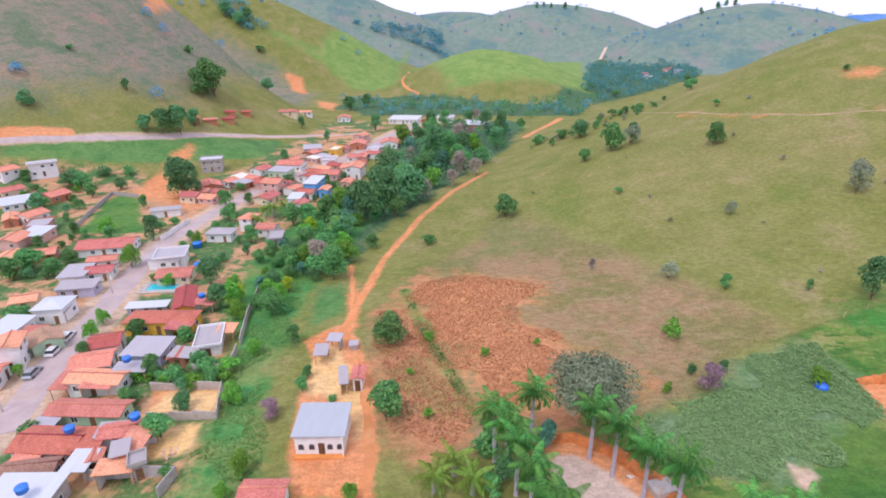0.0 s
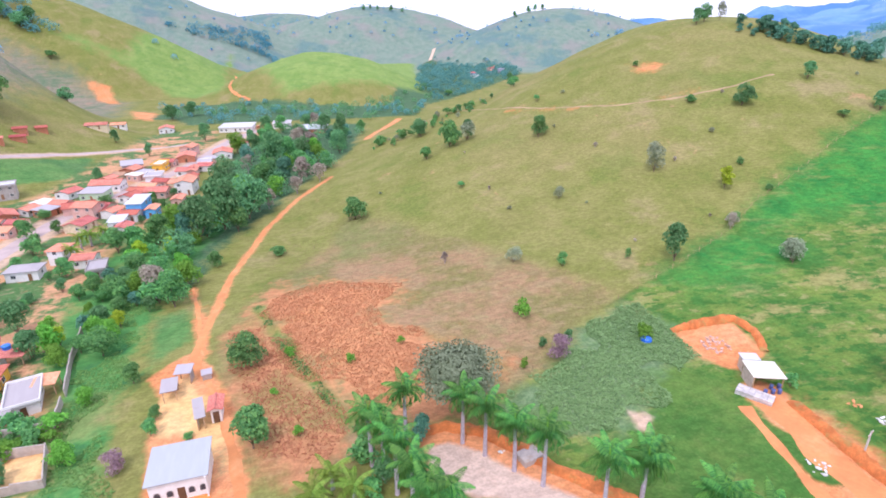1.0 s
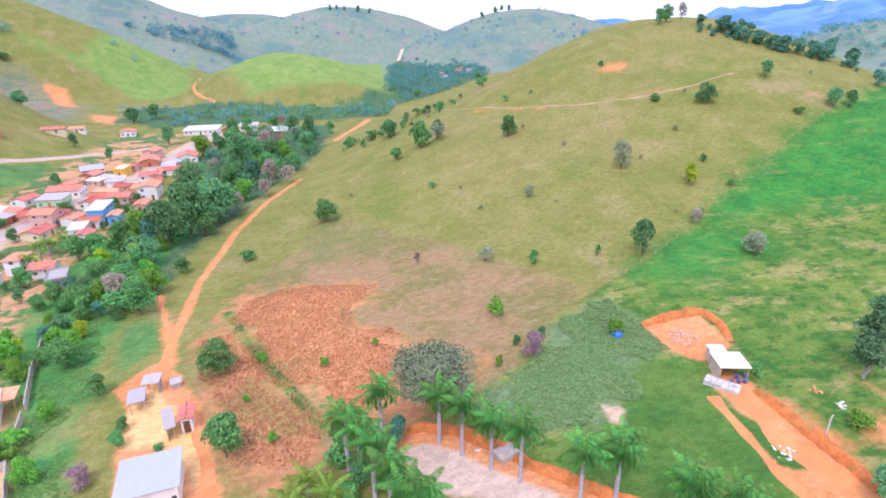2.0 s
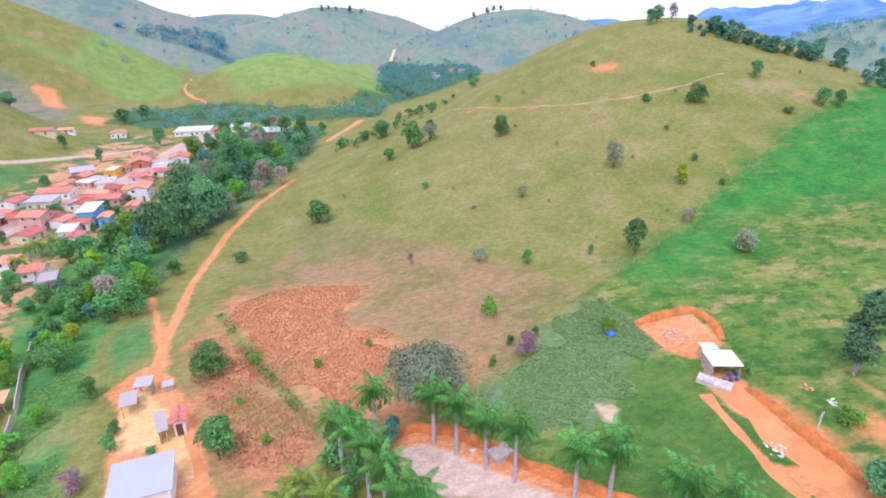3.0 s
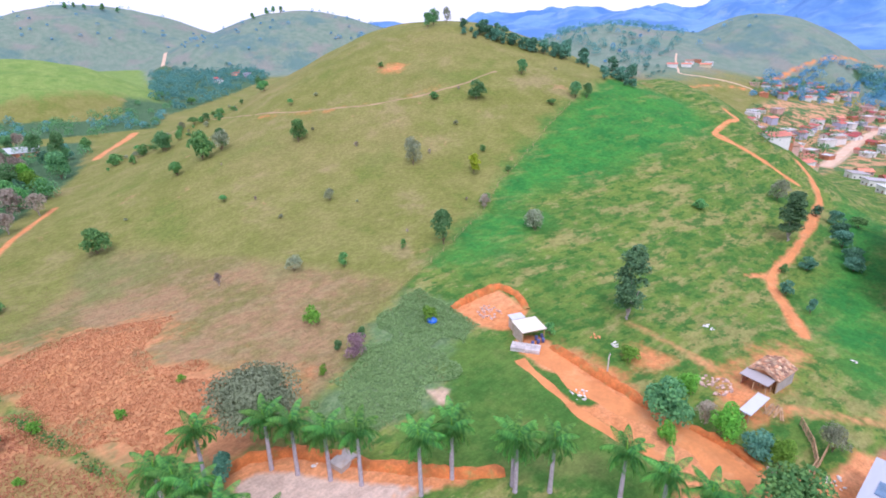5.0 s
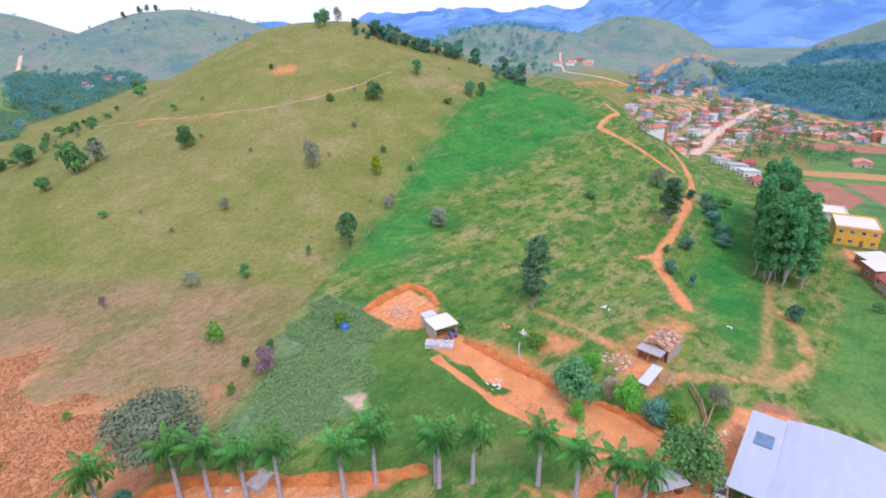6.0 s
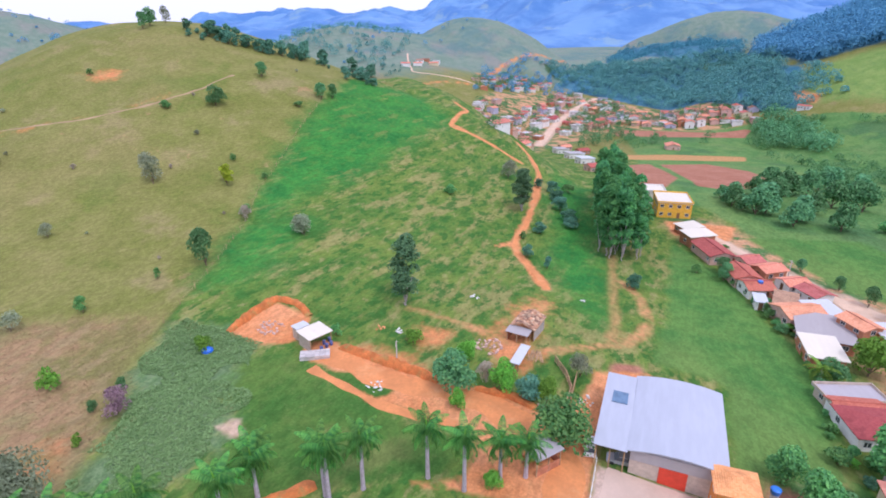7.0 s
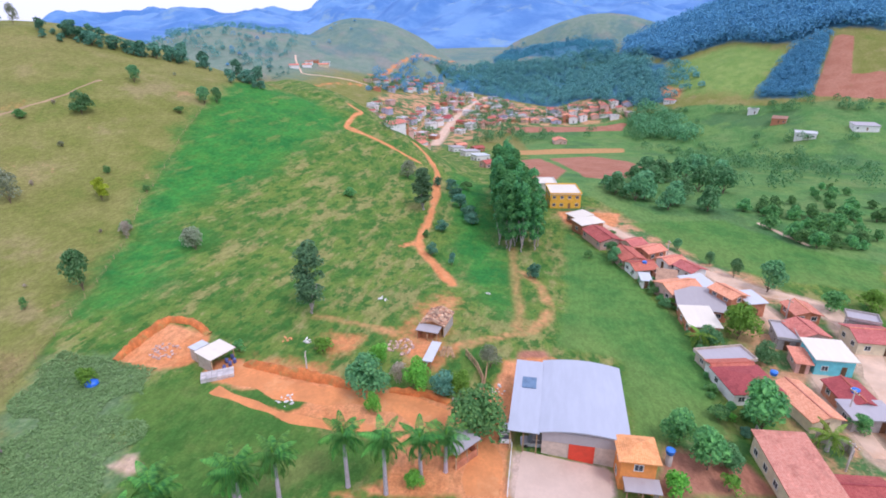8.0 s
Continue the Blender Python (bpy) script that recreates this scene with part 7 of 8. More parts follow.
# ---- trees of the village and the creek ----
for kind, x, y, tall, wide in [
    ("mango", -103.6, 203.4, 15.4, 1.0), ("broad", -82.7, 190.0, 6.7, 0.9), ("dark", -92.3, 155.8, 7.5, 0.9), ("bright", -87.3, 134.3, 6.6, 0.9), ("dark", -60.3, 122.3, 7.5, 1.0), ("bright", -50.9, 111.3, 5.9, 1.0),
    ("dark", -53.1, 109.9, 5.9, 1.0), ("bright", -76.6, 103.4, 3.8, 0.9), ("bright", -75.4, 97.4, 4.1, 0.9), ("broad", -71.1, 88.7, 4.1, 0.9), ("broad", -65.5, 97.1, 4.8, 1.0), ("broad", -53.7, 81.5, 4.4, 0.9),
    ("broad", -43.8, 64.3, 4.3, 1.3), ("broad", -29.3, 123.6, 8.7, 0.9), ("bright", -27.9, 135.6, 7.2, 1.0), ("broad", -22.4, 147.8, 5.0, 0.9), ("dry", -34.7, 131.0, 9.0, 0.9), ("broad", -30.5, 90.6, 4.2, 0.9),
    ("bright", -28.0, 55.6, 3.7, 0.9), ("bright", -29.1, 51.4, 2.6, 0.9), ("bright", -36.6, 86.9, 3.5, 1.0), ("bright", -35.2, 71.6, 3.9, 1.0), ("broad", -24.5, 77.7, 2.6, 0.9), ("broad", -24.4, 73.6, 3.1, 0.9),
    ("bright", -12.5, 50.8, 2.8, 0.9), ("purple", -27.7, 67.3, 3.2, 1.1), ("broad", -113.3, 132.3, 6.7, 1.3), ("broad", -114.6, 126.9, 6.5, 1.2), ("broad", -105.3, 128.6, 4.9, 1.2), ("broad", -150.9, 214.2, 7.2, 1.2),
    ("dark", -148.8, 184.5, 6.4, 1.1), ("broad", -112.2, 187.7, 5.4, 0.8), ("dark", -189.5, 246.6, 8.6, 0.8), ("broad", -137.8, 326.1, 21.1, 1.0), ("broad", -141.3, 318.7, 16.1, 1.0), ("dark", -145.8, 260.4, 8.1, 1.1),
    ("dark", -139.9, 264.5, 11.7, 1.0), ("dark", -134.3, 270.0, 13.3, 1.0), ("dark", -132.6, 283.2, 8.7, 1.0), ("dark", -130.6, 403.6, 9.8, 1.0), ("dark", -229.1, 667.7, 14.9, 1.0), ("dark", -253.0, 664.3, 14.7, 1.2),
    ("dark", -236.2, 658.9, 15.9, 1.2), ("dark", -92.0, 341.6, 7.0, 0.9), ("dark", -82.9, 269.7, 5.8, 0.9), ("dark", -70.7, 315.4, 6.6, 0.9), ("dark", -163.0, 281.0, 6.0, 0.8), ("shrub", -159.9, 351.1, 4.9, 1.0),
    ("shrub", -187.8, 282.7, 3.2, 1.0), ("shrub", -208.5, 631.1, 8.8, 1.0), ("dark", -20.4, 339.9, 7.0, 0.9), ("dark", -47.0, 352.6, 9.8, 1.0), ("dark", -79.5, 447.1, 10.7, 1.2), ("dark", -68.3, 466.3, 10.2, 1.2),
    ("broad", -60.6, 153.1, 5.6, 1.0), ("broad", -52.4, 146.2, 3.6, 1.0), ("broad", -51.6, 168.3, 7.5, 1.0), ("broad", -47.6, 171.4, 7.0, 1.1), ("broad", -41.4, 174.3, 9.1, 1.0), ("bright", -37.3, 184.1, 9.5, 1.0),
    ("dark", -29.2, 170.9, 13.8, 0.9), ("dark", -22.6, 180.2, 16.3, 0.9), ("dark", -15.2, 190.4, 17.0, 0.9), ("dry", -8.8, 198.7, 7.6, 1.0), ("dark", -6.2, 258.8, 17.8, 0.8), ("dry", 11.7, 227.3, 7.9, 1.1),
    ("dark", 30.4, 310.3, 16.0, 0.6), ("dark", -25.2, 227.1, 14.8, 0.9), ("broad", -18.3, 177.0, 8.2, 1.1), ("dry", 1.8, 213.7, 7.1, 1.1), ("dark", -30.8, 157.4, 6.6, 1.1), ("broad", -42.0, 148.4, 6.3, 1.1),
    ("dark", -156.1, 215.2, 7.2, 1.2), ("broad", -140.4, 202.7, 5.8, 1.2), ("dark", -135.9, 214.6, 5.5, 1.1), ("shrub", -140.7, 230.5, 3.8, 1.2), ("dark", -149.2, 226.2, 5.0, 1.2), ("shrub", -115.8, 158.5, 2.9, 0.9), ("bright", -71.5, 123.1, 3.2, 1.2), ("bright", -76.2, 125.1, 2.4, 1.2), ("broad", -52.9, 73.5, 2.9, 1.1), ("bright_shrub", -80.9, 83.8, 2.5, 0.9), ("shrub", -18.7, 71.0, 1.1, 1.3),
    ("shrub", -46.5, 83.6, 3.3, 1.0), ("shrub", -48.6, 78.6, 3.0, 1.2), ("bright_shrub", -44.1, 76.8, 2.7, 1.3), ("shrub", -54.4, 73.7, 2.9, 1.0), ("shrub", -38.3, 55.9, 2.0, 1.0),
]:
    tree(kind, x, y, max(0.8, tall), wide, "trees of the village")

CREEK_TREES = [(-49.9, 105.2), (-53.5, 135.8), (-49.6, 165.3), (-34.1, 200.5), (-24.2, 186.5), (-29.2, 157.3), (-32.1, 134.8), (-35.2, 108.8), (-38.4, 92.8)]
creek_pick = random.Random(83)
for x, y in scatter(outline(CREEK_TREES), box_of(CREEK_TREES), 46, 84, gap=3.4):
    tree(creek_pick.choice(["broad", "bright", "dark", "round", "bright", "shrub", "yellow", "blue"]), x, y, creek_pick.uniform(2.4, 6.0), creek_pick.uniform(0.95, 1.3), "trees along the creek")
BACK_HEDGE = [(-57.2, 82.0), (-49.8, 79.1), (-44.9, 79.6), (-39.8, 79.8)]
for x, y in scatter(line(BACK_HEDGE, 1.6), (-70, 60, -30, 110), 24, 86, gap=1.7):
    tree(creek_pick.choice(["shrub", "bright_shrub", "broad"]), x, y, creek_pick.uniform(1.3, 2.8), 1.25, "hedge behind the yards")
# gardens: trees and bushes in the gaps between the houses
GARDENS = [(-183.7, 214.1), (-61.4, 54.6), (-40.6, 52.8), (-40.6, 65.9), (-41.9, 85.2), (-47.7, 117.4), (-45.2, 158.0), (-40.6, 247.4), (-62.2, 248.4), (-88.8, 205.8), (-94.9, 153.3), (-156.1, 215.2)]
garden_pick = random.Random(71)
for x, y in scatter(outline(GARDENS), box_of(GARDENS), 110, 72, gap=4.0):
    if min(math.hypot(x - hx, y - hy) - r * 1.1 for hx, hy, r in HOMES) < 1.0 or street_gap(np.array([x]), np.array([y]))[0] < 5.0 or math.hypot(x - POOL[0], y - POOL[1]) < 9:
        continue
    tree(garden_pick.choice(["broad", "dark", "bright", "shrub", "shrub", "round", "broad"]), x, y, garden_pick.uniform(2.2, 5.0), garden_pick.uniform(0.9, 1.25), "trees of the village")

# ---- river plain: scattered trees and hedges ----
PLAIN = [
    ([(191.5, -22.6), (195.8, -58.5), (231.7, -71.9), (313.3, -80.6), (248.9, -33.9)], 24, "dark", 8.5), ([(474.0, -55.9), (468.0, -120.5), (527.3, -118.1), (561.5, -74.4)], 22, "dark", 9.0),
    ([(245.6, -73.5), (235.6, -130.7), (396.0, -210.6), (418.9, -139.6)], 26, "dark", 5.5), ([(199.2, -65.0), (169.3, -72.7), (164.9, -95.9), (198.4, -112.2), (206.5, -82.1)], 22, "broad", 4.5),
    ([(438.1, 64.1), (429.7, -0.2), (506.7, 0.8), (496.1, 67.4)], 20, "dark", 7.5), ([(446.7, -74.7), (317.4, -93.3), (442.7, -115.1)], 12, "broad", 4.5), ([(238.1, 71.6), (446.0, 104.2), (552.4, 116.7), (550.7, 152.5)], 8, "dark", 7.0), ([(508.0, -128.3), (434.0, -227.2), (460.3, -237.7), (512.2, -150.8)], 26, "dark", 8.0),
    ([(245.6, -73.5), (214.3, -81.0), (259.1, -123.3), (206.2, -114.6), (170.0, -98.5), (170.6, -79.4), (187.0, -66.9)], 34, "broad", 3.4), ([(475.9, -65.3), (435.7, -150.4), (358.5, -193.4), (248.7, -137.3), (246.8, -78.4), (344.7, -68.8)], 70, "dark", 4.5),
    ([(561.1, -68.7), (529.6, -108.7), (468.2, -99.1), (475.9, -65.3)], 60, "dark", 7.0), ([(540.8, 84.0), (566.8, 30.2), (461.4, 23.8), (427.7, 62.5)], 50, "dark", 6.0),
    ([(482.0, -18.9), (484.8, -39.1), (521.4, -40.3), (519.4, -22.4)], 3, "dark", 10.0), ([(231.1, -20.2), (203.1, -26.6), (222.0, -30.8)], 5, "dark", 6.0), ([(165.1, -75.7), (165.8, -89.4), (173.1, -89.6)], 6, "broad", 4.0),
]
far_groups = []
for i, (edge, count, kind, tall) in enumerate(PLAIN):
    got = scatter(outline(edge), box_of(edge), count, 90 + i, gap=3.5)
    if np.hypot(*got.mean(0)) > 330:
        far_groups.append(got)
        continue
    for x, y in got:
        tree("far_" + kind, x, y, tall * (0.6 + 0.7 * tree_turn.random()), 1.15, "trees of the river plain")
for edge, count, _ in TOWN[:4]:
    far_groups.append(scatter(outline(edge), box_of(edge), 85, 130 + count, gap=5))
woods("far_trees", np.vstack(far_groups), 3.6, 110, "plain", "clumps of dark trees between fields and houses", 52)

# trees dotted over the far hills
far_pick = np.random.default_rng(8)
FAR_HILLS = [(243, 1385, 330, 200, 90), (587, 1104, 260, 190, 90), (-315, 1250, 330, 220, 70), (-300, 700, 220, 110, 22), (-300, 370, 150, 130, 60), (990, 350, 170, 110, 8), (770, 470, 240, 120, 60), (330, 330, 150, 60, 20)]
spots = []
for cx, cy, a, b, count in FAR_HILLS:
    spots.append(np.column_stack([cx + (far_pick.random(count) * 2 - 1) * a, cy + (far_pick.random(count) * 2 - 1) * b]))
# leaf colour holds the distance haze
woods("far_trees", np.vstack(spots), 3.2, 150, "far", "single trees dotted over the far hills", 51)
for x, y in [(202.3, 1325.8), (218.8, 1334.2), (233.3, 1320.7), (264.2, 1316.0), (290.8, 1320.7), (522.0, 1102.0), (527.3, 1080.5), (500.8, 1088.8), (467.4, 1079.9)]:
    tree("far_dark", x, y, 9 + 5 * tree_turn.random(), 0.9, "trees on the far hills")

# ---- small things ----
for x, y in [(-78.7, 84.3), (-79.9, 91.9), (-80.8, 97.6)]:
    car(x, y, 98, CAR_SILVER if abs(x + 77) < 2 else CAR_WHITE, "silver blue hatchback car parked beside the street" if abs(x + 77) < 2 else "white hatchback car parked beside the street")
car(62.6, -0.3, 95, CAR_SILVER, "silver car parked under the annex roof")
car(63.3, 4.1, 8, CAR_WHITE, "white pickup parked beside the annex")
car(195.0, -3.6, 40, CAR_WHITE, "white car parked by the apartment building")
for x, y, z in [(*(-53.9, 50.7), 4.3), (*(-56.0, 62.7), 3.6), (*(-46.9, 64.3), 3.8), (*(-75.6, 149.2), 1.5), (*(-68.3, 133.8), 1.5), (*(-55.6, 107.4), 4.0), (*(-57.7, 81.0), 4.0), (*(64.2, -19.1), 2.0), (*(137.2, -25.6), 3.0), (*(89.8, -41.1), 3.0), (*(86.9, -52.7), 3.2)]:
    water_tank(x, y, float(height(x, y)) + z - (0.0 if z >= 2 else z), (0.6 if x > 0 else 0.72) if z >= 2 else 1.3, 2.0 if z == 2.0 else 0.0)
tub = thing("tarpaulin", 61.4, 73.4, 20, None, "crumpled bright blue tarpaulin over a heap", "tarpaulin")
part("sheet", lathe("sheet", plain("tarp_blue", (0.02, 0.16, 0.75), 0.4, vary=0.2), [(1.1, -0.1), (1.0, 0.35), (0.75, 0.6), (0.3, 0.8), (0.05, 0.75)], 9, False), tub)
pool = thing("swimming_pool", -72.6, 121.8, 5, None, "small turquoise swimming pool with a pale paved rim", "pool")
part("paving", boxes("paving", CONCRETE, (-5.2, -3.4, -0.4, 5.2, -1.9, 0.25), (-5.2, 1.9, -0.4, 5.2, 3.4, 0.25), (-5.2, -1.9, -0.4, -3.6, 1.9, 0.25), (3.6, -1.9, -0.4, 5.2, 1.9, 0.25)), pool)
part("water", boxes("water", WATER, (-3.6, -1.9, -0.4, 3.6, 1.9, 0.12)), pool, "clear turquoise water")

run_wall("garden_wall", [(-46.5, 117.3), (-44.5, 104.5), (-41.4, 91.1)], 1.8, 0.2, CONCRETE, "long grey concrete garden wall by the creek")
run_wall("garden_wall", [(-52.0, 77.0), (-38.9, 75.9), (-36.5, 67.8), (-48.2, 68.6)], 1.6, 0.2, CONCRETE, "grey block wall round an empty plot")
run_wall("garden_wall", [(-47.1, 82.2), (-40.0, 81.5), (-41.1, 88.8)], 1.6, 0.2, CONCRETE, "grey block wall behind a yard")
run_wall("garden_wall", [(-50.8, 56.5), (-37.3, 56.0), (-37.9, 52.2)], 1.8, 0.2, WALL["grey"], "stained grey wall behind the houses")
run_wall("garden_wall", [(-122.3, 162.4), (-127.9, 180.9), (-134.6, 205.6), (-122.1, 202.5)], 1.6, 0.2, WALL["grey"], "stained wall round a green plot")
run_wall("garden_wall", [(-89.0, 154.1), (-88.7, 172.7)], 1.6, 0.2, WALL["white"], "low white wall along the street")
run_wall("garden_wall", [(155.2, -21.1), (136.1, -27.2), (118.4, -32.8)], 2.2, 0.2, WALL["brick"], "rough brick wall behind the lane houses")
run_wall("garden_wall", [(75.7, -34.2), (67.9, -33.7), (62.2, -33.2)], 1.8, 0.2, WALL["grey"], "stained grey wall beside the orange roofed house")
run_wall("garden_wall", [(76.8, -43.2), (75.3, -47.3), (73.4, -47.0)], 1.8, 0.2, CONCRETE, "concrete wall with a gate by the lane")
run_wall("yard_wall", [(69.2, 13.1), (68.8, 9.0)], 0.9, 0.2, CONCRETE, "low concrete wall at the edge of the yard")
fence(FENCE[1:], "thin wire fence with wooden posts up the hill", 1.3, 5.0, 3, 0.05)
fence([(61.1, 2.9), (52.1, 2.7)], "pale wooden rail fence beside the forecourt", 0.9, 2.0, 1, 0.09, FRAME_WHITE)
fence([(83.3, 13.2), (79.4, 10.5), (75.4, 8.9), (72.0, 9.0)], "rough wooden corral fence by the barn", 1.5, 1.2, 4, 0.09, name="corral_fence")
fence([(79.9, 8.8), (72.3, 8.5)], "rough wooden corral fence by the warehouse", 1.5, 1.2, 4, 0.09, name="corral_fence")


def pole(x, y, tall, label="grey concrete utility pole with a crossarm"):
    ob = thing("utility_pole", x, y, 20, None, label, "pole", "utility poles")
    part("shaft", tubes("shaft", CONCRETE, ([(0, 0, -0.5), (0, 0, tall)], [0.16, 0.1]), sides=8), ob)
    part("crossarm", boxes("crossarm", TIMBER, (-0.9, -0.06, tall - 0.6, 0.9, 0.06, tall - 0.46)), ob)
    for k in (-0.8, -0.3, 0.3, 0.8):
        part("insulator", boxes("insulator", FRAME_WHITE, (k - 0.05, -0.05, tall - 0.46, k + 0.05, 0.05, tall - 0.3)), ob)


for x, y, tall in [(83.1, -50.4, 6.2), (118.0, -53.4, 5.1), (150.8, -33.9, 4.3), (70.5, -44.9, 5.2), (70.9, 38.8, 2.7), (-83.4, 118.4, 6.2), (-88.1, 169.2, 5.0), (-76.1, 73.5, 4.7)]:
    pole(x, y, max(5.0, min(9.0, tall)))

# hollow blocks stacked beside the shed
stack = thing("block_stack", 68.0, 54.2, -58, None, "stack of pale hollow concrete blocks", "blocks")
unit = boxes("block", plain("block_pale", (0.60, 0.56, 0.56), 0.95, vary=0.12, random_tone=0.15), (-0.42, -0.2, 0, -0.08, 0.2, 0.4), (0.08, -0.2, 0, 0.42, 0.2, 0.4), (-0.08, -0.2, 0, 0.08, 0.2, 0.34))
for i in range(6):
    for j in range(5):
        for k in range(2):
            part("block", unit, stack, at=pose((i - 2.5) * 0.9, (j - 2) * 0.45, k * 0.42, 0, 0, 0))

DRUM = lathe("drum", plain("drum_blue", (0.10, 0.13, 0.35), 0.5, vary=0.2), [(0.29, 0), (0.3, 0.05), (0.3, 0.3), (0.32, 0.32), (0.3, 0.34), (0.3, 0.6), (0.32, 0.62), (0.3, 0.64), (0.3, 0.88), (0.26, 0.9)], 12)
for k, (x, y) in enumerate([(70.2, 54.3), (71.5, 54.0), (72.5, 53.7), (73.5, 54.8), (72.2, 55.1)]):
    ob = thing("drum", x, y, k * 40, None, "dark blue metal drum under the shed roof", "drum", "drums by the shed")
    part("barrel", DRUM, ob)

# loose timber, rubble and sheets
litter = random.Random(31)


def rubble(x, y, r, count, material, label, size=0.3, name="rubble_heap"):
    ob = thing(name, x, y, 0, None, label, "rubble")
    for i in range(count):
        w, q = litter.random() * 6.283, r * math.sqrt(litter.random())
        s = size * litter.uniform(0.4, 1.3)
        px, py = math.cos(w) * q, math.sin(w) * q
        z = float(height(x + px, y + py)) - float(height(x, y))
        part("lump", STONES[i % 4][0 if material is None else material], ob, at=pose(px, py, z + s * 0.2, litter.uniform(-30, 30), litter.uniform(-30, 30), litter.random() * 360) @ Matrix.Diagonal((s * 1.6, s, s * 0.7, 1)))
    return ob


def stone_mesh(seed, material):
    bm = bmesh.new()
    bmesh.ops.create_icosphere(bm, subdivisions=1, radius=0.5)
    rr = random.Random(seed)
    for v in bm.verts:
        v.co *= rr.uniform(0.7, 1.15)
    me = bpy.data.meshes.new("lump")
    bm.to_mesh(me)
    bm.free()
    me.materials.append(material)
    return me


RUBBLE_PINK = plain("rubble_pink", (0.58, 0.40, 0.34), 0.95, vary=0.2, random_tone=0.25)
RUBBLE_WHITE = plain("rubble_white", (0.72, 0.70, 0.68), 0.9, vary=0.1, random_tone=0.15)
RUBBLE_RED = plain("rubble_red", (0.62, 0.28, 0.12), 0.95, vary=0.2, random_tone=0.2)
STONES = [[stone_mesh(s, m) for m in (RUBBLE_PINK, RUBBLE_WHITE, RUBBLE_RED)] for s in range(4)]
rubble(72.6, 68.0, 2.6, 60, 0, "spread heap of pinkish rubble on bare earth", 0.5)
rubble(64.1, 39.6, 1.6, 12, 1, "scattered white stones on the grass island", 0.5)
rubble(81.7, 43.8, 1.0, 8, 1, "white stones beside the path on the slope", 0.6)
rubble(81.3, 48.0, 0.9, 10, 2, "small heap of red earth clods", 0.5)
rubble(102.2, 35.2, 1.2, 9, 1, "white scraps lying on the slope", 0.6)
rubble(83.2, 25.6, 2.8, 40, 0, "broken stones along the edge of the barn pad", 0.55)
rubble(74.3, 6.4, 1.4, 16, 1, "white builders' waste beside the warehouse", 0.45)
rubble(112.3, 12.9, 0.8, 5, 1, "few pale stones in the grass", 0.5)
rubble(24.3, 54.2, 0.5, 4, 1, "white scraps on the red bank", 0.5)
rubble(-52.1, 83.7, 1.3, 12, 1, "white odds and ends behind a house", 0.4)
rubble(-46.2, 63.0, 1.3, 12, 1, "white scrap in a back yard", 0.4)
rubble(-54.9, 76.1, 1.3, 12, 0, "broken bricks beside a tiled house", 0.4)
rubble(-79.3, 85.3, 1.3, 12, 1, "pale rubble by the street", 0.4)
rubble(-40.6, 60.6, 1.3, 12, 0, "red brick rubble in a back yard", 0.4)
rubble(-99.9, 171.7, 1.3, 12, 1, "white stones beside the green plot", 0.4)
planks = thing("plank_pile", 83.9, 17.0, 10, None, "loose pile of brown timber planks", "timber")
for i in range(9):
    part("plank", boxes("plank", TIMBER, (-1.8, -0.1, 0, 1.8, 0.1, 0.06)), planks, at=pose(litter.uniform(-0.4, 0.4), (i - 4) * 0.3, 0.05 + 0.03 * (i % 3), 0, 0, litter.uniform(-14, 14)))
sheet_pad = thing("concrete_slab", 27.4, 52.3, 14, None, "grey concrete slab standing on the red bank", "slab")
part("slab", bevelled("slab", CONCRETE, -1.6, -1.2, -0.3, 1.6, 1.2, 0.9, 0.06), sheet_pad)

# ---- low plants ----
def clear_of(spots, names, margin):
    keep = np.ones(len(spots), bool)
    for name in names:
        for shape in ZONES[name]:
            keep &= shape(spots[:, 0], spots[:, 1]) > margin
    return spots[keep]


def patchy(spots, size, seed, cut=-0.2):
    return spots[wave(spots[:, 0], spots[:, 1], size, seed) > cut]


CASSAVA = [(67.7, 78.0), (64.0, 85.1), (52.5, 80.5), (42.6, 70.4), (33.3, 67.8), (26.8, 62.6), (31.4, 54.7), (43.5, 53.0), (54.1, 60.8), (67.2, 67.0), (67.6, 72.4)]
tufts("cassava_crop", patchy(scatter(outline(CASSAVA), box_of(CASSAVA), 11000, 3, ragged=3.0), 4.0, 5.0, -0.55), 0.30, 5, leaf_material("leaf_cassava", (0.130, 0.235, 0.085), (0.235, 0.345, 0.145), None, 0.15), "knee-high grey-green cassava crop", 1.1, 0.38, 3)
CORN = [(-10.3, 113.6), (-3.6, 120.0), (8.2, 122.1), (21.7, 113.2), (14.0, 100.5), (17.5, 89.5), (22.7, 78.4), (17.4, 72.7), (12.2, 66.9), (4.8, 69.1), (0.6, 79.1), (-4.4, 90.3), (-8.4, 104.0)]
DRY_STALK = leaf_material("dry_stalk", (0.50, 0.25, 0.11), (0.72, 0.43, 0.20), None, 0.15)
tufts("corn_stubble", scatter(outline(CORN), box_of(CORN), 12000, 4, ragged=4.0), 0.24, 4, DRY_STALK, "dry orange-brown corn stubble", 0.8, 0.7, 4)
CORN_NEAR = [(-15.9, 102.9), (-8.7, 102.6), (-3.7, 84.9), (4.2, 65.9), (-0.4, 60.1), (-9.7, 62.7), (-11.9, 73.0)]
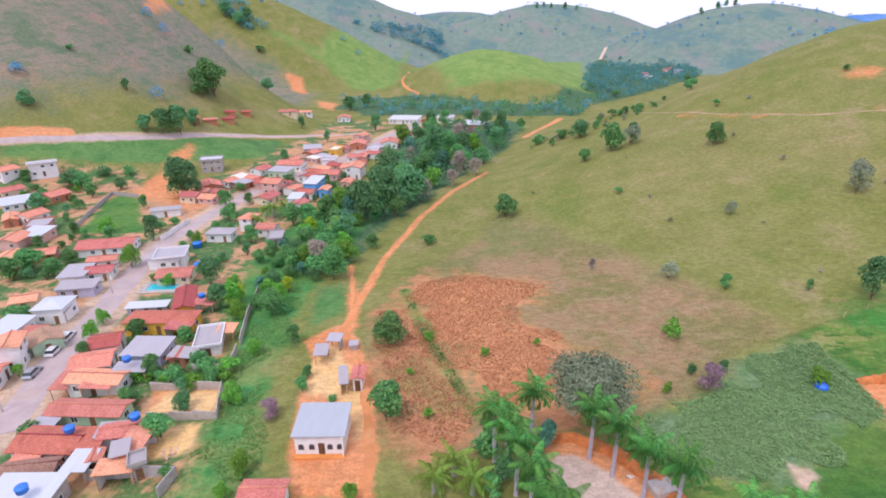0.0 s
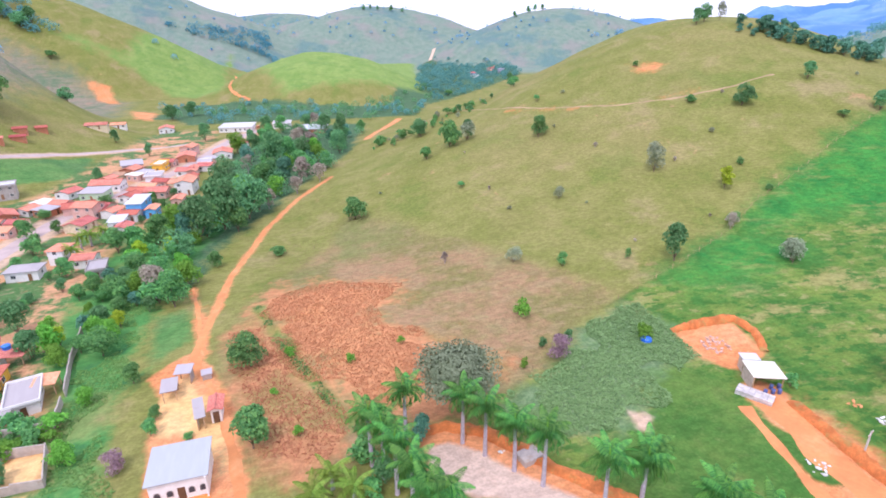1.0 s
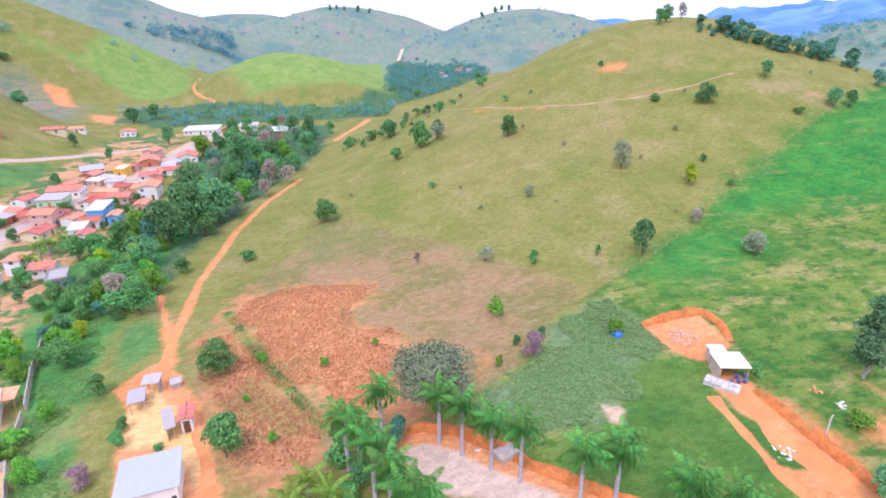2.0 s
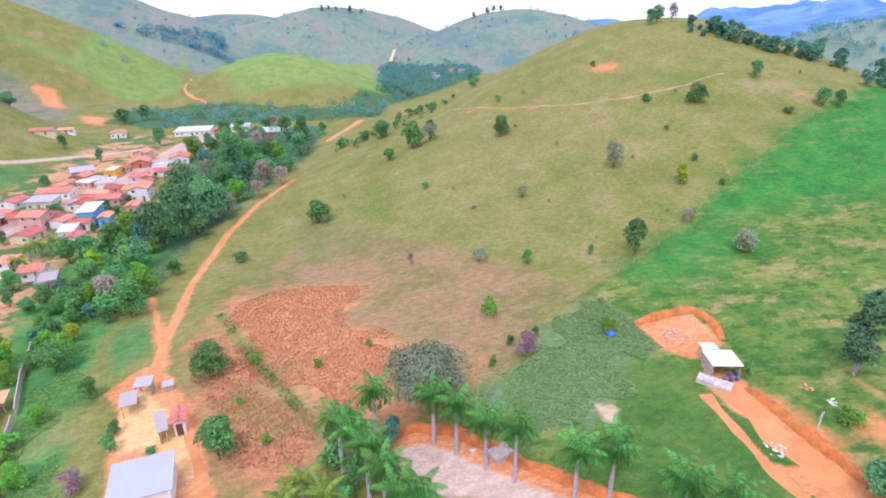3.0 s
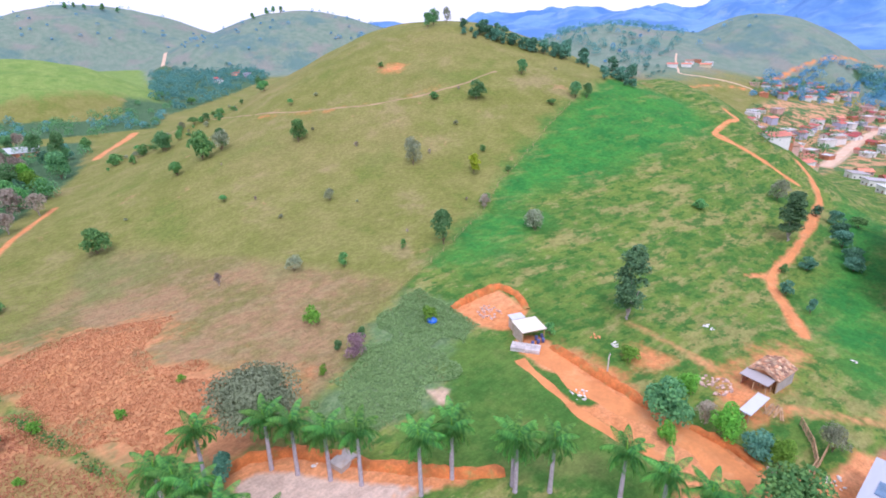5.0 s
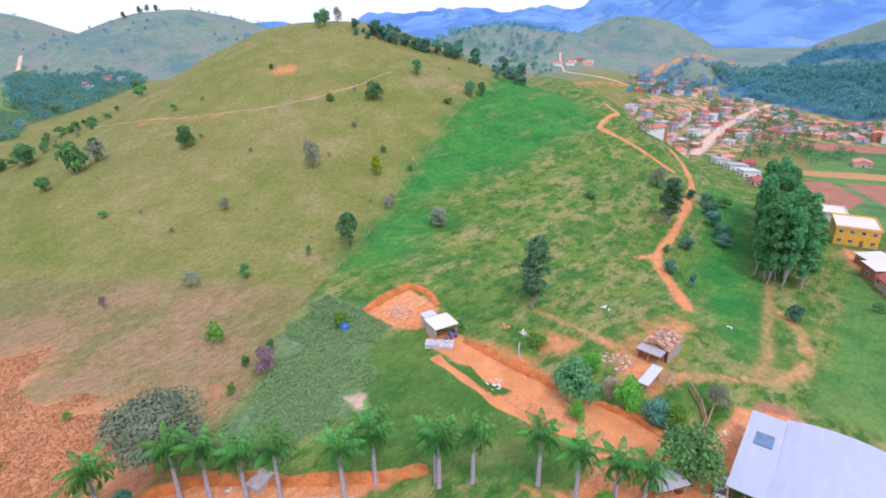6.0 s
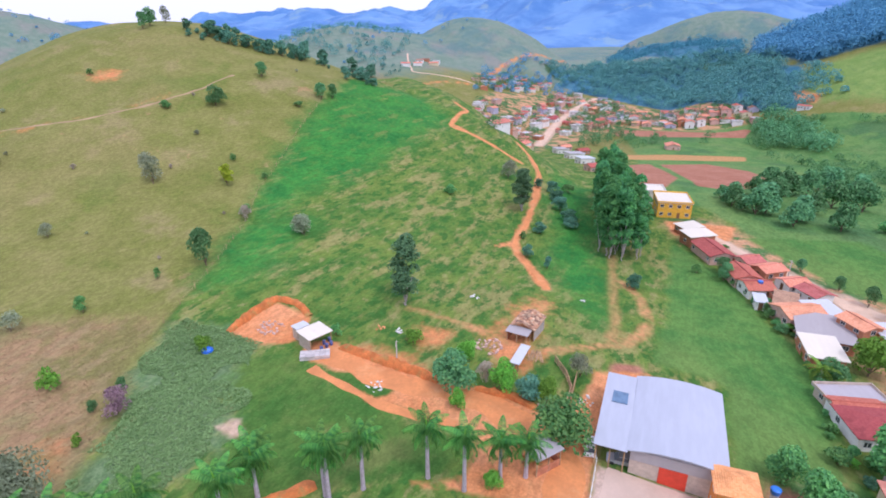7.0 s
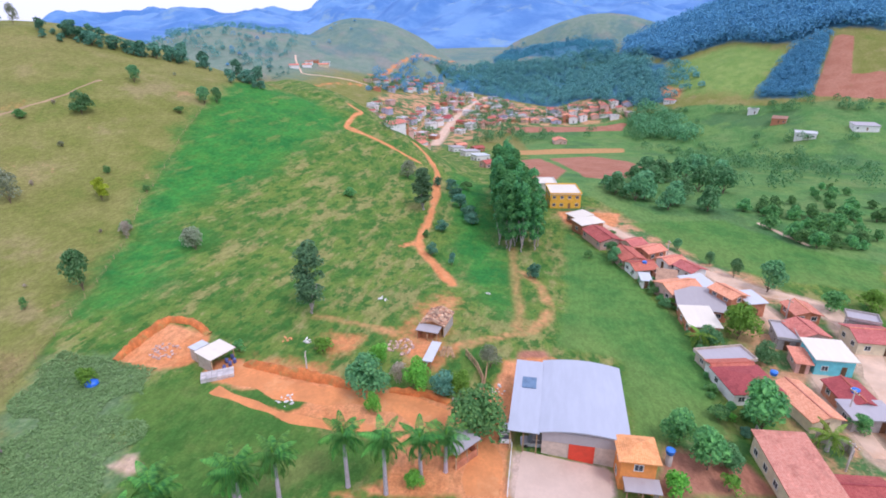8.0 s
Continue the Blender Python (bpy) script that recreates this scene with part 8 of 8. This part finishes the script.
tufts("corn_stubble", scatter(outline(CORN_NEAR), box_of(CORN_NEAR), 4200, 5, ragged=2.2), 0.22, 4, DRY_STALK, "sparse dry stubble on bare brown soil", 0.8, 0.6, 5)
SCRUB = SCRUB_EDGE + [(-7.3, 152.8), (-11.9, 115.9), (-4.0, 124.0), (20.6, 111.8), (23.5, 80.4), (34.8, 68.7), (53.6, 82.3)]
tufts("dry_scrub", scatter(outline(SCRUB), box_of(SCRUB), 6000, 9, ragged=2.2), 0.13, 5, leaf_material("leaf_scrub", (0.27, 0.235, 0.115), (0.42, 0.31, 0.18)), "dry tan and olive scrub grass", 0.9, 0.5, 9)
HEDGE = [(-10.3, 113.6), (-6.3, 98.0), (-3.1, 87.5), (0.5, 77.4), (3.8, 68.5), (7.0, 62.3)]
hedge_field = line(HEDGE, 0.9)
hedge_spots = scatter(hedge_field, (box_of(HEDGE)[0] - 3, box_of(HEDGE)[1] - 3, box_of(HEDGE)[2] + 3, box_of(HEDGE)[3] + 3), 700, 6)
tufts("weed_strip", patchy(hedge_spots, 3.0, 2.0, -0.3), 0.26, 6, LEAF["mid"], "strip of tall green weeds between the crops", 0.8, 0.7, 6)
green_field = ZONES["green"][0]
GRASS_LEAF = leaf_material("leaf_grass", (0.09, 0.20, 0.06), (0.20, 0.29, 0.10))
pasture = outline(FENCE + SCRUB_EDGE + [(41.6, 219.1), (93.8, 236.3), (150.8, 187.2)])
tufts("grass_tufts", clear_of(scatter(pasture, (10, 90, 230, 250), 2500, 12), ("dirt", "green", "tan"), 0.5), 0.15, 5, leaf_material("leaf_pasture", (0.23, 0.225, 0.08), (0.31, 0.29, 0.13)), "tufts of dry olive pasture grass", 1.1, 0.3, 12)
creek_field = ZONES["creek"][1]
creek_spots = scatter(creek_field, (-60, 25, 10, 140), 6000, 8, ragged=2.5)
tufts("creek_weeds", patchy(creek_spots, 5.0, 3.0, -0.3), 0.24, 5, leaf_material("leaf_creek", (0.10, 0.28, 0.075), (0.24, 0.46, 0.13), None, 0.15), "rank bright green weeds along the creek", 1.0, 0.5, 8)
